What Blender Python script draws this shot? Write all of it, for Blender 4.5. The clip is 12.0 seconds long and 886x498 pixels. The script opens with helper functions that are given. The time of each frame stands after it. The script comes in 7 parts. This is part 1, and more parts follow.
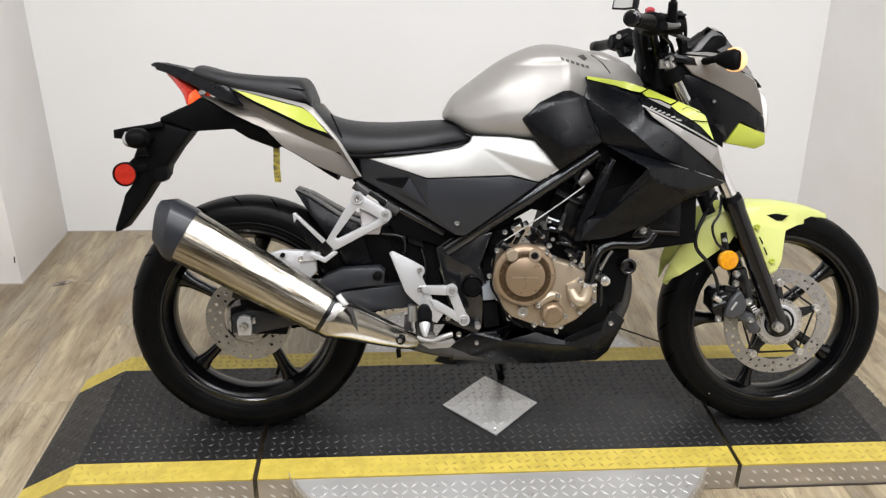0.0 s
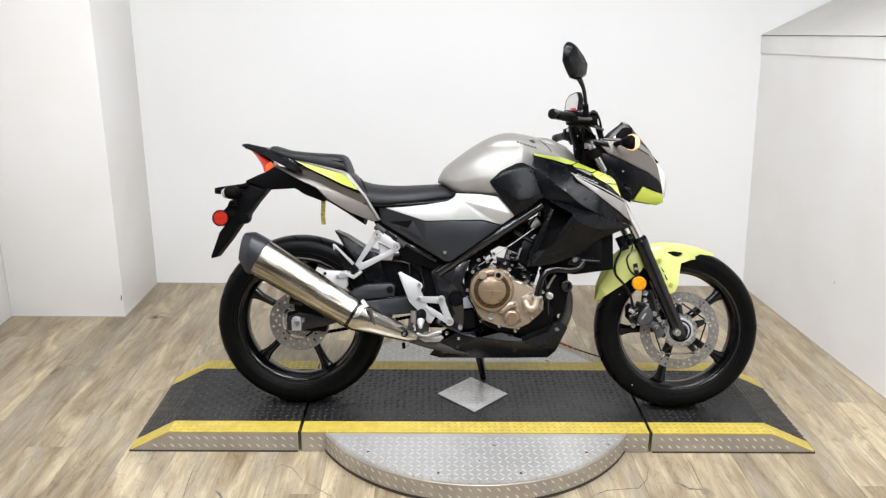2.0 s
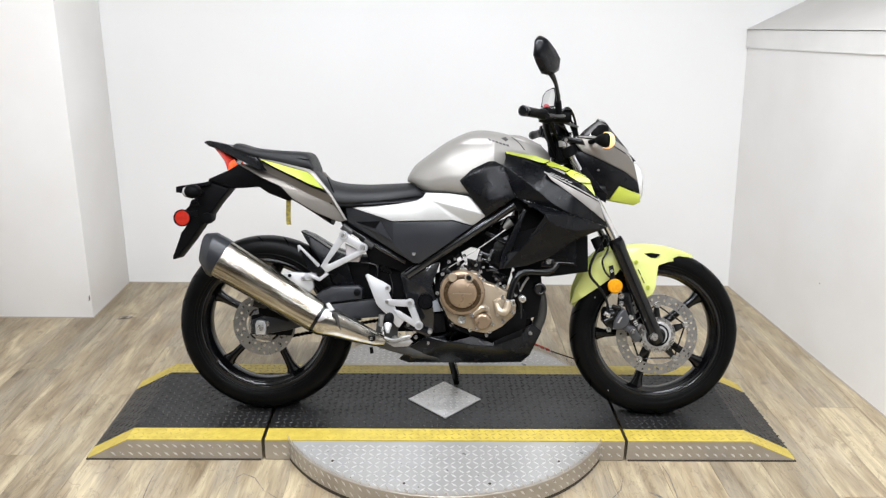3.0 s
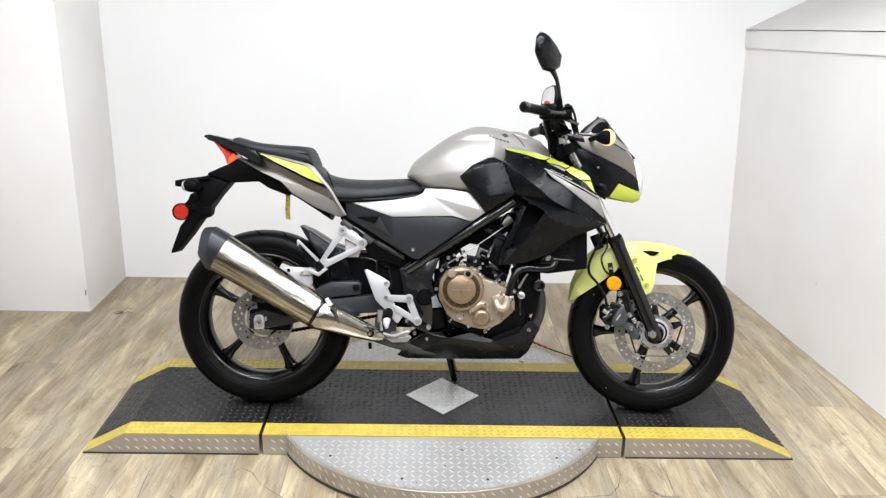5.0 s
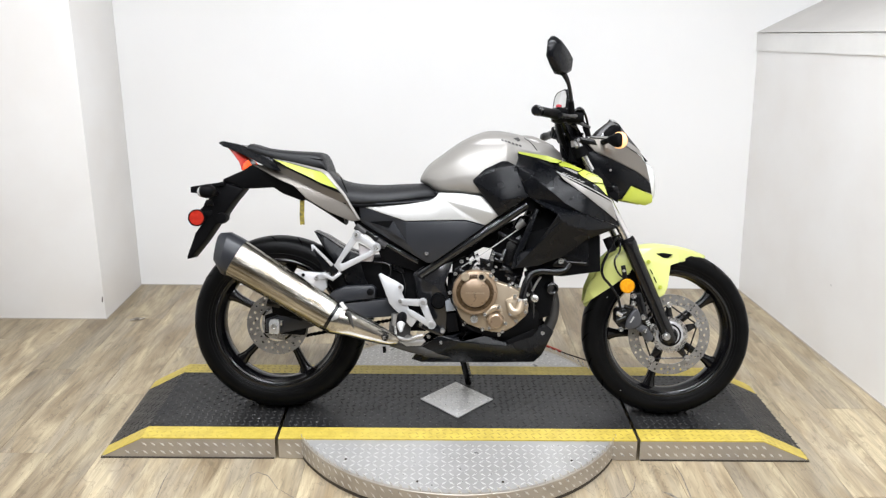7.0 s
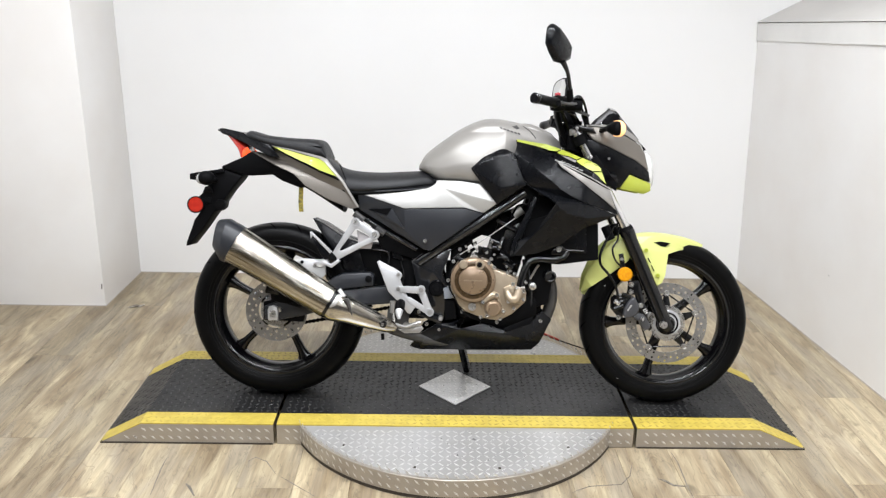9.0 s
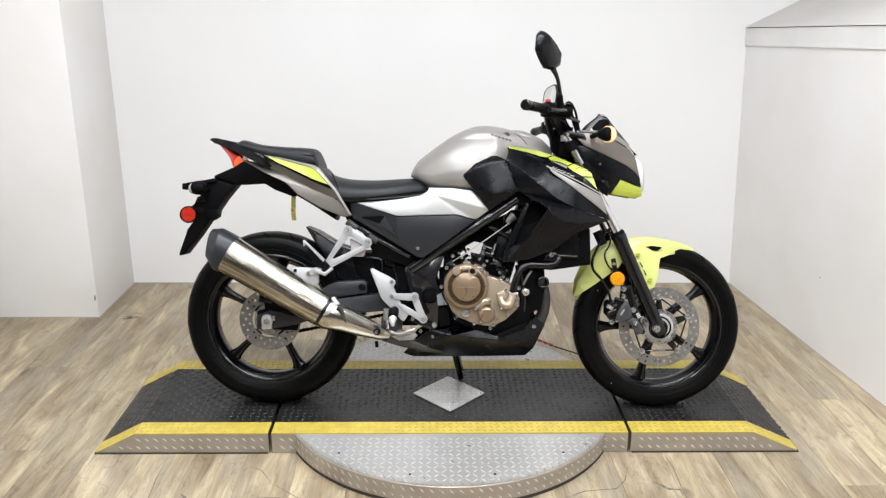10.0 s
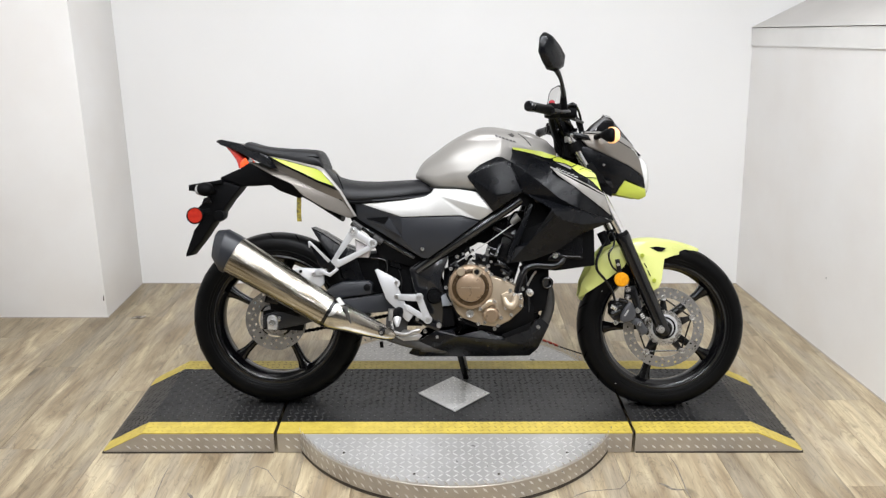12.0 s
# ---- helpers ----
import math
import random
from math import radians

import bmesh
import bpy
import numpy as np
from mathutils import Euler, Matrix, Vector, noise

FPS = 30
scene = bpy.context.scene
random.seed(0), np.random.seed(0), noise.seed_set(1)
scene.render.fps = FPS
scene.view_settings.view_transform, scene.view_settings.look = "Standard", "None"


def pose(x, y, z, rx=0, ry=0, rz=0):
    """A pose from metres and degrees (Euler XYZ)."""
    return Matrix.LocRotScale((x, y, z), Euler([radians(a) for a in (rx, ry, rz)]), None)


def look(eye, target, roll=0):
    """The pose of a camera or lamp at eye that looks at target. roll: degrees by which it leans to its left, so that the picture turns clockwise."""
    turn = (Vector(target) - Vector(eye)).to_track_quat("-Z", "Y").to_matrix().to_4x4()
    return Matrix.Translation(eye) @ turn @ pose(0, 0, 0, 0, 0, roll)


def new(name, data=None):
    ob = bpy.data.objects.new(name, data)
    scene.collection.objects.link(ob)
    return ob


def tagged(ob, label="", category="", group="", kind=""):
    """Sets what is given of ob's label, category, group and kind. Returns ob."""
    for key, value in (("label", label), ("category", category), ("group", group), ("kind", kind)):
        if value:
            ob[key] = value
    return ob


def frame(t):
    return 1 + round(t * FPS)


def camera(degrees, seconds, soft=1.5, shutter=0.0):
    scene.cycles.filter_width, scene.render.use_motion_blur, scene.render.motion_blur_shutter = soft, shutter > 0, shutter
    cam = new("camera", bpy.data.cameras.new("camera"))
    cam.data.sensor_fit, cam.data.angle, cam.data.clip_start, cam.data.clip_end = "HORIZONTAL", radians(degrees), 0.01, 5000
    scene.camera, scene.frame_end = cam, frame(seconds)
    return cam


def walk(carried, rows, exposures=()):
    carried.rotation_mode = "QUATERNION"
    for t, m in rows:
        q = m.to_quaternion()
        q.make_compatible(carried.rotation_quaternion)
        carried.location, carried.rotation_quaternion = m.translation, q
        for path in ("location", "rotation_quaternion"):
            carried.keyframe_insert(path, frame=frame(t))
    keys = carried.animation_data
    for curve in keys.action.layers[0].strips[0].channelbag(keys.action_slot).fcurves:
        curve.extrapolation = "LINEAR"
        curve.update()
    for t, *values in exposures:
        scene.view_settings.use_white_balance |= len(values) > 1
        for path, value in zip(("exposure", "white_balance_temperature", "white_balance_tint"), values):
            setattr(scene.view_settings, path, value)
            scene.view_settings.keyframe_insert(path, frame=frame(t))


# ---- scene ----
LAMP_W = 68.0
EXPOSURES = [(0.0, -0.12, 6740, 11), (1.0, -0.10, 6680, 11), (2.0, 0.02, 6540, 10), (3.0, 0.04, 6480, 10), (5.0, 0.14, 6480, 10), (7.0, 0.10, 6500, 10), (9.0, 0.04, 6540, 10), (12.0, -0.06, 6580, 10)]
cam = camera(57.0, 12.0, soft=1.3)
PATH = [
    (0, (-0.319, -1.849, 1.455), (-0.191, -0.04, 0.611), 1.0),
    (0.5, (-0.253, -2.265, 1.5065), (-0.1771, -0.3995, 0.7895), 3.3),
    (1, (-0.225, -2.5765, 1.5395), (-0.1361, -0.684, 0.8985), -0.1),
    (1.5, (-0.251, -2.765, 1.553), (-0.1386, -0.866, 0.937), 1.45),
    (2, (-0.206, -2.7685, 1.549), (-0.1771, -0.861, 0.9495), 0.65),
    (2.5, (-0.1505, -2.72, 1.548), (-0.1471, -0.81, 0.9545), -0.05),
    (3, (-0.111, -2.667, 1.5445), (-0.0731, -0.764, 0.931), 0.8),
    (5, (-0.1275, -2.6705, 1.53), (-0.0761, -0.767, 0.917), 1.4),
    (5.5, (-0.1275, -2.685, 1.52), (-0.0901, -0.777, 0.9225), 0.45),
    (6, (-0.1295, -2.6865, 1.5335), (-0.1031, -0.7825, 0.923), 0.75),
    (6.5, (-0.1275, -2.6875, 1.524), (-0.1106, -0.7805, 0.922), 0.75),
    (7, (-0.1325, -2.688, 1.5195), (-0.1106, -0.779, 0.9255), 0.7),
    (9, (-0.1265, -2.699, 1.5105), (-0.1046, -0.796, 0.8955), 0.95),
    (9.5, (-0.1175, -2.7, 1.5155), (-0.0871, -0.792, 0.9165), 0.15),
    (10, (-0.1225, -2.7075, 1.5105), (-0.0861, -0.799, 0.9135), 0.4),
    (10.5, (-0.1295, -2.718, 1.511), (-0.0931, -0.81, 0.9135), 0.35),
    (11, (-0.122, -2.7195, 1.511), (-0.0891, -0.8105, 0.9155), 0.45),
    (11.5, (-0.113, -2.716, 1.5185), (-0.0901, -0.8085, 0.918), 0.2),
    (12, (-0.1055, -2.719, 1.517), (-0.0921, -0.8105, 0.92), 0.15),
]
walk(cam, [(t, look(eye, target, roll)) for t, eye, target, roll in PATH], exposures=EXPOSURES)

from mathutils.bvhtree import BVHTree

# ---- light ----
world = bpy.data.worlds.new("world")
scene.world = world
world.use_nodes = True
world.node_tree.nodes["Background"].inputs[0].default_value = (0.9, 0.93, 1.0, 1)
world.node_tree.nodes["Background"].inputs[1].default_value = 0.05


def panel_lamp(x, y, z, sx, sy, watts, colour=(0.93, 0.97, 1.04)):
    data = bpy.data.lights.new("panel_lamp", "AREA")
    data.shape, data.size, data.size_y, data.energy, data.color = "RECTANGLE", sx, sy, watts, colour
    ob = new("panel_lamp", data)
    ob.matrix_world = pose(x, y, z)
    return ob


# ---- materials ----
def socket(node, name):
    return node.inputs[name]


def material(name, base, rough=0.5, metal=0.0, second=None, scale=8.0, detail=4.0, mix=0.5, bump=0.0, bump_scale=60.0,
             stretch=(1, 1, 1), rough_var=0.1, coat=0.0, emit=0.0, spec=0.5, turn=0.0):
    """A surface with a slow variation towards a second colour, a roughness that wanders, and a fine relief."""
    m = bpy.data.materials.new(name)
    m.use_nodes = True
    nt = m.node_tree
    p = nt.nodes["Principled BSDF"]
    tc = nt.nodes.new("ShaderNodeTexCoord")
    mp = nt.nodes.new("ShaderNodeMapping")
    mp.inputs["Scale"].default_value = stretch
    pre = nt.nodes.new("ShaderNodeMapping")
    pre.inputs["Rotation"].default_value = (0, radians(turn), 0)
    nt.links.new(tc.outputs["Object"], pre.inputs["Vector"])
    nt.links.new(pre.outputs[0], mp.inputs["Vector"])
    n1 = nt.nodes.new("ShaderNodeTexNoise")
    n1.inputs["Scale"].default_value, n1.inputs["Detail"].default_value = scale, detail
    nt.links.new(mp.outputs[0], n1.inputs["Vector"])
    ramp = nt.nodes.new("ShaderNodeMapRange")
    ramp.inputs["From Min"].default_value, ramp.inputs["From Max"].default_value = 0.35, 0.65
    ramp.inputs["To Max"].default_value = mix
    nt.links.new(n1.outputs[0], ramp.inputs["Value"])
    mixer = nt.nodes.new("ShaderNodeMix")
    mixer.data_type = "RGBA"
    mixer.inputs["A"].default_value = (*base, 1)
    mixer.inputs["B"].default_value = (*(second or [c * 0.8 for c in base]), 1)
    nt.links.new(ramp.outputs[0], mixer.inputs["Factor"])
    colour = mixer.outputs["Result"]
    nt.links.new(colour, p.inputs["Base Color"])
    p.inputs["Metallic"].default_value = metal
    p.inputs["Specular IOR Level"].default_value = spec
    n2 = nt.nodes.new("ShaderNodeTexNoise")
    n2.inputs["Scale"].default_value, n2.inputs["Detail"].default_value = scale * 3.1, 3.0
    nt.links.new(mp.outputs[0], n2.inputs["Vector"])
    rr = nt.nodes.new("ShaderNodeMapRange")
    rr.inputs["To Min"].default_value = max(0.02, rough - rough_var)
    rr.inputs["To Max"].default_value = min(1.0, rough + rough_var)
    nt.links.new(n2.outputs[0], rr.inputs["Value"])
    nt.links.new(rr.outputs[0], p.inputs["Roughness"])
    if coat:
        p.inputs["Coat Weight"].default_value, p.inputs["Coat Roughness"].default_value = coat, 0.08
    if bump:
        n3 = nt.nodes.new("ShaderNodeTexNoise")
        n3.inputs["Scale"].default_value, n3.inputs["Detail"].default_value = bump_scale, 4.0
        nt.links.new(mp.outputs[0], n3.inputs["Vector"])
        b = nt.nodes.new("ShaderNodeBump")
        b.inputs["Strength"].default_value, b.inputs["Distance"].default_value = bump, 0.002
        nt.links.new(n3.outputs[0], b.inputs["Height"])
        nt.links.new(b.outputs[0], p.inputs["Normal"])
    if emit:
        p.inputs["Emission Color"].default_value = (*base, 1)
        p.inputs["Emission Strength"].default_value = emit
    return m


WALL = material("white_wall_paint", (0.80, 0.795, 0.785), 0.55, second=(0.76, 0.75, 0.735), scale=1.3, bump=0.08, bump_scale=140)
WALL_TRIM = material("white_trim_paint", (0.78, 0.77, 0.75), 0.45, scale=3, bump=0.05)
WALL_WORN = material("worn_white_wall_paint", (0.80, 0.79, 0.775), 0.5, second=(0.70, 0.66, 0.62), scale=2.6, mix=0.36, detail=6.0, bump=0.08, bump_scale=140)
GREY_PANEL = material("grey_panel_tone", (0.52, 0.50, 0.475), 0.6, second=(0.57, 0.55, 0.52), scale=4, bump=0.1)
CEILING = material("ceiling_paint", (0.76, 0.755, 0.745), 0.9, scale=2)
# for added walls out of view, dark so that black panels reflect little
UNSEEN_WALL = material("unseen_dark_wall", (0.17, 0.168, 0.165), 0.7, second=(0.14, 0.138, 0.135), scale=1.2)
GAP_LINE = material("shaded_wall_gap", (0.46, 0.42, 0.37), 0.9)
FLOOR_CRACK = material("torn_vinyl_edge", (0.10, 0.085, 0.07), 0.8, second=(0.22, 0.20, 0.17), scale=60, mix=1.0)
CRACK = material("dark_joint", (0.05, 0.04, 0.03), 0.9)
BLACK_PLATE = material("black_painted_tread_plate", (0.007, 0.007, 0.0075), 0.36, second=(0.018, 0.0175, 0.017), scale=5, mix=0.8, bump=0.25, bump_scale=220, rough_var=0.15, spec=0.32)
YELLOW_PLATE = material("yellow_painted_tread_plate", (0.53, 0.410, 0.072), 0.45, second=(0.38, 0.285, 0.045), scale=26, mix=0.75, detail=7.0, bump=0.2, bump_scale=200)
ALU_WARM = material("warm_grey_tread_plate", (0.45, 0.415, 0.365), 0.34, metal=0.55, second=(0.33, 0.295, 0.25), scale=7, mix=0.8, bump=0.15, bump_scale=180)
# bars coloured brighter than their plate, in place of glints on raised metal
TREAD_TOP = material("glint_tread_bars", (0.66, 0.65, 0.63), 0.30, metal=0.5, second=(0.56, 0.55, 0.53), scale=30)
# lighter than the black plate: highlights on the bumps put into the colour
BLACK_TREAD = material("highlit_black_tread_bars", (0.026, 0.0257, 0.025), 0.28, second=(0.042, 0.041, 0.040), scale=7, mix=0.8, spec=0.4)
ALU_PLATE = material("aluminium_tread_plate", (0.475, 0.467, 0.455), 0.33, metal=0.45, second=(0.38, 0.37, 0.35), scale=6, mix=0.8, bump=0.15, bump_scale=180, rough_var=0.14)
YELLOW_WORN = material("scuffed_yellow_tread_bars", (0.50, 0.385, 0.066), 0.5, second=(0.20, 0.15, 0.04), scale=1.1, mix=0.8, detail=5.0)
ALU_EDGE = material("worn_aluminium_edge", (0.66, 0.65, 0.62), 0.28, metal=0.95, scale=12)


def plank_material():
    m = bpy.data.materials.new("weathered_oak_vinyl")
    m.use_nodes = True
    nt = m.node_tree
    L = nt.links.new
    p = nt.nodes["Principled BSDF"]
    tc = nt.nodes.new("ShaderNodeTexCoord")
    info = nt.nodes.new("ShaderNodeObjectInfo")
    shift = nt.nodes.new("ShaderNodeVectorMath")
    shift.operation = "MULTIPLY_ADD"
    comb = nt.nodes.new("ShaderNodeCombineXYZ")
    for k in range(3):
        L(info.outputs["Random"], comb.inputs[k])
    shift.inputs[1].default_value = (37.0, 19.0, 7.0)
    L(comb.outputs[0], shift.inputs[0])
    L(tc.outputs["Object"], shift.inputs[2])

    def grain(scale, stretch, detail, distortion):
        mp = nt.nodes.new("ShaderNodeMapping")
        mp.inputs["Scale"].default_value = stretch
        L(shift.outputs[0], mp.inputs[0])
        n = nt.nodes.new("ShaderNodeTexNoise")
        n.inputs["Scale"].default_value, n.inputs["Detail"].default_value, n.inputs["Distortion"].default_value = scale, detail, distortion
        L(mp.outputs[0], n.inputs["Vector"])
        return n.outputs[0]

    broad, fine = grain(5.0, (2.2, 0.42, 1), 6.0, 1.2), grain(42.0, (2.2, 0.16, 1), 6.0, 0.8)
    patch, crack = grain(3.4, (2.4, 0.50, 1), 6.0, 0.8), grain(7.0, (1.8, 0.45, 1), 3.0, 2.4)
    knot = grain(9.0, (1.0, 0.8, 1), 2.0, 0.4)
    ramp = nt.nodes.new("ShaderNodeValToRGB")
    cr = ramp.color_ramp
    cr.elements[0].position, cr.elements[0].color = 0.34, (0.208, 0.156, 0.094, 1)
    cr.elements[1].position, cr.elements[1].color = 0.64, (0.435, 0.362, 0.236, 1)
    e = cr.elements.new(0.5)
    e.color = (0.312, 0.250, 0.161, 1)
    L(broad, ramp.inputs[0])
    grey = nt.nodes.new("ShaderNodeMix")
    grey.data_type = "RGBA"
    span = nt.nodes.new("ShaderNodeMapRange")
    span.inputs["From Min"].default_value, span.inputs["From Max"].default_value, span.inputs["To Max"].default_value = 0.46, 0.60, 0.62
    L(patch, span.inputs["Value"])
    L(span.outputs[0], grey.inputs["Factor"])
    L(ramp.outputs[0], grey.inputs["A"])
    grey.inputs["B"].default_value = (0.288, 0.248, 0.188, 1)
    over = nt.nodes.new("ShaderNodeMix")
    over.data_type, over.blend_type = "RGBA", "OVERLAY"
    over.inputs["Factor"].default_value = 0.48
    L(grey.outputs["Result"], over.inputs["A"])
    L(fine, over.inputs["B"])
    off = nt.nodes.new("ShaderNodeMath")
    off.operation = "SUBTRACT"
    off.inputs[1].default_value = 0.5
    L(crack, off.inputs[0])
    size = nt.nodes.new("ShaderNodeMath")
    size.operation = "ABSOLUTE"
    L(off.outputs[0], size.inputs[0])
    line = nt.nodes.new("ShaderNodeMapRange")
    line.inputs["From Min"].default_value, line.inputs["From Max"].default_value = 0.002, 0.016
    line.inputs["To Min"].default_value, line.inputs["To Max"].default_value = 0.74, 1.0
    L(size.outputs[0], line.inputs["Value"])
    spot = nt.nodes.new("ShaderNodeMapRange")
    spot.inputs["From Min"].default_value, spot.inputs["From Max"].default_value = 0.66, 0.76
    spot.inputs["To Min"].default_value, spot.inputs["To Max"].default_value = 1.0, 0.55
    L(knot, spot.inputs["Value"])
    both = nt.nodes.new("ShaderNodeMath")
    both.operation = "MULTIPLY"
    L(line.outputs[0], both.inputs[0])
    L(spot.outputs[0], both.inputs[1])
    worn = nt.nodes.new("ShaderNodeMix")
    worn.data_type, worn.blend_type = "RGBA", "MULTIPLY"
    worn.inputs["Factor"].default_value = 1.0
    L(over.outputs["Result"], worn.inputs["A"])
    L(both.outputs[0], worn.inputs["B"])
    hsv = nt.nodes.new("ShaderNodeHueSaturation")
    mr = nt.nodes.new("ShaderNodeMapRange")
    mr.inputs["To Min"].default_value, mr.inputs["To Max"].default_value = 0.82, 1.14
    L(info.outputs["Random"], mr.inputs["Value"])
    L(mr.outputs[0], hsv.inputs["Value"])
    L(worn.outputs["Result"], hsv.inputs["Color"])
    L(hsv.outputs[0], p.inputs["Base Color"])
    rr = nt.nodes.new("ShaderNodeMapRange")
    rr.inputs["To Min"].default_value, rr.inputs["To Max"].default_value = 0.32, 0.55
    L(broad, rr.inputs["Value"])
    L(rr.outputs[0], p.inputs["Roughness"])
    b = nt.nodes.new("ShaderNodeBump")
    b.inputs["Strength"].default_value, b.inputs["Distance"].default_value = 0.25, 0.001
    L(fine, b.inputs["Height"])
    L(b.outputs[0], p.inputs["Normal"])
    return m


PLANK = plank_material()


# ---- mesh helpers ----
def mesh_of(name, bm, mats, smooth=True, angle=35):
    me = bpy.data.meshes.new(name)
    bmesh.ops.recalc_face_normals(bm, faces=bm.faces)
    if smooth:
        for f in bm.faces:
            f.smooth = True
        for e in bm.edges:
            if len(e.link_faces) == 2 and e.calc_face_angle(0) > radians(angle):
                e.smooth = False
    bm.to_mesh(me)
    bm.free()
    for m in mats if isinstance(mats, (list, tuple)) else [mats]:
        me.materials.append(m)
    return me


def part(name, bm, mat, parent=None, label="", smooth=True, angle=35):
    """Links a bmesh as one mesh object under a thing or a part."""
    ob = new(name, mesh_of(name, bm, mat, smooth, angle))
    ob.parent = parent
    return tagged(ob, label) if label else ob


def empty(name, m, label, category, kind="", group=""):
    ob = new(name)
    ob.matrix_world = m
    return tagged(ob, label, category, group, kind)


def box(x0, x1, y0, y1, z0, z1, bevel=0.0, bm=None, seg=2):
    own = bm is None
    bm = bm or bmesh.new()
    vs = [bm.verts.new((x, y, z)) for x in (x0, x1) for y in (y0, y1) for z in (z0, z1)]
    fs = [bm.faces.new([vs[i] for i in f]) for f in ((0, 1, 3, 2), (4, 6, 7, 5), (0, 4, 5, 1), (2, 3, 7, 6), (0, 2, 6, 4), (1, 5, 7, 3))]
    if bevel:
        edges = list({e for f in fs for e in f.edges})
        bmesh.ops.bevel(bm, geom=edges, offset=bevel, segments=seg, affect="EDGES", profile=0.5)
    return bm


def prism(points, axis, a, b, bevel=0.0, bm=None, seg=2):
    """A flat outline drawn out along an axis from a to b. Outline: (x, z) for axis y, (y, z) for x, (x, y) for z."""
    bm = bm or bmesh.new()

    def at(p, d):
        return {"y": (p[0], d, p[1]), "x": (d, p[0], p[1]), "z": (p[0], p[1], d)}[axis]

    r0 = [bm.verts.new(at(p, a)) for p in points]
    r1 = [bm.verts.new(at(p, b)) for p in points]
    n = len(points)
    fs = [bm.faces.new(r0), bm.faces.new(r1[::-1])]
    fs += [bm.faces.new((r0[i], r0[(i + 1) % n], r1[(i + 1) % n], r1[i])) for i in range(n)]
    if bevel:
        bmesh.ops.recalc_face_normals(bm, faces=fs)
        edges = list({e for f in fs[:2] for e in f.edges})
        bmesh.ops.bevel(bm, geom=edges, offset=bevel, segments=seg, affect="EDGES", profile=0.5, clamp_overlap=True)
    return bm


def lathe(profile, n=64, closed=False, bm=None, m=None):
    """Turns (radius, along) about the y axis."""
    bm = bm or bmesh.new()
    rings = []
    for r, d in profile:
        if r < 1e-6:
            v = bm.verts.new((0, d, 0))
            rings.append([v] * n)
        else:
            rings.append([bm.verts.new((r * math.sin(2 * math.pi * k / n), d, r * math.cos(2 * math.pi * k / n))) for k in range(n)])
    made = [v for ring in rings for v in ring]
    pairs = list(zip(rings, rings[1:])) + ([(rings[-1], rings[0])] if closed else [])
    for a, b in pairs:
        for k in range(n):
            q = []
            for v in (a[k], a[(k + 1) % n], b[(k + 1) % n], b[k]):
                if v not in q:
                    q.append(v)
            if len(q) > 2:
                bm.faces.new(q)
    if m is not None:
        for v in set(made):
            v.co = m @ v.co
    return bm


def tube(path, r, n=10, bm=None, cap=True, flat=1.0, resample=0):
    """A round bar along a path of points; r may be one radius or one a point."""
    bm = bm or bmesh.new()
    pts = [Vector(p) for p in path]
    rs = list(r) if isinstance(r, (list, tuple)) else [r] * len(pts)
    if resample and len(pts) > 2:
        fine, fr = [], []
        for i in range(len(pts) - 1):
            p0, p1, p2, p3 = pts[max(i - 1, 0)], pts[i], pts[i + 1], pts[min(i + 2, len(pts) - 1)]
            for k in range(resample):
                t = k / resample
                fine.append(0.5 * (2 * p1 + (p2 - p0) * t + (2 * p0 - 5 * p1 + 4 * p2 - p3) * t * t + (3 * p1 - p0 - 3 * p2 + p3) * t ** 3))
                fr.append(rs[i] * (1 - t) + rs[i + 1] * t)
        pts, rs = fine + [pts[-1]], fr + [rs[-1]]
    up = None
    rings = []
    for i, p in enumerate(pts):
        d = (pts[min(i + 1, len(pts) - 1)] - pts[max(i - 1, 0)]).normalized()
        if up is None:
            up = d.cross(Vector((0, 1, 0)) if abs(d.y) < 0.9 else Vector((1, 0, 0))).normalized()
        up = (up - d * up.dot(d)).normalized()
        side = d.cross(up)
        rings.append([bm.verts.new(p + rs[i] * (math.cos(2 * math.pi * k / n) * up + flat * math.sin(2 * math.pi * k / n) * side)) for k in range(n)])
    for a, b in zip(rings, rings[1:]):
        for k in range(n):
            bm.faces.new((a[k], a[(k + 1) % n], b[(k + 1) % n], b[k]))
    if cap:
        bm.faces.new(rings[0])
        bm.faces.new(rings[-1][::-1])
    return bm


def loft(rings, cap=True, bm=None):
    """A skin over rings of equal count."""
    bm = bm or bmesh.new()
    rows = [[bm.verts.new(p) for p in ring] for ring in rings]
    n = len(rows[0])
    for a, b in zip(rows, rows[1:]):
        for k in range(n):
            bm.faces.new((a[k], a[(k + 1) % n], b[(k + 1) % n], b[k]))
    if cap:
        bm.faces.new(rows[0])
        bm.faces.new(rows[-1][::-1])
    return bm

# ---- the room ----
BACK_Y, STUB_Y, STUB_X, REAR_Y, LEFT_X, CEIL_Z = 1.495, 1.0, -1.717, -7.0, -2.275, 2.9


def right_x(y):
    """The right-hand wall's x, skewed to fit the camera's view."""
    return 1.534 + 0.077 * (1.49 - y)


floor = part("floor", box(-4.3, 3.2, REAR_Y - 0.1, BACK_Y + 0.1, -0.12, -0.006), CRACK)
tagged(floor, "weathered brown oak-look plank floor, worn and scuffed", "floor", kind="structure")

ceiling = part("ceiling", box(-4.3, 3.2, REAR_Y - 0.1, BACK_Y + 0.1, CEIL_Z, CEIL_Z + 0.1), CEILING)
tagged(ceiling, "plain off-white painted ceiling above the display", "ceiling", kind="structure")

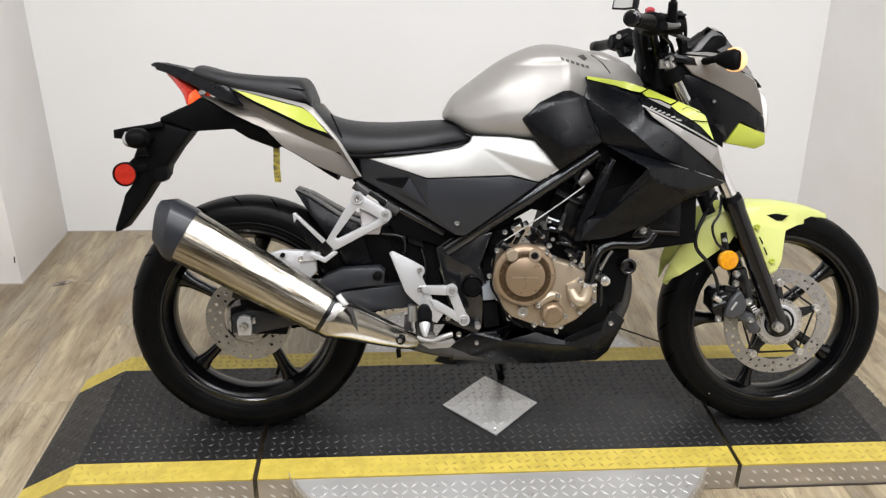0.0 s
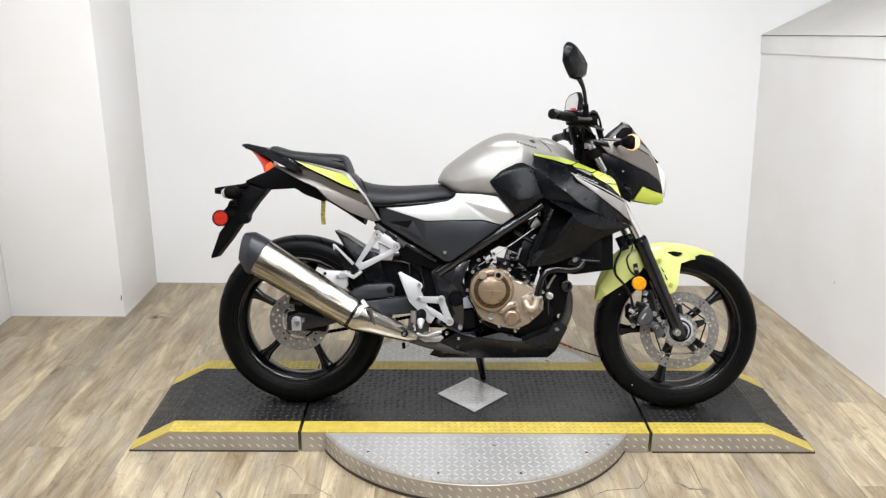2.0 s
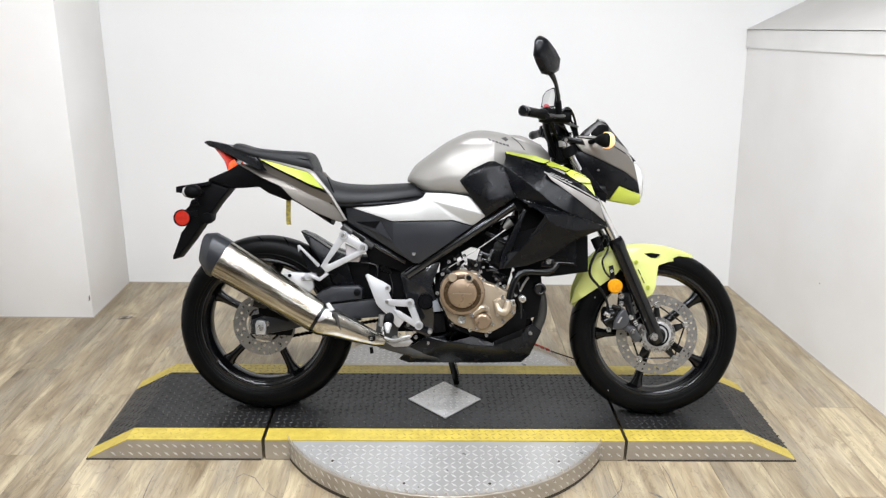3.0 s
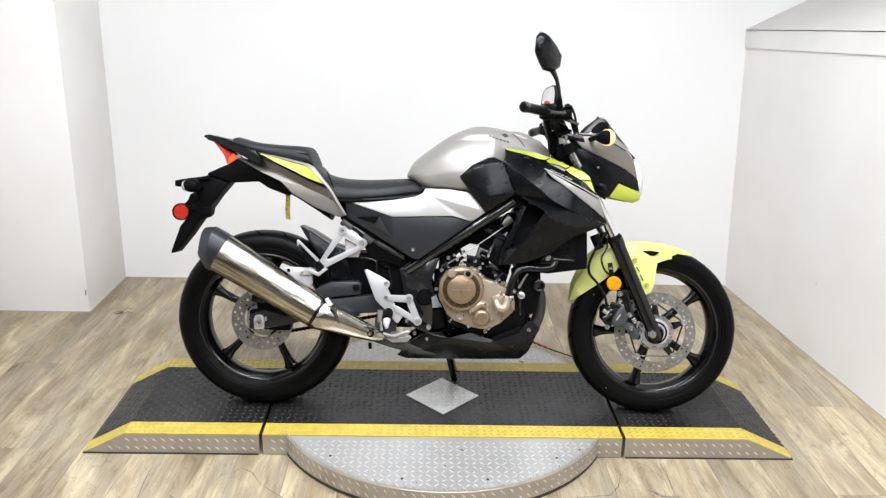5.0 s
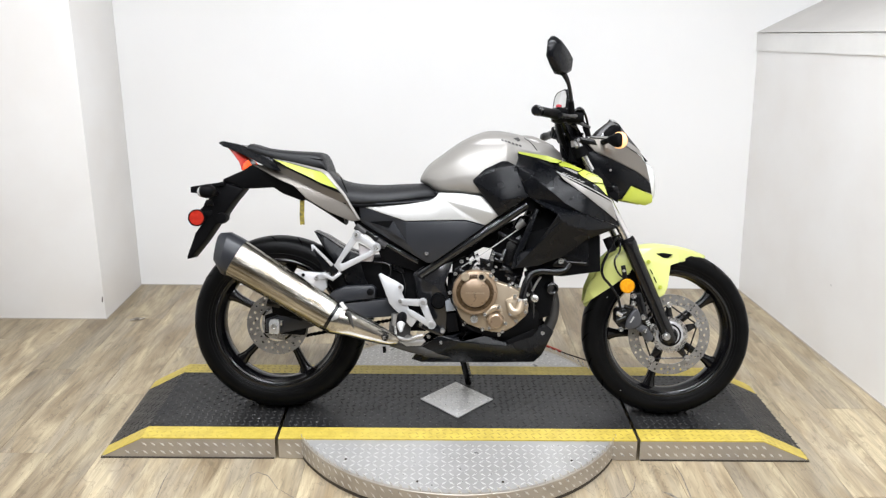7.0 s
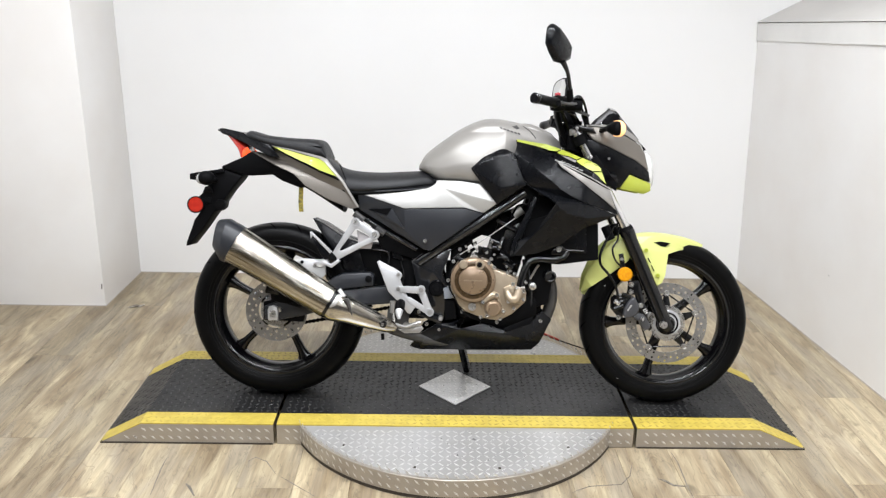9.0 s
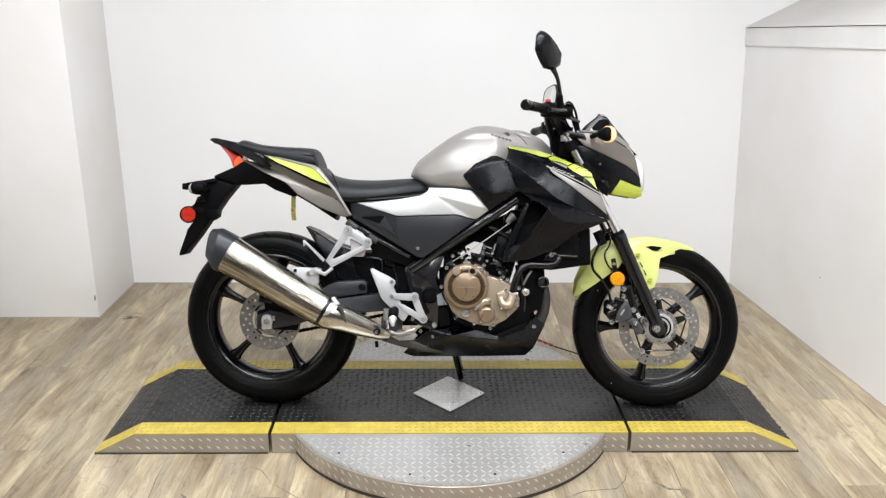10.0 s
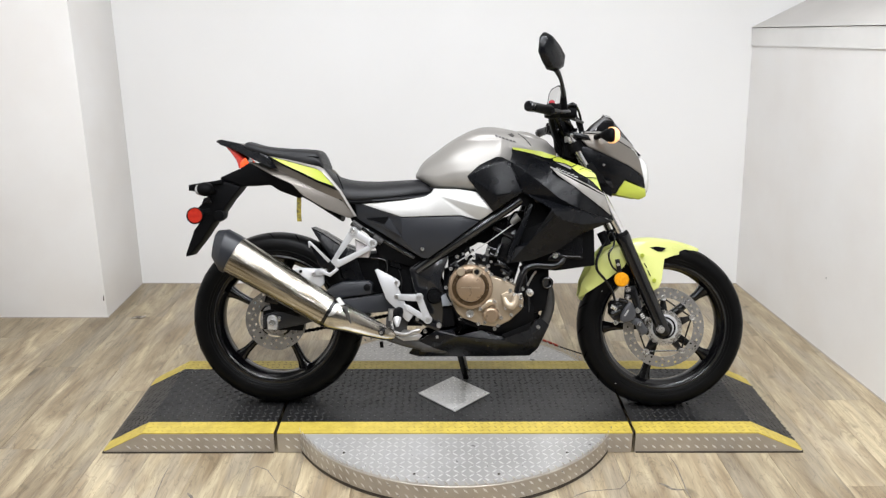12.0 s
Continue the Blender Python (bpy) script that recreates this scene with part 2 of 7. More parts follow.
wall_back = part("wall_back", box(STUB_X - 0.12, 3.2, BACK_Y, BACK_Y + 0.12, -0.006, CEIL_Z), WALL)
tagged(wall_back, "plain white painted wall behind the motorcycle", "wall", kind="structure")
wall_stub = part("wall_stub", box(LEFT_X, STUB_X, STUB_Y, BACK_Y - 0.001, -0.006, CEIL_Z, 0.003), WALL_WORN)
tagged(wall_stub, "white painted wall return that juts into the room", "wall", kind="structure")
wall_left = part("wall_left", box(LEFT_X - 0.1, LEFT_X - 0.001, -1.2, BACK_Y, -0.006, CEIL_Z, 0.003), WALL)
tagged(wall_left, "plain white painted side wall", "wall", kind="structure")
# unseen walls, added to keep the machine's reflections dark
wall_far_left = part("wall_far_left", box(-4.3, -4.2, REAR_Y, BACK_Y, -0.006, CEIL_Z), UNSEEN_WALL)
tagged(wall_far_left, "unseen dark side wall, added to darken reflections", "wall", kind="structure")
wall_rear = part("wall_rear", box(-4.3, 3.2, REAR_Y - 0.1, REAR_Y - 0.001, -0.006, CEIL_Z), UNSEEN_WALL)
tagged(wall_rear, "unseen dark end wall, added to darken reflections", "wall", kind="structure")

# RISE and LEAN_IN bend the wall to fit the camera's view
LOW_TOP, BAND, RISE, LEAN_IN = 1.357, 0.085, 0.047, 0.044


def low_top(y):
    """The height of the half-height wall's cap, sloped to fit the camera's view."""
    return LOW_TOP + RISE * (BACK_Y - y)


def side_strip(offset0, offset1, z0, z1, y0=BACK_Y - 0.001, y1=-2.6):
    """A length of the right-hand wall between two offsets and two heights, each a function of y."""
    return loft([[(right_x(y) + offset0(z0(y)), y, z0(y)), (right_x(y) + offset1(z0(y)), y, z0(y)), (right_x(y) + offset1(z1(y)), y, z1(y)), (right_x(y) + offset0(z1(y)), y, z1(y))] for y in (y0, y1)])


wall_right = part("wall_right", side_strip(lambda z: -LEAN_IN * z, lambda z: 0.14, lambda y: -0.006, lambda y: low_top(y) - BAND), WALL_WORN, smooth=False)
tagged(wall_right, "white painted half-height side wall with scuff marks", "wall", kind="structure")
cap = part("trim", side_strip(lambda z: -0.007 - LEAN_IN * z, lambda z: 0.14, lambda y: low_top(y) - BAND, low_top, BACK_Y - 0.002), WALL_TRIM, smooth=False)
tagged(cap, "white painted cap rail along the half-height wall", "trim", kind="structure")
slope = loft([[(right_x(y) - 0.074, y, low_top(y) + 0.003), (right_x(y) + 1.5, y, low_top(y) + 0.80), (right_x(y) + 1.5, y, low_top(y) + 0.76), (right_x(y) + 0.1, y, low_top(y) + 0.001)]
              for y in (BACK_Y - 0.003, -2.6)])
tagged(part("wall_slope", slope, GREY_PANEL, smooth=False), "grey sloping panel above the half-height wall", "wall", kind="structure")
# strips whose colour stands for the shade in the gap below each wall
for name, bm in (("trim_back", box(STUB_X, right_x(BACK_Y), BACK_Y - 0.003, BACK_Y - 0.0005, 0.0002, 0.0045)), ("trim_stub", box(LEFT_X, STUB_X, STUB_Y - 0.003, STUB_Y - 0.0005, 0.0002, 0.0045)),
                 ("trim_return", box(STUB_X + 0.0005, STUB_X + 0.003, STUB_Y, BACK_Y - 0.004, 0.0002, 0.0045)),
                 ("trim_right", side_strip(lambda z: -0.004, lambda z: -0.0005, lambda y: 0.0002, lambda y: 0.005, BACK_Y - 0.004))):
    tagged(part(name, bm, GAP_LINE, smooth=False), "thin brownish strip for the shaded gap at the wall's foot", "trim", kind="structure")
tagged(part("wall_right_upper", box(3.1, 3.2, REAR_Y, BACK_Y, -0.006, CEIL_Z), WALL), "plain white painted upper side wall", "wall", kind="structure")


def ceiling_light(x, y, sx, sy, watts):
    ob = empty("ceiling_light", pose(x, y, CEIL_Z), "white framed ceiling light panel, switched on", "ceiling light", group="ceiling lights")
    bm = bmesh.new()
    for a, b, c, d in ((-sx / 2 - 0.03, sx / 2 + 0.03, -sy / 2 - 0.03, -sy / 2), (-sx / 2 - 0.03, sx / 2 + 0.03, sy / 2, sy / 2 + 0.03),
                       (-sx / 2 - 0.03, -sx / 2, -sy / 2, sy / 2), (sx / 2, sx / 2 + 0.03, -sy / 2, sy / 2)):
        box(a, b, c, d, -0.06, -0.001, 0.0, bm)
    part("frame", bm, WALL_TRIM, ob)
    part("diffuser", box(-sx / 2, sx / 2, -sy / 2, sy / 2, -0.03, -0.01), material("lit_diffuser", (1.0, 0.95, 0.88), 0.6, emit=2.0), ob)
    panel_lamp(x, y, CEIL_Z - 0.065, sx, sy, watts)


for row, share in ((-3.6, 0.95), (-2.5, 0.75), (-1.5, 0.85), (-0.6, 1.25)):
    ceiling_light(0.0, row, 3.2, 0.09, LAMP_W * share)


# small scuffs where things have knocked the wall corners and the floor
def scuff(name, corners, label):
    bm = bmesh.new()
    loft([corners, [Vector(p) + Vector((0.0006, 0.0006, 0.0006)) for p in corners]], bm=bm)
    tagged(part(name, bm, CRACK, smooth=False), label, "scuff mark", kind="structure")


scuff("trim_scuff", [(STUB_X - 0.013, STUB_Y - 0.0008, 0.088), (STUB_X - 0.008, STUB_Y - 0.0008, 0.091), (STUB_X - 0.006, STUB_Y - 0.0008, 0.118), (STUB_X - 0.010, STUB_Y - 0.0008, 0.113)], "dark scuff mark on the white wall corner")
for y, z, s in ((0.62, 0.34, 0.004), (-0.15, 0.22, 0.005)):
    x = right_x(y) - LEAN_IN * z - 0.0012
    scuff("trim_scuff", [(x, y - s, z), (x, y + 0.4 * s, z - 0.7 * s), (x, y + s, z + 0.3 * s), (x, y - 0.2 * s, z + 0.9 * s)], "small dark chip in the white wall paint")

# torn and cracked vinyl in front of the deck
for width, line in (
        (0.0016, [(0.316, -0.501), (0.34, -0.483), (0.378, -0.463), (0.483, -0.45), (0.521, -0.402), (0.546, -0.325)]),
        (0.005, [(0.612, -0.417), (0.63, -0.429), (0.649, -0.453), (0.696, -0.459)]),
        (0.0016, [(0.693, -0.254), (0.7, -0.319), (0.693, -0.449), (0.694, -0.535)]),
        (0.0016, [(-0.992, -0.53), (-0.998, -0.465), (-1.005, -0.38), (-1.006, -0.327)]),
        (0.005, [(-0.901, -0.47), (-0.884, -0.488), (-0.857, -0.533)]),
        (0.0016, [(-0.723, -0.376), (-0.731, -0.336), (-0.713, -0.316), (-0.672, -0.339), (-0.628, -0.412)]),
        (0.0016, [(-0.614, -0.422), (-0.564, -0.465), (-0.485, -0.531)]),
):
    pts = [Vector((x, y, 0)) for x, y in line]
    rings = []
    for k, p in enumerate(pts):
        d = (pts[min(k + 1, len(pts) - 1)] - pts[max(k - 1, 0)]).normalized()
        n = Vector((-d.y, d.x, 0)) * width * (0.35 if k in (0, len(pts) - 1) else 1.0)
        rings.append([p + n + Vector((0, 0, 0.0002)), p - n + Vector((0, 0, 0.0002)), p - n + Vector((0, 0, 0.0007)), p + n + Vector((0, 0, 0.0007))])
    tagged(part("floor_crack", loft(rings), FLOOR_CRACK, smooth=False), "dark ragged crack in the worn plank floor", "crack", kind="structure")

# ---- the turntable and its deck ----
DECK_Z, DECK_Y0, DECK_Y1, STRIPE = 0.078, -0.233, 0.343, 0.076
TURN_X, TURN_Y, TURN_R = -0.045, 0.054, 0.602
GAP0, GAP1, FLAT_L, FLAT_R, TIP_L, TIP_R = -0.662, 0.572, -1.118, 1.000, -1.265, 1.168


def tread(inside, place, step=0.0235, length=0.0115, width=0.0034, height=0.0027, turns=(118, 28)):
    """Raised lozenges of tread plate, turned by 90 degrees from one to the next. place(a, b, c): plate to space."""
    verts, faces = [], []
    a0, a1, b0, b1 = inside[:4]
    test = inside[4]
    na, nb = int((a1 - a0) / step), int((b1 - b0) / step)
    for i in range(na + 1):
        for j in range(nb + 1):
            a, b = a0 + (i + 0.5) * step, b0 + (j + 0.5) * step
            if not test(a, b):
                continue
            turn = radians(turns[(i + j) % 2])
            c, s = math.cos(turn), math.sin(turn)
            base = len(verts)
            for u, v, w in ((-length, 0, 0), (0, -width, 0), (length, 0, 0), (0, width, 0), (-length * 0.55, 0, height), (length * 0.55, 0, height)):
                verts.append(place(a + u * c - v * s, b + u * s + v * c, w))
            faces += [(base, base + 1, base + 4), (base + 1, base + 5, base + 4), (base + 1, base + 2, base + 5), (base + 2, base + 3, base + 5),
                      (base + 3, base + 4, base + 5), (base + 3, base, base + 4)]
    return verts, faces


def tread_part(name, inside, place, mat, parent, **kw):
    verts, faces = tread(inside, place, **kw)
    me = bpy.data.meshes.new(name)
    me.from_pydata(verts, [], faces)
    for poly in me.polygons:
        poly.use_smooth = True
    me.materials.append(mat)
    ob = new(name, me)
    ob.parent = parent
    return tagged(ob, kind="stuff")


def top_z(x):
    if x < FLAT_L:
        return DECK_Z * max(0.02, (x - TIP_L) / (FLAT_L - TIP_L))
    if x > FLAT_R:
        return DECK_Z * max(0.02, (TIP_R - x) / (TIP_R - FLAT_R))
    return DECK_Z


def on_top(a, b, w):
    return (a, b, top_z(a) + w)


DIA_X, DIA_Y, DIA_A, DIA_B = -0.043, 0.051, 0.135, 0.141


def in_diamond(a, b, grow=0.0):
    return abs(a - DIA_X) / (DIA_A + grow) + abs(b - DIA_Y) / (DIA_B + grow) < 1


def deck_section(name, x0, x1, flat0, flat1, label, category):
    """A bent tread-plate section: black running surface, yellow edge stripes, bare skirts."""
    thing = empty(name, pose(0, 0, 0), label, category)
    xs = sorted({x0, x1, flat0, flat1})

    def strip(y0, y1):
        bm = bmesh.new()
        t = 0.004
        rows = [[bm.verts.new(p) for p in ((x, y0, top_z(x)), (x, y1, top_z(x)), (x, y1, max(0.001, top_z(x) - t)), (x, y0, max(0.001, top_z(x) - t)))] for x in xs]
        for a, b in zip(rows, rows[1:]):
            for k in range(4):
                bm.faces.new((a[k], a[(k + 1) % 4], b[(k + 1) % 4], b[k]))
        bm.faces.new(rows[0])
        bm.faces.new(rows[-1][::-1])
        return bm

    part("running_plate", strip(DECK_Y0 + STRIPE, DECK_Y1 - STRIPE), BLACK_PLATE, thing, "black painted tread plate", smooth=False)
    for y0, y1 in ((DECK_Y0, DECK_Y0 + STRIPE), (DECK_Y1 - STRIPE, DECK_Y1)):
        part("edge_stripe", strip(y0, y1), YELLOW_PLATE, thing, "yellow painted edge stripe", smooth=False)
        tread_part("stripe_tread", (x0 + 0.012, x1 - 0.012, y0 + 0.004, y1 - 0.004, lambda a, b: True), on_top, YELLOW_WORN, thing, height=0.0012)
    tread_part("plate_tread", (x0 + 0.012, x1 - 0.012, DECK_Y0 + STRIPE + 0.004, DECK_Y1 - STRIPE - 0.004, lambda a, b: not in_diamond(a, b, 0.015)), on_top, BLACK_TREAD, thing)
    for y, s in ((DECK_Y0, 1), (DECK_Y1 - 0.004, 1)):
        low = [(x0, 0.002), (x1, 0.002)]
        high = [(x, top_z(x) - 0.0045) for x in reversed(xs) if top_z(x) > 0.01]
        part("skirt", prism(low + high, "y", y, y + 0.004), ALU_WARM, thing, "bare aluminium tread-plate skirt", smooth=False)
    if name != "deck_bridge":
        # black strip put in for the shadow line under the skirt
        part("rubber_strip", box(x0 + 0.004, x1 - 0.004, DECK_Y0 - 0.003, DECK_Y0 + 0.006, 0.0003, 0.0055), CRACK, thing, "black strip for the shadow line along the foot", smooth=False)
    tread_part("skirt_tread", (x0 + 0.02, x1 - 0.02, 0.008, DECK_Z - 0.006, lambda a, b: b < top_z(a) - 0.014 and name_ok(a)),
               lambda a, b, w: (a, DECK_Y0 - w, b), TREAD_TOP, thing, step=0.030, length=0.012, width=0.0038, turns=(-38, 142), height=0.0017)
    return thing


def name_ok(a):
    return abs(a - TURN_X) > 0.53


deck_section("entry_ramp", TIP_L, GAP0 - 0.006, FLAT_L, FLAT_L, "black tread-plate ramp with yellow edges, under the rear wheel", "ramp")
deck = deck_section("deck_bridge", GAP0 + 0.006, GAP1 - 0.006, GAP0 + 0.006, GAP1 - 0.006, "black tread-plate deck with yellow edges on the turntable", "display deck")
deck_section("exit_ramp", GAP1 + 0.006, TIP_R, FLAT_R, FLAT_R, "black tread-plate ramp with yellow edges, under the front wheel", "ramp")

# bare diamond-shaped plate let into the deck
bm = prism([(DIA_X - DIA_A, DIA_Y), (DIA_X, DIA_Y - DIA_B), (DIA_X + DIA_A, DIA_Y), (DIA_X, DIA_Y + DIA_B)], "z", DECK_Z + 0.0005, DECK_Z + 0.005, 0.001)
diamond = part("diamond_plate", bm, ALU_PLATE, deck, "bare aluminium diamond-shaped tread plate", smooth=False)
tread_part("diamond_tread", (DIA_X - DIA_A, DIA_X + DIA_A, DIA_Y - DIA_B, DIA_Y + DIA_B, lambda a, b: in_diamond(a, b, -0.014)),
           lambda a, b, w: (a, b, DECK_Z + 0.005 + w), TREAD_TOP, diamond, step=0.021)
for dx, dy in ((-0.118, 0), (0.118, 0), (0, -0.122), (0, 0.122)):
    part("screw", lathe([(0, 0.0025), (0.003, 0.002), (0.004, 0.0)], 10, m=Matrix.Translation((DIA_X + dx, DIA_Y + dy, DECK_Z + 0.005)) @ pose(0, 0, 0, 90)), ALU_EDGE, diamond)

table = empty("turntable", pose(TURN_X, TURN_Y, 0), "round aluminium tread-plate turntable under the deck", "turntable")


def table_half(sign):
    """The part of the round plate that shows beside the deck."""
    edge = (DECK_Y0 - 0.001 if sign < 0 else DECK_Y1 + 0.001) - TURN_Y
    a0 = math.asin(abs(edge) / TURN_R)
    return [(TURN_R * math.cos(a), sign * TURN_R * math.sin(a)) for a in np.linspace(a0, math.pi - a0, 72)]


for sign in (-1, 1):
    outline = table_half(sign)
    part("table_top", prism(outline, "z", 0.068, 0.074, 0.0), ALU_PLATE, table, "bright aluminium tread plate", smooth=False)
    edge = abs((DECK_Y0 if sign < 0 else DECK_Y1) - TURN_Y) + 0.012
    tread_part("table_tread", (-TURN_R, TURN_R, -TURN_R, TURN_R, lambda a, b, s=sign, e=edge: a * a + b * b < (TURN_R - 0.016) ** 2 and s * b > e),
               lambda a, b, w: (a, b, 0.074 + w), TREAD_TOP, table, step=0.0245, length=0.0135, width=0.0034, height=0.0020, turns=(45, 135))
    rim = bmesh.new()
    rows = [[rim.verts.new((x * k, y * k, z)) for k, z in ((1, 0.012), (1.003, 0.0135), (1.003, 0.0725), (1.0, 0.0745), (0.985, 0.0745), (0.985, 0.012))] for x, y in outline]
    for a, b in zip(rows, rows[1:]):
        for k in range(6):
            rim.faces.new((a[k], a[(k + 1) % 6], b[(k + 1) % 6], b[k]))
    rim.faces.new(rows[0])
    rim.faces.new(rows[-1][::-1])
    part("rim_band", rim, ALU_WARM, table, "aluminium tread-plate rim band")
    tread_part("rim_tread", (-0.66, 0.66, 0.012, 0.073, lambda a, b: True),
               lambda a, b, w, s=sign: ((TURN_R * 1.003 + w) * math.sin(a / TURN_R), s * (TURN_R * 1.003 + w) * math.cos(a / TURN_R), b), TREAD_TOP, table, step=0.0305, length=0.0125, width=0.0036, turns=(-45, 135), height=0.0017)
    # black layer put in for the shadow line where the rim meets the floor
    part("foot_strip", prism([(x * 1.001, y * 1.001) for x, y in outline], "z", 0.0005, 0.0118), CRACK, table, "black strip for the shadow line under the rim", smooth=False)
for a in np.linspace(200, 340, 6):
    c, s = math.cos(radians(a)), math.sin(radians(a))
    part("screw", lathe([(0, 0.003), (0.004, 0.002), (0.005, 0.0)], 10, m=Matrix.Translation((0.55 * c, 0.55 * s, 0.074)) @ pose(0, 0, 0, 90)), CRACK, table)

# a thin cord with a red end lies across the far side of the turntable
cord = part("cord", tube([(0.37, 0.535, 0.078), (0.42, 0.48, 0.078), (0.50, 0.41, 0.078), (0.58, 0.385, 0.06), (0.72, 0.40, 0.006), (0.95, 0.46, 0.005)], 0.0028, 8, resample=5), CRACK)
tagged(cord, "thin dark cord with a red end on the turntable", "cord")
part("cord_tip", tube([(0.355, 0.55, 0.079), (0.385, 0.518, 0.079), (0.41, 0.49, 0.079)], 0.005, 8), material("red_tape", (0.5, 0.05, 0.03), 0.5), cord, "red taped end")
scrap = loft([[(x, y - w, z), (x, y + w, z), (x, y + w, z + 0.003), (x, y - w, z + 0.003)] for x, y, w, z in ((-1.60, 0.985, 0.006, 0.001), (-1.575, 0.995, 0.014, 0.006), (-1.555, 1.002, 0.010, 0.002), (-1.535, 1.012, 0.004, 0.004))])
tagged(part("paper_scrap", scrap, material("scrap_paper", (0.55, 0.50, 0.44), 0.8, second=(0.12, 0.10, 0.08), scale=40, mix=1.0)), "small torn scrap lying on the plank floor", "litter")

# ---- the motorcycle: materials ----
RUBBER = material("tyre_rubber", (0.0024, 0.0024, 0.0025), 0.34, second=(0.0050, 0.0049, 0.0047), scale=14, bump=0.15, bump_scale=200, spec=0.07)
GROOVE = material("tyre_groove_shade", (0.0008, 0.0008, 0.0008), 0.9, spec=0.0)
SATIN = material("satin_black_metal", (0.0032, 0.0032, 0.0037), 0.24, scale=10, spec=0.32, rough_var=0.05, coat=0.2)
RIM_BLACK = material("black_rim_paint", (0.002, 0.002, 0.0024), 0.16, scale=10, spec=0.36)
BLACK_PLASTIC = material("matt_black_plastic", (0.0030, 0.0033, 0.0042), 0.26, second=(0.0042, 0.0046, 0.0057), scale=7, bump=0.05, bump_scale=420, spec=0.21)
CHARCOAL = material("charcoal_plastic", (0.017, 0.0182, 0.0215), 0.34, second=(0.023, 0.0245, 0.0285), scale=6, bump=0.10, bump_scale=420, spec=0.36)
SEAT = material("black_seat_vinyl", (0.010, 0.0102, 0.0112), 0.50, second=(0.014, 0.0142, 0.0152), scale=12, bump=0.3, bump_scale=500, spec=0.34)
DULL_BLACK = material("dull_black_plastic", (0.0028, 0.0028, 0.0032), 0.55, scale=9, bump=0.15, bump_scale=300, spec=0.06)
FRAME_GREY = material("dark_grey_frame_paint", (0.009, 0.0094, 0.0108), 0.19, metal=0.0, scale=12, spec=0.5, coat=0.4)
GREY = material("satin_titanium_paint", (0.285, 0.272, 0.254), 0.45, metal=0.45, second=(0.24, 0.226, 0.207), scale=4, bump=0.02, bump_scale=900, rough_var=0.05)
DARK_TITANIUM = material("dark_titanium_paint", (0.165, 0.150, 0.131), 0.34, metal=0.5, second=(0.145, 0.130, 0.112), scale=4, bump=0.02, bump_scale=900, rough_var=0.05)
# silver for lettering and lines; also the tank grey lightened as if lit
SILVER_OR_LIT_GREY = material("silver_or_lit_grey_paint", (0.39, 0.385, 0.37), 0.40, metal=0.3, second=(0.365, 0.36, 0.345), scale=4, rough_var=0.05)
LIME = material("fluorescent_lime_paint", (0.375, 0.42, 0.048), 0.36, second=(0.345, 0.39, 0.044), scale=6, coat=0.2)
LIME_PALE = material("pale_lime_paint", (0.53, 0.555, 0.18), 0.36, second=(0.50, 0.525, 0.165), scale=6, coat=0.2)
BRONZE = material("bronze_engine_paint", (0.38, 0.31, 0.225), 0.36, metal=0.55, second=(0.33, 0.265, 0.19), scale=9, bump=0.12, bump_scale=260)
BRONZE_MID = material("brown_bronze_paint", (0.22, 0.155, 0.098), 0.30, metal=0.45, second=(0.24, 0.17, 0.11), scale=9, bump=0.08, bump_scale=260, coat=0.2)
BRONZE_DARK = material("bronze_dark_reflection", (0.060, 0.037, 0.018), 0.26, metal=0.4, second=(0.050, 0.030, 0.014), scale=20)
PIPE_DARK = material("dull_dark_pipe", (0.045, 0.044, 0.043), 0.5, metal=0.4, second=(0.08, 0.075, 0.07), scale=25)
MILKY = material("milky_reservoir_plastic", (0.47, 0.44, 0.44), 0.4, second=(0.42, 0.38, 0.38), scale=12)
# brushed steel; dark lengthwise streaks of colour stand in for lamp reflections
STEEL = material("reflection_streaked_steel", (0.56, 0.535, 0.485), 0.24, metal=1.0, second=(0.15, 0.12, 0.075), scale=44, stretch=(0.03, 2.6, 2.6), mix=0.9, rough_var=0.08, bump=0.9, bump_scale=50, turn=-29)
# polished steel with darker streaks coloured in for its reflections
CHROME = material("reflection_streaked_polish", (0.64, 0.62, 0.58), 0.17, metal=1.0, second=(0.34, 0.315, 0.265), scale=14, stretch=(0.3, 2, 1.5), turn=-25, mix=0.9, rough_var=0.08, bump=0.5, bump_scale=7)
DISC_STEEL = material("brake_disc_steel", (0.46, 0.45, 0.435), 0.30, metal=0.9, second=(0.30, 0.29, 0.275), scale=30, rough_var=0.1)
CAST = material("satin_cast_aluminium", (0.50, 0.50, 0.505), 0.38, metal=0.45, second=(0.43, 0.43, 0.435), scale=14, bump=0.08, bump_scale=300)
CALIPER = material("dark_grey_caliper_paint", (0.055, 0.056, 0.060), 0.36, metal=0.3, second=(0.045, 0.046, 0.05), scale=25, bump=0.08, bump_scale=300)
DULL_ALU = material("grimy_aluminium", (0.42, 0.41, 0.40), 0.45, metal=0.8, second=(0.28, 0.27, 0.25), scale=30, mix=0.8)
FORK_CHROME = material("hard_chrome_tube", (0.78, 0.78, 0.78), 0.24, metal=1.0, second=(0.70, 0.70, 0.70), scale=3, rough_var=0.03)
BOLT = material("zinc_bolt", (0.70, 0.69, 0.67), 0.28, metal=0.95, scale=40)
RED_LENS = material("red_lens", (0.46, 0.028, 0.015), 0.18, second=(0.30, 0.015, 0.01), scale=80, coat=0.6)
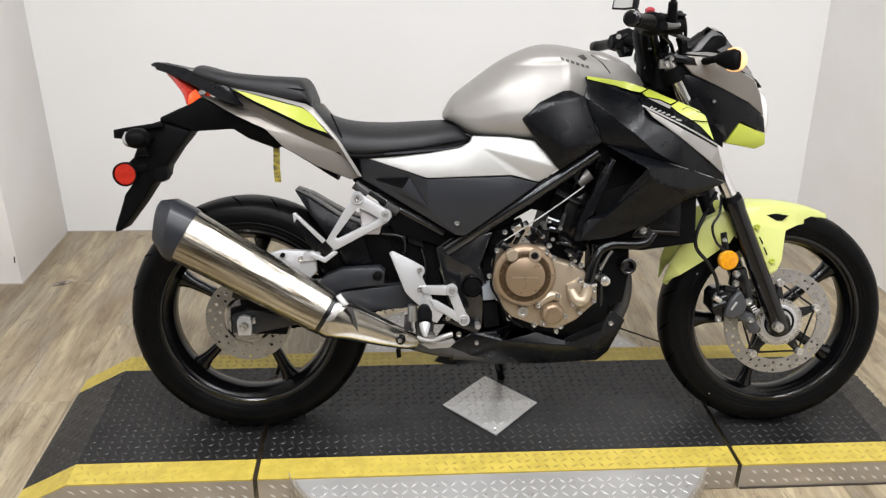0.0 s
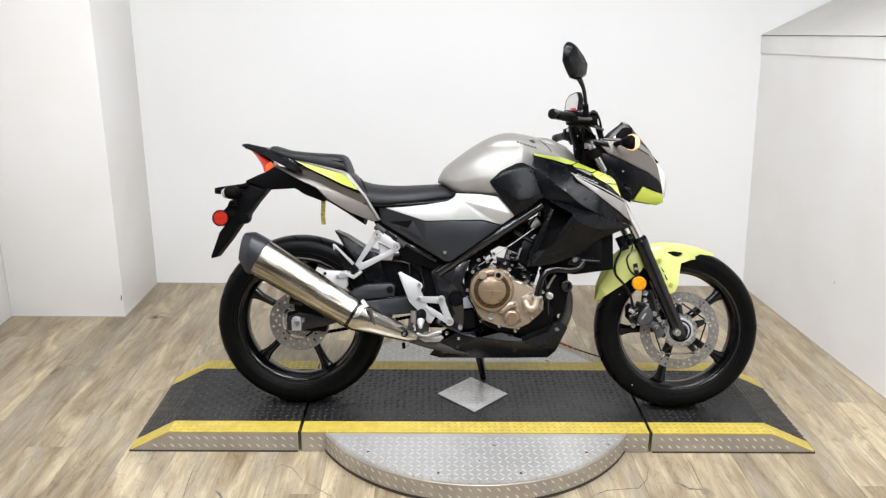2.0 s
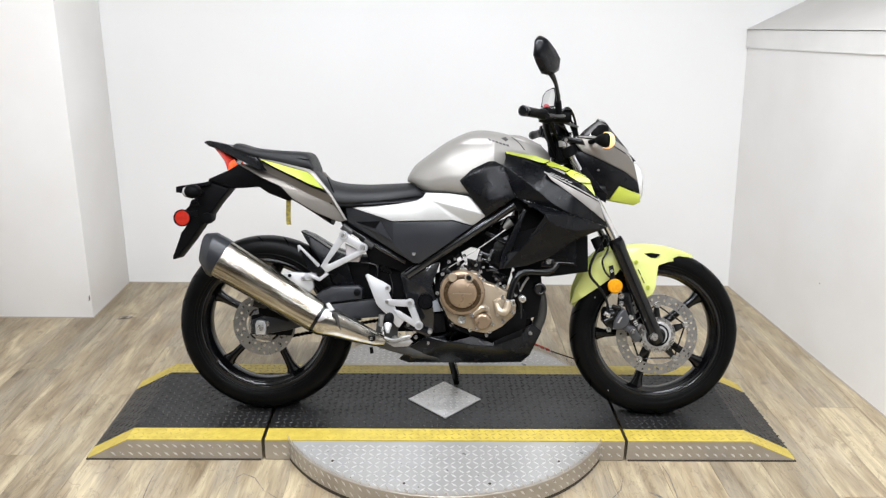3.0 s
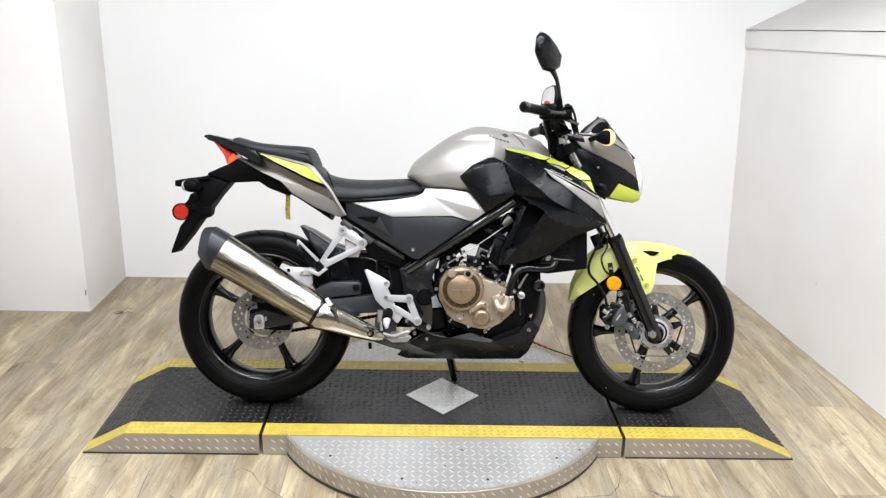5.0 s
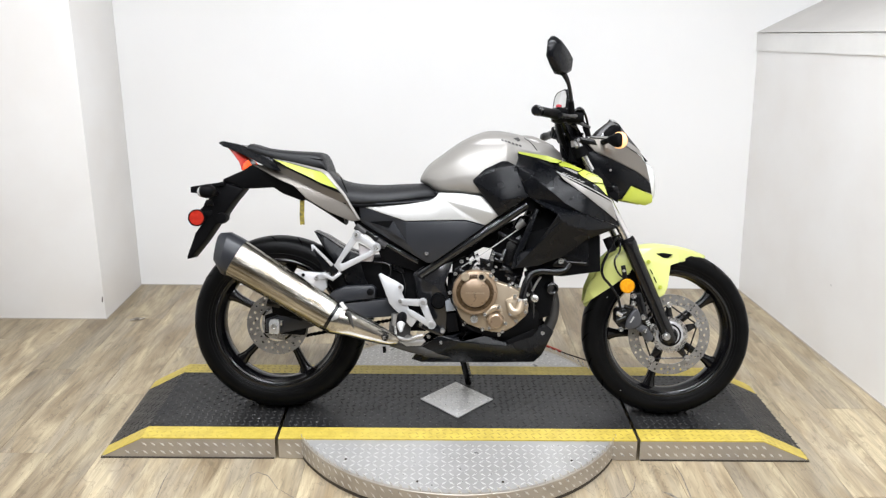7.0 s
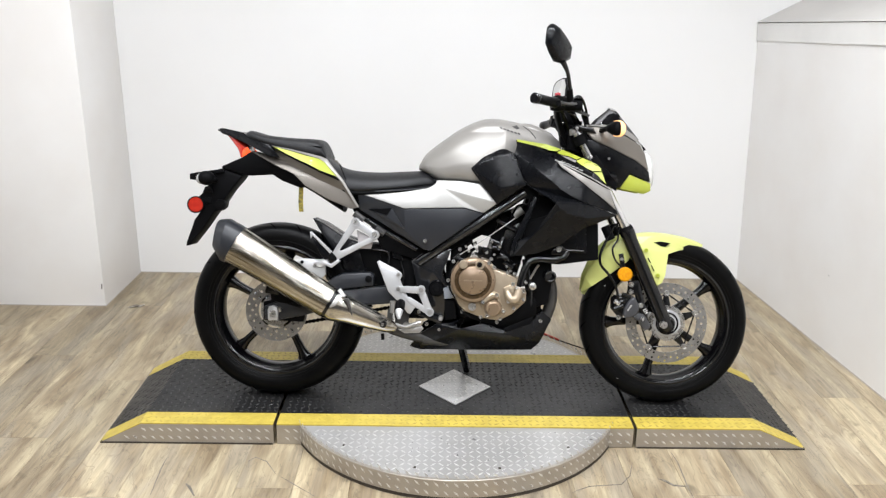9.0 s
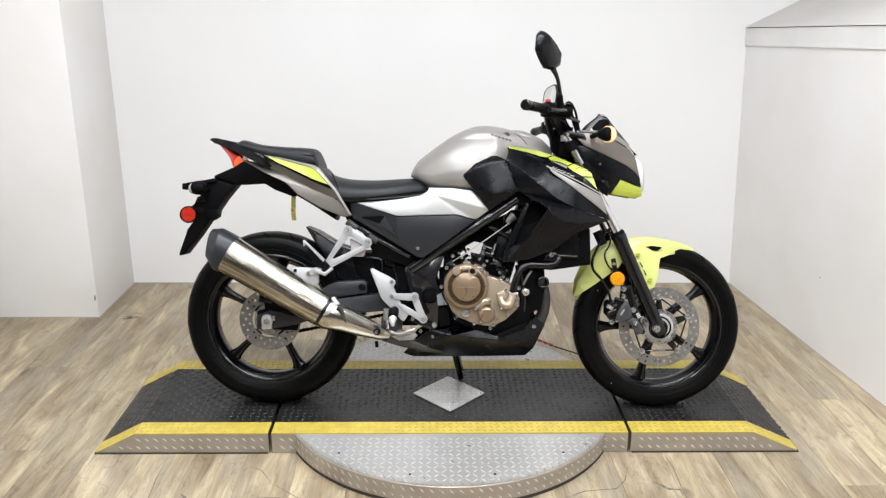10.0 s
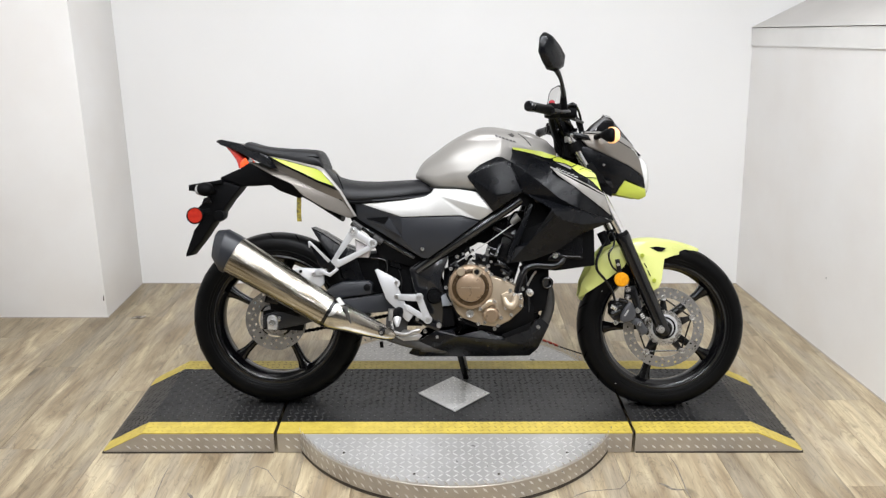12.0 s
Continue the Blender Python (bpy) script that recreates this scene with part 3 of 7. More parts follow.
RED_LIT = material("lit_red_lens", (0.85, 0.06, 0.02), 0.2, second=(0.9, 0.2, 0.03), scale=60, emit=0.35, coat=0.5)
AMBER_LENS = material("amber_lens", (0.66, 0.29, 0.006), 0.2, second=(0.50, 0.18, 0.003), scale=120, mix=0.7, coat=0.6, bump=0.4, bump_scale=260)
AMBER_LIT = material("lit_amber_lens", (1.0, 0.56, 0.24), 0.25, emit=0.9)
CLEAR = material("clear_lens", (0.62, 0.62, 0.60), 0.15, coat=0.6, scale=50)
SMOKE = material("clear_ribbed_lens", (0.34, 0.34, 0.33), 0.10, second=(0.20, 0.20, 0.20), scale=60, mix=0.8, coat=0.6)
CONNECTOR = material("grey_connector_plastic", (0.20, 0.215, 0.235), 0.45, second=(0.17, 0.182, 0.20), scale=20)
RED_PAINT = material("red_plastic", (0.36, 0.02, 0.03), 0.4)
MIRROR = material("mirror_glass", (0.85, 0.86, 0.87), 0.03, metal=1.0, rough_var=0.01)
STRAP = material("yellow_printed_strap", (0.42, 0.33, 0.03), 0.6, second=(0.03, 0.028, 0.02), scale=55, stretch=(1, 1, 2.5), mix=1.0)
DARK_GLASS = material("smoked_screen", (0.012, 0.0115, 0.011), 0.08, rough_var=0.02)
SCREEN_EDGE = material("smoked_screen_edge", (0.050, 0.048, 0.047), 0.45, second=(0.04, 0.038, 0.037), scale=20)
DARK_GLASS.node_tree.nodes["Principled BSDF"].inputs["Transmission Weight"].default_value = 0.75

LEAN = 13.0
RX, RZ, FX, FZ = -0.686, 0.312, 0.700, 0.299
bike = empty("motorcycle", pose(0, -0.015, DECK_Z, -LEAN, 0, -1.6), "grey, black and lime naked sports motorcycle on the deck", "motorcycle")


# ---- the motorcycle: builders ----
def flip(p):
    return (p[0], -p[1], p[2])


def panel(name, pts, faces, thick, mat, parent=None, label="", bevel=0.003, both=True, seg=2, angle=40):
    """A creased shell drawn as facets on the right-hand side, with a thickness, and its twin on the left."""
    made = []
    for side in (1, -1) if both else (1,):
        bm = bmesh.new()
        outer = {k: bm.verts.new(p if side > 0 else flip(p)) for k, p in pts.items()}
        inner = {k: bm.verts.new((p[0], (p[1] + thick) * side, p[2])) for k, p in pts.items()}
        used = {}
        for f in faces:
            bm.faces.new([outer[k] for k in f])
            bm.faces.new([inner[k] for k in reversed(f)])
            for a, b in zip(f, f[1:] + f[:1]):
                used[frozenset((a, b))] = used.get(frozenset((a, b)), 0) + 1
        for pair, count in used.items():
            if count == 1:
                a, b = tuple(pair)
                bm.faces.new((outer[a], outer[b], inner[b], inner[a]))
        bmesh.ops.recalc_face_normals(bm, faces=bm.faces)
        if bevel:
            sharp = [e for e in bm.edges if len(e.link_faces) == 2 and e.calc_face_angle(0) > radians(12)]
            bmesh.ops.bevel(bm, geom=sharp, offset=bevel, segments=seg, affect="EDGES", profile=0.5, clamp_overlap=True)
        made.append(part(name, bm, mat, parent or bike, label, angle=angle))
    return made


def stepped(line, n, curved=False):
    """n + 1 points at even steps along a line through the given points."""
    pts = np.array(spline(line, 12) if curved else line, float)
    run = np.concatenate(([0.0], np.cumsum(np.linalg.norm(np.diff(pts, axis=0), axis=1))))
    return [tuple(np.interp(d, run, pts[:, k]) for k in range(3)) for d in np.linspace(0, run[-1], n + 1)]


def ruled(name, strips, thick, mat, label="", bevel=0.002):
    """A shell of ruled strips that meet in crisp ridges, with a thickness, on both sides of the machine."""
    for side in (1, -1):
        bm = bmesh.new()
        for a, b in strips:
            p, q = ([bm.verts.new(v if side > 0 else flip(v)) for v in line] for line in (a, b))
            for k in range(len(p) - 1):
                bm.faces.new((p[k], p[k + 1], q[k + 1], q[k]))
        bmesh.ops.remove_doubles(bm, verts=bm.verts[:], dist=0.0004)
        bmesh.ops.recalc_face_normals(bm, faces=bm.faces[:])
        if sum(f.normal.y * f.calc_area() for f in bm.faces) * side > 0:
            bmesh.ops.reverse_faces(bm, faces=bm.faces[:])
        skin = bm.faces[:]
        border = [e for e in bm.edges if len(e.link_faces) == 1]
        back = bmesh.ops.duplicate(bm, geom=skin)
        pairs = back["vert_map"]
        for f in [g for g in back["geom"] if isinstance(g, bmesh.types.BMFace)]:
            f.normal_flip()
            for v in f.verts:
                v.tag = True
        for v in bm.verts:
            if v.tag:
                v.co.y += thick * side
        for e in border:
            a, b = e.verts
            bm.faces.new((a, b, pairs[b], pairs[a]))
        bmesh.ops.recalc_face_normals(bm, faces=bm.faces[:])
        ridge = [e for e in bm.edges if len(e.link_faces) == 2 and e.calc_face_angle(0) > radians(14)]
        bmesh.ops.bevel(bm, geom=ridge, offset=bevel, segments=2, affect="EDGES", profile=0.5, clamp_overlap=True)
        part(name, bm, mat, bike, label, angle=28)


def plate(name, outline, v0, v1, mat, parent=None, label="", bevel=0.002, both=False, seg=2):
    """A flat piece cut to an outline of (x, z), between two distances from the centre plane, on the right-hand side."""
    made = []
    for side in (1, -1) if both else (1,):
        made.append(part(name, prism(outline, "y", -v0 * side, -v1 * side, bevel, seg=seg), mat, parent or bike, label))
    return made[0]


def ring_plate(name, outer, inner, v0, v1, mat, parent, label="", bevel=0.002):
    """A flat frame between two outlines of equal count, on the right-hand side."""
    bm = bmesh.new()
    a, b, c, d = ([bm.verts.new((x, -v, z)) for x, z in pts] for pts, v in ((outer, v0), (inner, v0), (inner, v1), (outer, v1)))
    n = len(outer)
    for p, q in ((a, b), (b, c), (c, d), (d, a)):
        for k in range(n):
            bm.faces.new((p[k], p[(k + 1) % n], q[(k + 1) % n], q[k]))
    bmesh.ops.recalc_face_normals(bm, faces=bm.faces[:])
    sharp = [e for e in bm.edges if e.calc_face_angle(0) > radians(60)]
    bmesh.ops.bevel(bm, geom=sharp, offset=bevel, segments=2, affect="EDGES", profile=0.5, clamp_overlap=True)
    return part(name, bm, mat, parent, label)


def spline(rows, k):
    out = []
    for i in range(len(rows) - 1):
        p0, p1, p2, p3 = (np.array(rows[j], float) for j in (max(i - 1, 0), i, i + 1, min(i + 2, len(rows) - 1)))
        for s in range(k):
            t = s / k
            out.append(0.5 * (2 * p1 + (p2 - p0) * t + (2 * p0 - 5 * p1 + 4 * p2 - p3) * t * t + (3 * p1 - p0 - 3 * p2 + p3) * t ** 3))
    return out + [np.array(rows[-1], float)]


def hull(rows, n=28, k=5, wide=0.0, base=0.0):
    """A body about the centre plane. Rows: x, top, bottom, half width, squareness; wide: how far the broadest level sits below the middle; base: a squareness of its own for the lower half."""
    rings = []
    for x, zt, zb, hw, top_sq in spline(rows, k):
        zc, hz, ring = (zt + zb) / 2, max((zt - zb) / 2, 0.002), []
        for j in range(n):
            a = 2 * math.pi * j / n
            c, s = math.cos(a), math.sin(a)
            sq = base if base and s < 0 else top_sq
            y = max(hw, 0.002) * math.copysign(abs(c) ** (2 / sq), c)
            z = math.copysign(abs(s) ** (2 / sq), s)
            y *= 1 - wide * (z + 0.3) * 0.5 if z > -0.3 else 1
            ring.append((x, y, zc + hz * z))
        rings.append(ring)
    return loft(rings)


def bolt(p, r=0.006, h=0.006, mat=None, parent=None, name="bolt"):
    """A domed hex-socket screw, its head towards the right-hand side."""
    bm = lathe([(0, 0.4 * h), (0.45 * r, 0.4 * h), (0.5 * r, 1.0 * h), (0.8 * r, 1.0 * h), (r, 0.6 * h), (r, -0.3 * h), (0, -0.3 * h)], 14,
               m=Matrix.Translation(p) @ pose(0, 0, 0, 0, 0, 180))
    return part(name, bm, mat or BOLT, parent or bike)


def disc_at(p, profile, mat, parent=None, name="cover", label="", n=40):
    """A turned piece whose axis lies across the machine, its face to the right-hand side; profile: radius, height above p."""
    return part(name, lathe([(r, -h) for r, h in profile], n, m=Matrix.Translation(p)), mat, parent or bike, label)


def bar(name, a, b, w, t, mat, parent=None, label="", bevel=0.002, taper=1.0):
    """A flat bar between two points, w across in the machine's plane and t thick."""
    a, b = Vector(a), Vector(b)
    d = (b - a)
    L = d.length
    x = d.normalized()
    y = Vector((0, 1, 0))
    y = (y - x * y.dot(x)).normalized()
    z = x.cross(y)
    bm = bmesh.new()
    o = [(0, -w / 2), (L, -w * taper / 2), (L, w * taper / 2), (0, w / 2)]
    prism(o, "y", -t / 2, t / 2, bevel, bm)
    m = Matrix((x, y, z)).transposed().to_4x4()
    m.translation = a
    bm.transform(m)
    return part(name, bm, mat, parent or bike, label)


# ---- wheels ----
def drilled_ring(r0, r1, thick, y, count, hole):
    """A brake disc's ring with round drill holes, two and one by turns."""
    bm = bmesh.new()

    def loop(cx, cz, r, n):
        vs = [bm.verts.new((cx + r * math.sin(2 * math.pi * k / n), y, cz + r * math.cos(2 * math.pi * k / n))) for k in range(n)]
        for k in range(n):
            bm.edges.new((vs[k], vs[(k + 1) % n]))

    loop(0, 0, r1, 120)
    loop(0, 0, r0, 96)
    w = r1 - r0
    for i in range(count):
        a = 2 * math.pi * i / count
        for q in ((0.22, 0.72), (0.47,), (0.25, 0.80), (0.55,))[i % 4]:
            r = r0 + q * w
            loop(r * math.sin(a), r * math.cos(a), hole, 10)
    bmesh.ops.triangle_fill(bm, edges=bm.edges[:], use_beauty=True, normal=(0, 1, 0))
    bmesh.ops.recalc_face_normals(bm, faces=bm.faces[:])
    bmesh.ops.solidify(bm, geom=bm.faces[:], thickness=thick)
    return bm


def wheel(name, x, z, r, w, rim_r, barrel, first, label):
    hubob = new(name)
    hubob.parent = bike
    hubob.location = (x, 0, z)
    tagged(hubob, label)
    k = r - rim_r
    ring_l = [(rim_r - 0.004, -w * 0.80), (rim_r + 0.004, -w * 0.90), (rim_r + 0.010, -w * 0.93), (rim_r + 0.011, -w * 0.91), (rim_r + 0.020, -w * 0.955), (rim_r + 0.0215, -w * 0.935)]
    prof = list(ring_l)
    for a in range(0, 11):
        s = math.pi * (a / 10 - 0.5)
        prof.append((rim_r + k * 0.42 + k * 0.58 * max(0, math.cos(s)) ** 0.72, w * math.sin(s)))
    prof += [(q, -d) for q, d in reversed(ring_l)]
    bm = lathe(prof, 96)
    part("tyre", bm, RUBBER, hubob, "black rubber tyre with dark grooves laid on")
    # slanting tread grooves as thin inlays that follow the crown, blackened for shade
    verts, faces = [], []

    def crown(s):
        return rim_r + k * 0.42 + k * 0.58 * max(0, math.cos(s)) ** 0.72 + 0.0006, w * math.sin(s)

    for i in range(20):
        for side in (1, -1):
            a0 = 2 * math.pi * (i + (0.5 if side < 0 else 0)) / 20
            base = len(verts)
            for j in range(9):
                u = 0.10 + 0.62 * j / 8
                rr, yy = crown(side * u * math.pi / 2)
                ang = a0 + 0.20 * u
                half = 0.0032 * (1 - 0.5 * abs(j - 4) / 4) / r
                for q in (-half, half):
                    verts.append((rr * math.sin(ang + q), yy, rr * math.cos(ang + q)))
            faces += [(base + 2 * j, base + 2 * j + 1, base + 2 * j + 3, base + 2 * j + 2) for j in range(8)]
    me = bpy.data.meshes.new("tyre_tread")
    me.from_pydata(verts, [], faces)
    me.materials.append(GROOVE)
    gro = new("tyre_tread", me)
    gro.parent = hubob
    tagged(gro, kind="stuff")
    half = [(rim_r + 0.004, 0.88), (rim_r - 0.003, 0.90), (rim_r - 0.006, 0.86), (rim_r - 0.007, 0.70), (rim_r - 0.013, 0.66), (rim_r - 0.017, 0.50), (barrel + 0.003, 0.34), (barrel, 0.26)]
    rim = lathe([(q, -w * d) for q, d in half] + [(q, w * d) for q, d in reversed(half)] + [(rim_r + 0.008, w * 0.5), (rim_r + 0.008, -w * 0.5)], 96, closed=True)
    part("rim", rim, RIM_BLACK, hubob, "gloss black cast rim")
    part("hub", lathe([(0.0, -0.048), (0.030, -0.048), (0.034, -0.03), (0.030, -0.012), (0.030, 0.012), (0.034, 0.03), (0.030, 0.048), (0.0, 0.048)], 32), SATIN, hubob)
    for i in range(5):
        a = radians(first + 72 * i)
        c, s = math.cos(a), math.sin(a)
        rings = []
        for d, half, t in ((0.024, 0.022, 0.024), (0.07, 0.014, 0.018), (0.13, 0.0125, 0.015), (barrel - 0.030, 0.0145, 0.016), (barrel - 0.012, 0.019, 0.017), (barrel + 0.006, 0.027, 0.018)):
            ring = []
            for u, v in ((-1, -0.5), (-0.5, -1), (0.5, -1), (1, -0.5), (1, 0.5), (0.5, 1), (-0.5, 1), (-1, 0.5)):
                ring.append((d * c - u * half * s, v * t, d * s + u * half * c))
            rings.append(ring)
        part("spoke", loft(rings), RIM_BLACK, hubob, angle=50)
    return hubob


rear = wheel("rear_wheel", RX, RZ, 0.312, 0.070, 0.230, 0.203, 153, "rear wheel with black five-spoke rim and drilled disc")
front = wheel("front_wheel", FX, FZ, 0.299, 0.055, 0.226, 0.203, 183, "front wheel with black five-spoke rim and drilled disc")

for hubob, r, y, deg in ((front, 0.254, -0.0535, 150), (front, 0.262, -0.0535, 232), (rear, 0.276, -0.0665, 228)):
    c, d = math.cos(radians(deg)), math.sin(radians(deg))
    part("paint_dot", lathe([(0, -0.0008), (0.0026, -0.0006), (0.003, 0.002), (0, 0.002)], 10, m=Matrix.Translation((r * c, y, r * d))), SILVER_OR_LIT_GREY, hubob, "pale paint dot")

# front brake disc with its carrier, pins and sensor ring
part("brake_disc", drilled_ring(0.106, 0.143, 0.0045, -0.068, 36, 0.0042), DISC_STEEL, front, "drilled steel brake disc", smooth=False)
for i in range(5):
    a = radians(20 + 72 * i)
    c, s = math.cos(a), math.sin(a)
    arm = prism([(0.032 * c - 0.02 * s, 0.032 * s + 0.02 * c), (0.102 * c - 0.007 * s, 0.102 * s + 0.007 * c), (0.102 * c + 0.007 * s, 0.102 * s - 0.007 * c), (0.032 * c + 0.02 * s, 0.032 * s - 0.02 * c)],
                "y", -0.066, -0.058, 0.001)
    part("disc_carrier_arm", arm, SATIN, front)
    part("disc_pin", lathe([(0, -0.006), (0.0045, -0.006), (0.0055, -0.010), (0.0095, -0.010), (0.0105, -0.006), (0.0105, 0.004), (0, 0.004)], 20,
                           m=Matrix.Translation((0.106 * c, -0.066, 0.106 * s))), BOLT, front)
    b = radians(20 + 72 * (i + 1))
    part("disc_carrier_link", tube([(0.106 * c, -0.062, 0.106 * s), (0.106 * math.cos(b), -0.062, 0.106 * math.sin(b))], 0.0028, 8), SATIN, front)


def sensor_ring(parent, r, y):
    bm = bmesh.new()
    n = 72
    for i in range(n):
        a0, a1 = 2 * math.pi * i / n, 2 * math.pi * (i + 0.5) / n
        pts = [(q * math.cos(a), q * math.sin(a)) for a, q in ((a0, r - 0.007), (a1, r - 0.007), (a1, r), (a0, r))]
        prism(pts, "y", y - 0.002, y, 0.0, bm)
    part("sensor_teeth", bm, BOLT, parent, "toothed steel speed sensor ring", smooth=False)
    part("sensor_ring", lathe([(r - 0.007, y - 0.002), (r - 0.007, y), (r - 0.016, y), (r - 0.016, y - 0.002)], 64, closed=True), BOLT, parent)


sensor_ring(front, 0.064, -0.074)
part("hub_plate", lathe([(0.024, -0.078), (0.045, -0.078), (0.049, -0.075), (0.049, -0.072), (0.024, -0.072)], 64, closed=True), CAST, front, "bright machined hub plate")
part("hub_seal", lathe([(0.034, -0.0788), (0.040, -0.0788), (0.040, -0.0775), (0.034, -0.0775)], 64, closed=True), DULL_BLACK, front)
disc_at((0, -0.078, 0), [(0.027, 0), (0.027, 0.006), (0.022, 0.010), (0.0, 0.010)], SATIN, front, "hub_cap")
part("axle", lathe([(0, -0.105), (0.006, -0.105), (0.0065, -0.108), (0.010, -0.108), (0.012, -0.104), (0.012, 0.105), (0, 0.105)], 20), BOLT, front, "steel axle end")

# rear brake disc, caliper, axle
part("brake_disc", drilled_ring(0.064, 0.110, 0.0045, -0.070, 28, 0.0044), DISC_STEEL, rear, "drilled steel brake disc", smooth=False)
sensor_ring(rear, 0.050, -0.076)
disc_at((0, -0.072, 0), [(0.056, 0), (0.056, 0.003), (0.03, 0.003), (0.0, 0.003)], DULL_ALU, rear, "disc_carrier")
plate("axle_stay", [(-0.040, -0.030), (0.10, -0.034), (0.12, 0.040), (0.02, 0.050), (-0.040, 0.034)], 0.098, 0.080, DULL_BLACK, rear, "", 0.003)
plate("axle_block", [(-0.017, -0.026), (0.017, -0.026), (0.019, 0.010), (0.014, 0.022), (0.0, 0.026), (-0.014, 0.022), (-0.019, 0.010)], 0.128, 0.112, CAST, rear, "silver chain adjuster block", 0.003)
plate("adjuster_bolt", [(0.020, 0.004), (0.028, 0.004), (0.028, 0.020), (0.020, 0.020)], 0.128, 0.116, BOLT, rear, "", 0.002)
part("axle", lathe([(0, -0.136), (0.005, -0.136), (0.006, -0.140), (0.009, -0.140), (0.0115, -0.134), (0.0115, -0.112), (0.012, 0.11), (0, 0.11)], 20), BOLT, rear, "steel axle nut")
part("caliper", prism([(-0.01, 0.045), (0.03, 0.03), (0.095, 0.012), (0.120, 0.045), (0.110, 0.085), (0.060, 0.120), (0.010, 0.118), (-0.015, 0.085)], "y", -0.115, -0.055, 0.006), DULL_BLACK, rear, "black brake caliper")
part("caliper_body", prism([(-0.03, 0.07), (0.02, 0.062), (0.03, 0.108), (-0.02, 0.115)], "y", -0.125, -0.060, 0.005), SATIN, rear)
part("sprocket", lathe([(0.085, 0.058), (0.085, 0.063), (0.04, 0.063), (0.04, 0.058)], 48, closed=True), DISC_STEEL, rear)

# ---- tank and seats ----
tank_rows = []
for (x, zt), (xb, zb), hw, sq in (
        ((-0.187, 0.839), (-0.192, 0.822), 0.045, 2.2),
        ((-0.162, 0.880), (-0.170, 0.811), 0.085, 2.3),
        ((-0.111, 0.921), (-0.122, 0.781), 0.125, 2.4),
        ((-0.046, 0.967), (-0.063, 0.778), 0.150, 2.5),
        ((0.019, 0.998), (-0.002, 0.771), 0.158, 2.6),
        ((0.069, 1.007), (0.048, 0.769), 0.155, 2.6),
        ((0.128, 1.001), (0.105, 0.816), 0.142, 2.6),
        ((0.202, 0.984), (0.172, 0.843), 0.112, 2.5),
        ((0.270, 0.962), (0.239, 0.856), 0.095, 2.4),
        ((0.311, 0.929), (0.281, 0.869), 0.060, 2.3)):
    tank_rows.append((x, zt, zb, hw, sq))
tank_bm = hull(tank_rows, 200, 18, 0.34, 5.0)
# a scallop pressed into each shoulder, closing with a crisp lip along its top and front
X0, X1 = -0.103, 0.094
for v in tank_bm.verts:
    lip = 0.951 + 0.03 * (v.co.x - X0)
    rise = (v.co.z - (lip - 0.085)) / 0.085
    along = (v.co.x - X0) / (X1 - X0)
    if rise > 0 and along > 0:
        edge = min(1.0, max(0.0, (1.22 - rise) / 0.22)) * min(1.0, max(0.0, (1.08 - along) / 0.08))
        v.co.y *= 1 - 0.085 * min(1.0, rise) ** 1.3 * edge * min(1.0, along / 0.45)
    # the front of each flank is cut back behind the shoulder's edge
    if v.co.x > X1:
        v.co.y *= 1 - 1.7 * min(0.045, v.co.x - X1) * min(1.0, max(0.0, (0.985 - v.co.z) / 0.03))
tank = part("fuel_tank", tank_bm, GREY, bike, "satin titanium-grey painted fuel tank", angle=60)
part("filler_cap", lathe([(0.034, 0.0), (0.034, -0.008), (0.028, -0.012), (0.012, -0.012), (0.010, -0.009), (0, -0.009)], 28,
                         m=Matrix.Translation((0.134, 0.000, 0.990)) @ pose(0, 0, 0, 96)), SATIN, bike, "black fuel filler cap")
part("tank_centre_cover", hull([(0.135, 0.990, 0.965, 0.050, 2.5), (0.207, 0.979 + 0.012, 0.937, 0.060, 2.5),
                                (0.281, 0.953 + 0.006, 0.895, 0.045, 2.5)], 20, 4), GREY, bike)

# maker's mark on the tank as plain shapes that lie on its skin
skin = BVHTree.FromPolygons([v.co.copy() for v in tank.data.vertices], [tuple(p.vertices) for p in tank.data.polygons])


def on_skin(far, near, lift=0.001):
    far, near = Vector(far), Vector(near)
    hit, normal, index, distance = skin.ray_cast(far, (near - far).normalized())
    return (hit or near) - (near - far).normalized() * lift


def mark(name, corners, label):
    bm = bmesh.new()
    tops = [on_skin(a, b, 0.0012) for a, b in corners]
    backs = [on_skin(a, b, -0.002) for a, b in corners]
    loft([tops, backs], bm=bm)
    return part(name, bm, PIPE_DARK, tank, label, smooth=False)


mark("tank_mark", [((0.092, -0.300, 0.971), (0.152, 0.000, 0.979)), ((0.105, -0.300, 0.976), (0.166, 0.000, 0.984)), ((0.115, -0.300, 0.967), (0.178, 0.000, 0.973)), ((0.108, -0.300, 0.962), (0.170, 0.000, 0.968))], "plain dark mark")
mark("tank_mark", [((0.055, -0.300, 0.970), (0.109, 0.000, 0.977)), ((0.063, -0.300, 0.968), (0.118, 0.000, 0.974)), ((0.064, -0.300, 0.962), (0.120, 0.000, 0.967)), ((0.057, -0.300, 0.964), (0.111, 0.000, 0.970))], "plain dark bar")
mark("tank_mark", [((0.067, -0.300, 0.966), (0.122, 0.000, 0.973)), ((0.074, -0.300, 0.964), (0.131, 0.000, 0.970)), ((0.076, -0.300, 0.958), (0.133, 0.000, 0.963)), ((0.068, -0.300, 0.960), (0.124, 0.000, 0.966))], "plain dark bar")
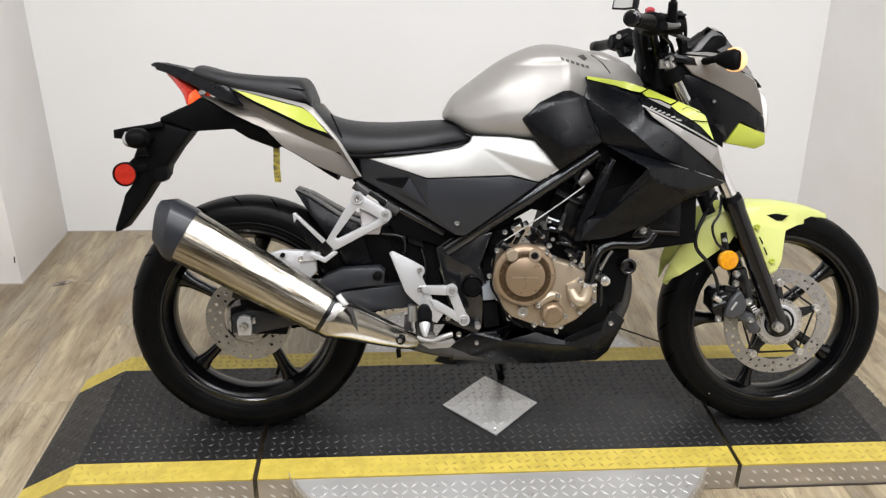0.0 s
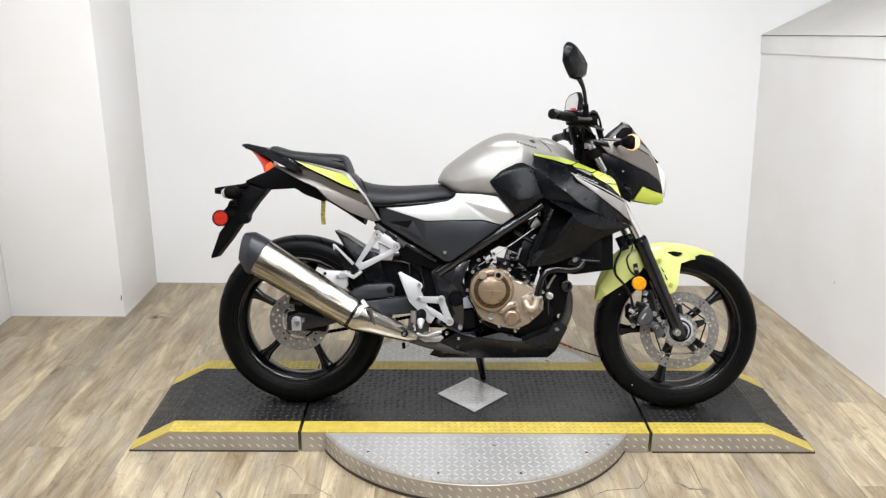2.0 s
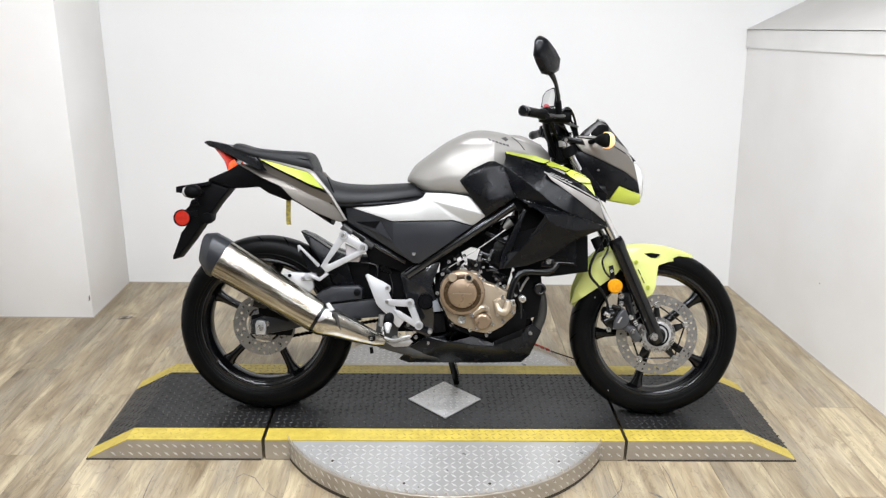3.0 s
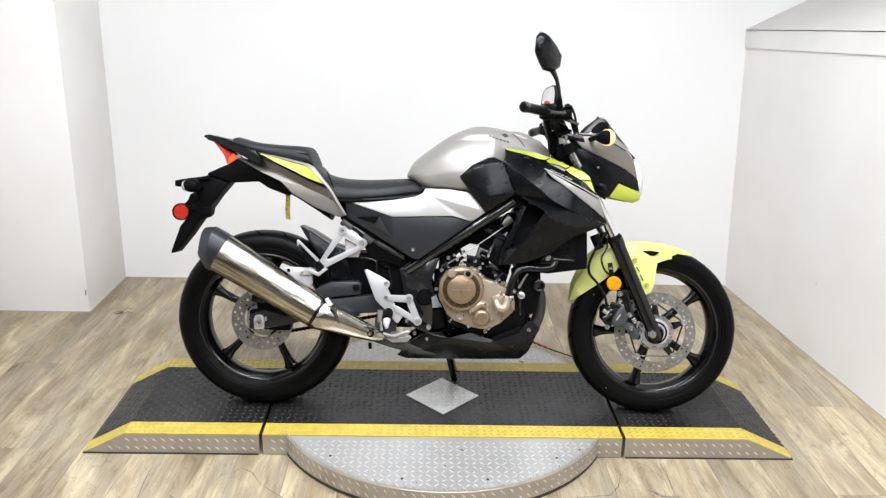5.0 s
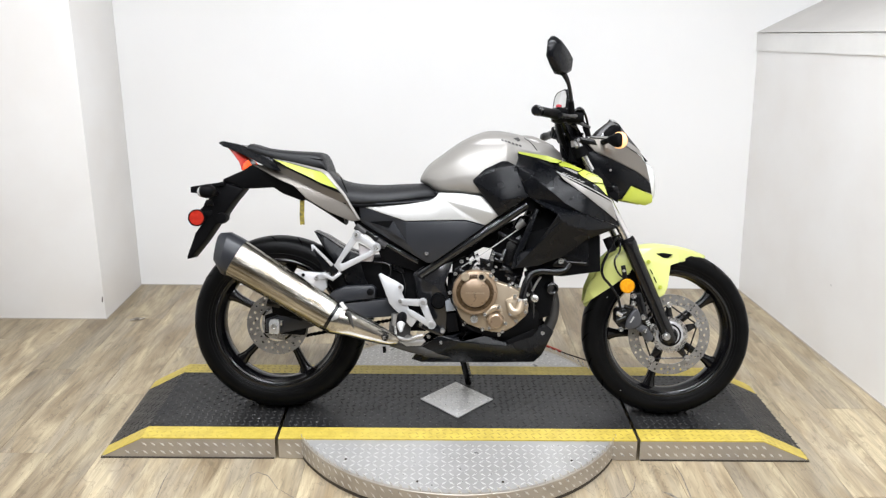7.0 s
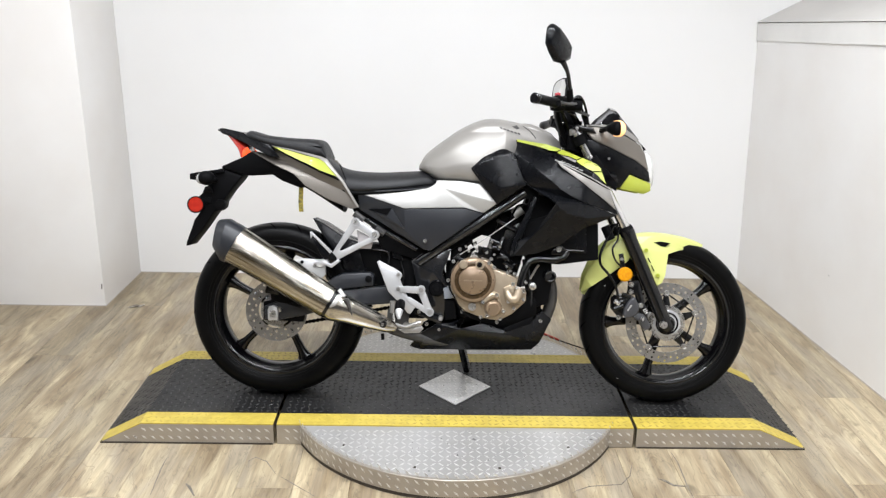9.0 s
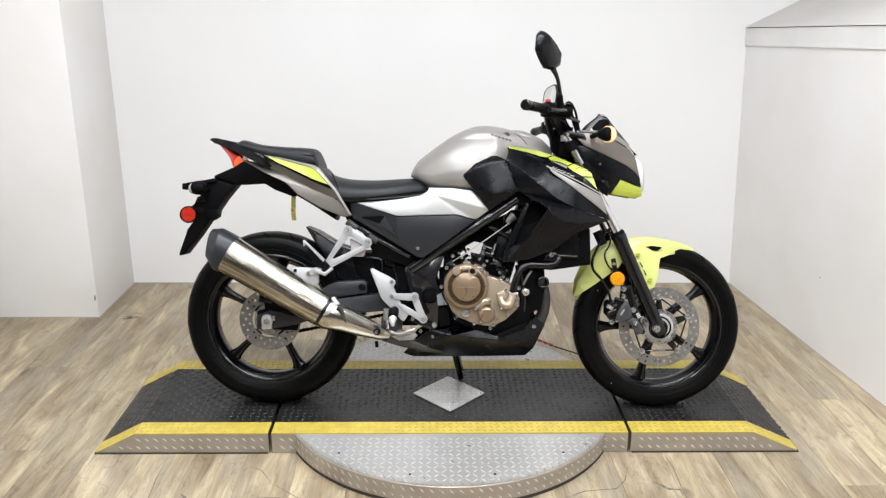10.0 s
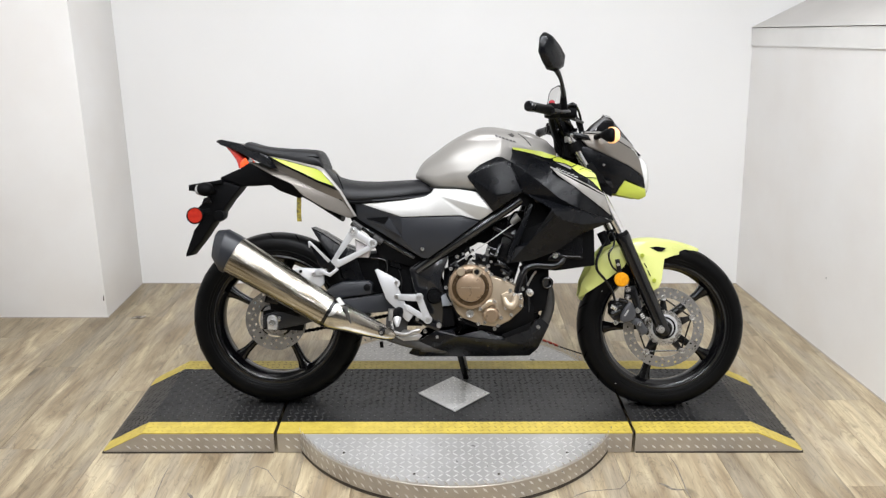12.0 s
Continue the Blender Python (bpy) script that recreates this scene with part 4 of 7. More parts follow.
mark("tank_mark", [((0.078, -0.300, 0.963), (0.135, 0.000, 0.969)), ((0.085, -0.300, 0.961), (0.144, 0.000, 0.966)), ((0.087, -0.300, 0.955), (0.146, 0.000, 0.959)), ((0.079, -0.300, 0.957), (0.137, 0.000, 0.962))], "plain dark bar")
mark("tank_mark", [((0.089, -0.300, 0.959), (0.149, 0.000, 0.965)), ((0.097, -0.300, 0.957), (0.157, 0.000, 0.962)), ((0.098, -0.300, 0.951), (0.159, 0.000, 0.955)), ((0.091, -0.300, 0.953), (0.150, 0.000, 0.958))], "plain dark bar")
mark("tank_mark", [((0.100, -0.300, 0.956), (0.162, 0.000, 0.961)), ((0.108, -0.300, 0.954), (0.170, 0.000, 0.958)), ((0.109, -0.300, 0.948), (0.172, 0.000, 0.951)), ((0.102, -0.300, 0.950), (0.163, 0.000, 0.954))], "plain dark bar")
mark("tank_mark", [((0.110, -0.300, 0.954), (0.173, 0.000, 0.958)), ((0.118, -0.300, 0.951), (0.182, 0.000, 0.955)), ((0.120, -0.300, 0.945), (0.184, 0.000, 0.948)), ((0.112, -0.300, 0.948), (0.175, 0.000, 0.951))], "plain dark bar")
part("tank_seam", tube([on_skin((0.122, -0.300, 0.974), (0.187, 0.000, 0.982), 0.0), on_skin((0.147, -0.300, 0.957), (0.216, 0.000, 0.962), 0.0), on_skin((0.166, -0.300, 0.936), (0.238, 0.000, 0.937), 0.0)], 0.0016, 6, resample=6), DULL_BLACK, tank)

seat_rows = []
for (x, zt), (xb, zb), hw, sq in (
        ((-0.508, 0.856), (-0.491, 0.817), 0.105, 2.6),
        ((-0.473, 0.830), (-0.457, 0.755), 0.120, 2.8),
        ((-0.414, 0.814), (-0.402, 0.736), 0.137, 2.7),
        ((-0.324, 0.810), (-0.319, 0.740), 0.145, 2.7),
        ((-0.235, 0.815), (-0.238, 0.749), 0.132, 2.6),
        ((-0.160, 0.817), (-0.169, 0.761), 0.100, 2.6),
        ((-0.117, 0.800), (-0.130, 0.767), 0.080, 2.4)):
    seat_rows.append((x, zt, zb, hw, sq))
seat = part("rider_seat", hull(seat_rows, 40, 6, 0.42, 6.0), SEAT, bike, "black vinyl rider seat", angle=60)
part("seat_base", tube([(-0.476, -0.115, 0.765), (-0.415, -0.128, 0.738), (-0.319, -0.138, 0.742), (-0.238, -0.130, 0.751), (-0.169, -0.112, 0.760), (-0.123, -0.085, 0.771), (-0.117, -0.075, 0.784)], 0.0065, 8, resample=4), DULL_BLACK, seat)
part("seat_lip", tube([(-0.134, -0.090, 0.788), (-0.121, -0.100, 0.782), (-0.124, -0.118, 0.771), (-0.140, -0.132, 0.764), (-0.184, -0.140, 0.756), (-0.251, -0.146, 0.750), (-0.332, -0.148, 0.744)], 0.0028, 8, resample=4), CHARCOAL, seat, "grey moulded seat lip")
part("seat_seam", tube([(-0.462, -0.090, 0.834), (-0.442, -0.117, 0.796), (-0.420, -0.126, 0.748)], 0.002, 6, resample=4), DULL_BLACK, seat)
pill_rows = []
for (x, zt), (xb, zb), hw, sq in (
        ((-0.805, 0.938), (-0.773, 0.927), 0.050, 2.3),
        ((-0.784, 0.949), (-0.752, 0.914), 0.066, 2.6),
        ((-0.720, 0.933), (-0.689, 0.895), 0.085, 3.4),
        ((-0.632, 0.925), (-0.607, 0.872), 0.100, 3.8),
        ((-0.559, 0.922), (-0.538, 0.855), 0.112, 3.8),
        ((-0.526, 0.915), (-0.506, 0.849), 0.112, 2.7),
        ((-0.508, 0.874), (-0.488, 0.846), 0.105, 2.4)):
    pill_rows.append((x, zt, zb, hw, sq))
pillion = part("pillion_seat", hull(pill_rows, 32, 5, 0.15), SEAT, bike, "black vinyl pillion seat", angle=60)
part("seat_seam", tube([(-0.708, -0.078, 0.903), (-0.603, -0.098, 0.899), (-0.521, -0.112, 0.892)], 0.002, 6, resample=4), DULL_BLACK, pillion)

# ---- tail ----
tail_pts = dict(a=(-0.721, -0.050, 0.902), b=(-0.645, -0.090, 0.885), c=(-0.575, -0.108, 0.870), d=(-0.503, -0.124, 0.851), e=(-0.443, -0.136, 0.777), f=(-0.387, -0.138, 0.688), g=(-0.673, -0.090, 0.874), h=(-0.575, -0.118, 0.831), i=(-0.514, -0.134, 0.802), j=(-0.451, -0.141, 0.775), k=(-0.714, -0.054, 0.865), l=(-0.621, -0.090, 0.824), m=(-0.537, -0.112, 0.783), n=(-0.439, -0.128, 0.742), o=(-0.787, -0.054, 0.878), p=(-0.694, -0.098, 0.832), q=(-0.620, -0.112, 0.800), r=(-0.577, -0.124, 0.759), s=(-0.496, -0.136, 0.714), t=(-0.415, -0.140, 0.682))
panel("tail_side_panel", tail_pts, ["abk", "bgk", "bhg", "bch", "cih", "cdi", "dei", "eji", "efj", "gkl", "ghl", "hml", "him", "inm", "ijn", "jfn", "kpo", "klp", "lqp", "lmq", "mrq", "mnr", "nsr", "nfs", "fts"], 0.012, DARK_TITANIUM,
      label="dark titanium-grey tail panel", bevel=0.002)
panel("tail_stripe", dict(a=(-0.694, -0.094, 0.892), b=(-0.642, -0.106, 0.880), c=(-0.574, -0.119, 0.862), d=(-0.526, -0.130, 0.851), e=(-0.507, -0.138, 0.840), f=(-0.486, -0.143, 0.815), g=(-0.466, -0.147, 0.793), h=(-0.519, -0.142, 0.811), i=(-0.573, -0.129, 0.836), j=(-0.642, -0.112, 0.866)),
      ["abj", "bij", "bci", "chi", "cdh", "deh", "efh", "fgh"], 0.003, LIME, label="lime green graphic", bevel=0.0)
panel("tail_pinstripe", dict(a=(-0.697, -0.094, 0.890), b=(-0.642, -0.113, 0.866), c=(-0.573, -0.130, 0.836), d=(-0.519, -0.143, 0.811), e=(-0.466, -0.148, 0.793), f=(-0.453, -0.148, 0.777), g=(-0.519, -0.143, 0.803), h=(-0.573, -0.130, 0.828), i=(-0.642, -0.113, 0.859)),
      ["abi", "bchi", "cdgh", "defg"], 0.003, DULL_BLACK, bevel=0.0)
# the lit upper edge, given a lighter colour than its panel
panel("tail_lip", dict(a=(-0.712, -0.066, 0.902), b=(-0.644, -0.094, 0.887), c=(-0.575, -0.112, 0.872), d=(-0.520, -0.123, 0.860), e=(-0.501, -0.129, 0.851), f=(-0.440, -0.141, 0.777), g=(-0.386, -0.143, 0.689), h=(-0.396, -0.145, 0.691), i=(-0.447, -0.146, 0.776), j=(-0.508, -0.140, 0.841), k=(-0.526, -0.132, 0.853), l=(-0.574, -0.120, 0.865), m=(-0.642, -0.106, 0.882), n=(-0.697, -0.090, 0.893)),
      ["abmn", "bclm", "cdkl", "dejk", "efij", "fghi"], 0.006, GREY, label="tail panel edge, lighter grey for the light it catches", bevel=0.001)
panel("grab_fin", dict(a=(-0.903, -0.030, 0.954), b=(-0.886, -0.034, 0.956), c=(-0.814, -0.050, 0.941), d=(-0.763, -0.060, 0.930), e=(-0.708, -0.082, 0.903), f=(-0.693, -0.096, 0.882), g=(-0.668, -0.106, 0.851), h=(-0.705, -0.098, 0.858),
                       i=(-0.785, -0.068, 0.895), j=(-0.843, -0.048, 0.921), k=(-0.875, -0.038, 0.932), l=(-0.893, -0.033, 0.937)),
      ["abkl", "bcjk", "cdij", "dehi", "efgh"], 0.016, BLACK_PLASTIC, label="black plastic tail fin", bevel=0.004)
part("tail_top", hull([(-0.907, 0.953, 0.945, 0.022, 2.4), (-0.841, 0.946, 0.921, 0.042, 2.6),
                       (-0.772, 0.937, 0.888, 0.055, 2.6), (-0.704, 0.908, 0.847, 0.065, 2.6)], 20, 4), BLACK_PLASTIC, bike, "black plastic tail cover")
panel("tail_inset", dict(a=(-0.814, -0.051, 0.940), b=(-0.763, -0.061, 0.935), c=(-0.757, -0.063, 0.927), d=(-0.793, -0.056, 0.932)), ["abcd"], 0.006, GREY, bevel=0.0)
tail_lamp = part("tail_lamp", hull([(-0.867, 0.933, 0.926, 0.020, 2.3), (-0.846, 0.926, 0.902, 0.032, 2.4),
                                    (-0.820, 0.913, 0.853, 0.045, 2.6), (-0.791, 0.889, 0.859, 0.050, 2.6)], 20, 4), RED_LENS, bike, "red tail lamp lens")
panel("lamp_lens", dict(a=(-0.814, -0.048, 0.878), b=(-0.795, -0.052, 0.892), c=(-0.780, -0.054, 0.870), d=(-0.818, -0.048, 0.852)), ["abcd"], 0.008, RED_LIT, tail_lamp, "bright orange-red lens corner", bevel=0.002)
panel("lamp_lens", dict(a=(-0.874, -0.024, 0.932), b=(-0.855, -0.032, 0.926), c=(-0.806, -0.050, 0.889), d=(-0.820, -0.047, 0.853), e=(-0.828, -0.043, 0.880), f=(-0.850, -0.034, 0.907)), ["abf", "bcef", "cde"], 0.010, RED_LENS, tail_lamp, bevel=0.002)
panel("tail_underside", dict(a=(-0.891, -0.030, 0.822), b=(-0.821, -0.045, 0.848), c=(-0.783, -0.058, 0.873), d=(-0.697, -0.078, 0.829), e=(-0.627, -0.092, 0.799), f=(-0.583, -0.100, 0.756), g=(-0.598, -0.080, 0.749), h=(-0.667, -0.070, 0.773), i=(-0.706, -0.062, 0.796),
                             j=(-0.802, -0.050, 0.789), k=(-0.878, -0.034, 0.811)), ["abk", "bcjk", "cdij", "dehi", "efgh"], 0.045, DULL_BLACK, label="black plastic under-tail", bevel=0.004)
part("under_tray", hull([(-0.891, 0.823, 0.809, 0.03, 2.6), (-0.805, 0.860, 0.795, 0.045, 2.8), (-0.708, 0.875, 0.793, 0.06, 2.8),
                         (-0.595, 0.847, 0.751, 0.08, 2.8), (-0.453, 0.806, 0.664, 0.085, 2.8)], 20, 4), DULL_BLACK, bike)

# number plate bracket with rear indicators and reflector
bracket = part("plate_bracket", prism([(-0.894, 0.812), (-0.813, 0.788), (-0.835, 0.761), (-0.850, 0.744), (-0.884, 0.695), (-0.888, 0.672), (-0.915, 0.657), (-0.955, 0.599), (-1.004, 0.537), (-1.017, 0.534), (-1.017, 0.545),
                                       (-0.992, 0.613), (-0.988, 0.628), (-0.966, 0.657), (-0.977, 0.706), (-0.953, 0.729), (-0.935, 0.744), (-0.963, 0.786)], "y", -0.045, 0.045, 0.006), DULL_BLACK, bike, "black plastic number plate bracket and flap")
for side in (1, -1):
    stalk = part("indicator_stalk", tube([(-0.912, -0.03 * side, 0.771), (-0.910, -0.10 * side, 0.775)], 0.011, 10), DULL_BLACK, bracket)
    if side > 0:
        part("rear_indicator", hull([(0.026, 0.006, -0.006, 0.016, 2.3), (0.018, 0.017, -0.018, 0.026, 2.4), (0.0, 0.024, -0.025, 0.032, 2.4), (-0.016, 0.020, -0.022, 0.031, 2.4), (-0.024, 0.012, -0.014, 0.026, 2.3)], 24, 3), DULL_BLACK, bracket).matrix_local = Matrix.Translation((-0.912, -0.140, 0.779))
        part("indicator_lens", hull([(0.012, 0.016, -0.017, 0.024, 2.4), (0.0, 0.0185, -0.020, 0.027, 2.4), (-0.010, 0.013, -0.015, 0.021, 2.3), (-0.015, 0.004, -0.006, 0.010, 2.2)], 20, 3), SMOKE, bracket, "clear indicator lens").matrix_local = Matrix.Translation((-0.931, -0.142, 0.777))
    else:
        part("rear_indicator", hull([(0.030, 0.008, -0.006, 0.024, 2.3), (0.010, 0.014, -0.018, 0.034, 2.4), (-0.022, 0.016, -0.020, 0.036, 2.4), (-0.045, 0.010, -0.010, 0.024, 2.3)], 18, 3), DULL_BLACK, bracket).matrix_local = Matrix.Translation((-0.912, 0.14, 0.777))
part("plate_arm", prism([(-0.998, 0.792), (-0.974, 0.797), (-0.878, 0.812), (-0.876, 0.800), (-0.960, 0.788), (-0.978, 0.786), (-0.980, 0.770), (-0.998, 0.772)], "y", -0.060, -0.035, 0.003), DULL_BLACK, bracket)
part("light_housing", prism([(-0.945, 0.747), (-0.922, 0.753), (-0.915, 0.727), (-0.954, 0.727)], "y", -0.055, 0.03, 0.003), SATIN, bracket)
reflector = disc_at((-0.976, -0.058, 0.683), [(0.0, 0.006), (0.024, 0.005), (0.0268, 0.002), (0.0268, -0.008), (0, -0.008)], RED_LENS, bracket, "side_reflector", "round red side reflector")
disc_at((-0.977, -0.058, 0.683), [(0.0268, 0.003), (0.0275, 0.005), (0.030, 0.004), (0.030, -0.008), (0.0268, -0.008)], DULL_BLACK, reflector, "reflector_rim")
bar("reflector_arm", (-0.960, -0.045, 0.694), (-0.924, -0.045, 0.700), 0.02, 0.008, DULL_BLACK, bracket)
disc_at((-0.891, -0.050, 0.683), [(0.0, 0.012), (0.018, 0.010), (0.020, 0.0), (0.020, -0.02), (0, -0.02)], DULL_BLACK, bracket, "rubber_bump")
part("strap", loft([[(p[0] + dx, p[1] + dy, p[2]) for dx, dy in ((-0.008, -0.001), (0.008, -0.001), (0.008, 0.001), (-0.008, 0.001))] for p in ((-0.600, -0.070, 0.759), (-0.600, -0.071, 0.733), (-0.601, -0.071, 0.701), (-0.599, -0.070, 0.666))]), STRAP, bike, "yellow and black printed strap")

# ---- side panels ----
# light from above is put into this panel's paler colour
panel("lower_tank_panel", dict(a=(-0.379, -0.135, 0.734), b=(-0.306, -0.142, 0.738), c=(-0.224, -0.146, 0.746), d=(-0.150, -0.147, 0.759), e=(-0.127, -0.143, 0.773), f=(-0.121, -0.137, 0.787), g=(-0.035, -0.146, 0.785), h=(0.027, -0.152, 0.777), i=(0.089, -0.166, 0.714),
                               j=(0.041, -0.150, 0.677), k=(-0.026, -0.158, 0.695), l=(-0.130, -0.164, 0.692), m=(-0.230, -0.163, 0.688), n=(-0.100, -0.152, 0.760)),
      ["abm", "bcm", "clm", "cdl", "dnl", "den", "efn", "fgn", "ghn", "hin", "nij", "njk", "nkl"], 0.014, SILVER_OR_LIT_GREY, label="lower tank panel, its grey lightened for light from above", bevel=0.004)
panel("side_cover", dict(a=(-0.393, -0.130, 0.733), b=(-0.374, -0.134, 0.732), c=(-0.230, -0.160, 0.685), d=(-0.130, -0.162, 0.689), e=(-0.028, -0.160, 0.692), f=(0.038, -0.156, 0.675), g=(-0.073, -0.156, 0.592), h=(-0.138, -0.154, 0.546), i=(-0.160, -0.153, 0.548), j=(-0.306, -0.124, 0.633), k=(-0.386, -0.116, 0.679),
                         l=(-0.273, -0.146, 0.688), m=(-0.227, -0.150, 0.615)),
      ["abk", "blk", "bcl", "ljk", "lmj", "clm", "cdm", "deg", "dgm", "efg", "mgh", "mhi", "mij"], 0.012, CHARCOAL, label="matt charcoal plastic side cover", bevel=0.002)
panel("side_scoop", dict(a=(-0.355, -0.128, 0.680), b=(-0.273, -0.151, 0.688), c=(-0.229, -0.154, 0.617), d=(-0.289, -0.146, 0.662)), ["bdc", "acd"], 0.010, CHARCOAL, bevel=0.0015)
# closed facet, blackened to stand for the shade inside the scoop
panel("scoop_mouth", dict(a=(-0.355, -0.129, 0.682), b=(-0.274, -0.152, 0.688), d=(-0.291, -0.147, 0.664)), ["abd"], 0.006, DULL_BLACK, bevel=0.0)
bolt((-0.157, -0.161, 0.579), 0.0065)
plate("seat_pan", [(-0.449, 0.754), (-0.362, 0.733), (-0.307, 0.666), (-0.357, 0.646), (-0.409, 0.671)], 0.104, -0.104, DULL_BLACK, bevel=0.004)
# knee cover over the tank
panel("knee_cover", dict(a=(-0.008, -0.156, 0.830), b=(0.035, -0.158, 0.868), c=(0.090, -0.160, 0.895), d=(0.110, -0.160, 0.897), e=(0.140, -0.170, 0.882), f=(0.171, -0.184, 0.800), g=(0.184, -0.186, 0.778), h=(0.085, -0.176, 0.709), i=(0.091, -0.181, 0.871), j=(0.096, -0.194, 0.765)),
      ["abi", "aij", "ajh", "bci", "cdei", "iefj", "jfg", "jgh"], 0.016, BLACK_PLASTIC, label="matt black plastic knee cover", bevel=0.003, angle=42)

# ---- shrouds ----
ridge_line = stepped([(0.140, -0.168, 0.882), (0.190, -0.190, 0.850), (0.222, -0.200, 0.823), (0.262, -0.206, 0.793), (0.310, -0.209, 0.754), (0.378, -0.207, 0.720)], 20, True)
ridge_end = stepped([(0.378, -0.207, 0.720), (0.497, -0.158, 0.681)], 6)
brow_line = stepped([(0.149, -0.150, 0.909), (0.179, -0.140, 0.907), (0.253, -0.118, 0.890), (0.270, -0.135, 0.874), (0.279, -0.165, 0.861), (0.360, -0.188, 0.818), (0.463, -0.176, 0.767)], 26)
crown_line = stepped([(0.147, -0.132, 0.928), (0.238, -0.118, 0.914), (0.297, -0.106, 0.901), (0.366, -0.135, 0.876), (0.421, -0.160, 0.846), (0.432, -0.172, 0.827), (0.451, -0.186, 0.783)], 26)
skirt_line = stepped([(0.175, -0.182, 0.800), (0.184, -0.184, 0.776), (0.228, -0.190, 0.765), (0.294, -0.198, 0.744), (0.378, -0.207, 0.720)], 20)
ruled("upper_shroud", [(crown_line, brow_line), (brow_line, ridge_line + ridge_end[1:]), (ridge_line, skirt_line)], 0.012, BLACK_PLASTIC, "matt black radiator shroud")
panel("shroud_blade", dict(a=(0.282, -0.184, 0.857), b=(0.372, -0.194, 0.809), c=(0.463, -0.180, 0.765), d=(0.487, -0.167, 0.699), e=(0.444, -0.188, 0.732), f=(0.362, -0.197, 0.793), g=(0.300, -0.188, 0.836)), ["abg", "bfg", "bcf", "cef", "cde"], 0.008, GREY, label="satin grey shroud edge", bevel=0.001)
panel("shroud_stripe", dict(a=(0.149, -0.133, 0.930), b=(0.251, -0.121, 0.917), c=(0.303, -0.111, 0.901), d=(0.283, -0.130, 0.893), e=(0.261, -0.128, 0.896), f=(0.223, -0.126, 0.908), g=(0.151, -0.139, 0.923)),
      ["abg", "bfg", "bef", "bcde"], 0.003, LIME, label="lime green graphic stripe", bevel=0.0)
panel("shroud_stripe", dict(a=(0.287, -0.131, 0.891), b=(0.308, -0.112, 0.900), c=(0.334, -0.125, 0.888), d=(0.368, -0.141, 0.873), e=(0.352, -0.148, 0.866), f=(0.327, -0.137, 0.877), g=(0.295, -0.138, 0.883)),
      ["abg", "bcg", "cfg", "cdef"], 0.003, LIME, label="lime green graphic stripe", bevel=0.0)
panel("shroud_patch", dict(a=(0.297, -0.139, 0.880), b=(0.326, -0.142, 0.874), c=(0.351, -0.153, 0.862), d=(0.347, -0.160, 0.855), e=(0.320, -0.149, 0.868)), ["abe", "bce", "cde"], 0.003, GREY, label="grey graphic patch", bevel=0.0)
panel("shroud_flash", dict(a=(0.351, -0.154, 0.861), b=(0.372, -0.143, 0.872), c=(0.416, -0.162, 0.852), d=(0.429, -0.173, 0.839), e=(0.448, -0.187, 0.784), f=(0.418, -0.176, 0.816), g=(0.392, -0.171, 0.833), h=(0.367, -0.165, 0.847)), ["abh", "bch", "cgh", "cdg", "dfg", "def"], 0.003, LIME, label="lime green graphic flash", bevel=0.0)
for a, b in (((0.377, -0.159, 0.853), (0.390, -0.154, 0.859)), ((0.390, -0.154, 0.859), (0.422, -0.167, 0.845)), ((0.377, -0.159, 0.853), (0.409, -0.168, 0.838)), ((0.393, -0.173, 0.829), (0.433, -0.179, 0.826))):
    part("flash_line", tube([a, b], 0.0013, 5), DULL_BLACK, bike)
panel("shroud_insert", dict(a=(0.274, -0.134, 0.881), b=(0.350, -0.160, 0.853), c=(0.394, -0.174, 0.824), d=(0.448, -0.183, 0.781), e=(0.463, -0.177, 0.765), f=(0.372, -0.192, 0.808), g=(0.283, -0.175, 0.855)), ["abg", "bfg", "bcf", "cef", "cde"], 0.003, DULL_BLACK, bevel=0.0)
part("shroud_pinstripe", tube([(0.277, -0.170, 0.863), (0.333, -0.183, 0.836), (0.395, -0.187, 0.806), (0.459, -0.185, 0.771)], 0.0020, 6, resample=4), SILVER_OR_LIT_GREY, bike, "silver pinstripe")
for a, b in (((0.295, -0.171, 0.856), (0.303, -0.164, 0.860)), ((0.302, -0.172, 0.854), (0.312, -0.166, 0.856)), ((0.313, -0.173, 0.850), (0.323, -0.169, 0.851)), ((0.323, -0.175, 0.846), (0.332, -0.172, 0.847)), ((0.333, -0.177, 0.842), (0.343, -0.175, 0.842)), ((0.345, -0.179, 0.837), (0.355, -0.178, 0.837)), ((0.356, -0.182, 0.832), (0.369, -0.181, 0.829))):
    bar("script_bar", a, b, 0.0035, 0.002, SILVER_OR_LIT_GREY, bike, "unreadable silver script", 0.0)
panel("lower_shroud", dict(a=(0.184, -0.184, 0.775), b=(0.294, -0.198, 0.743), c=(0.378, -0.206, 0.719), d=(0.277, -0.246, 0.722), e=(0.285, -0.246, 0.702), f=(0.309, -0.232, 0.685), g=(0.382, -0.212, 0.670), h=(0.497, -0.158, 0.680), i=(0.378, -0.192, 0.635), j=(0.309, -0.182, 0.581), k=(0.225, -0.165, 0.544), l=(0.145, -0.150, 0.531), m=(0.220, -0.180, 0.579), n=(0.160, -0.150, 0.586), o=(0.196, -0.178, 0.595), p=(0.214, -0.168, 0.613)),
      ["abd", "bcd", "dce", "cfe", "cgf", "chg", "fgi", "ghi", "efm", "fim", "ijm", "mjk", "eom", "dep", "epo", "okm", "olk", "nol", "npo"], 0.010, BLACK_PLASTIC, label="matt black lower shroud fin", bevel=0.003, angle=16)
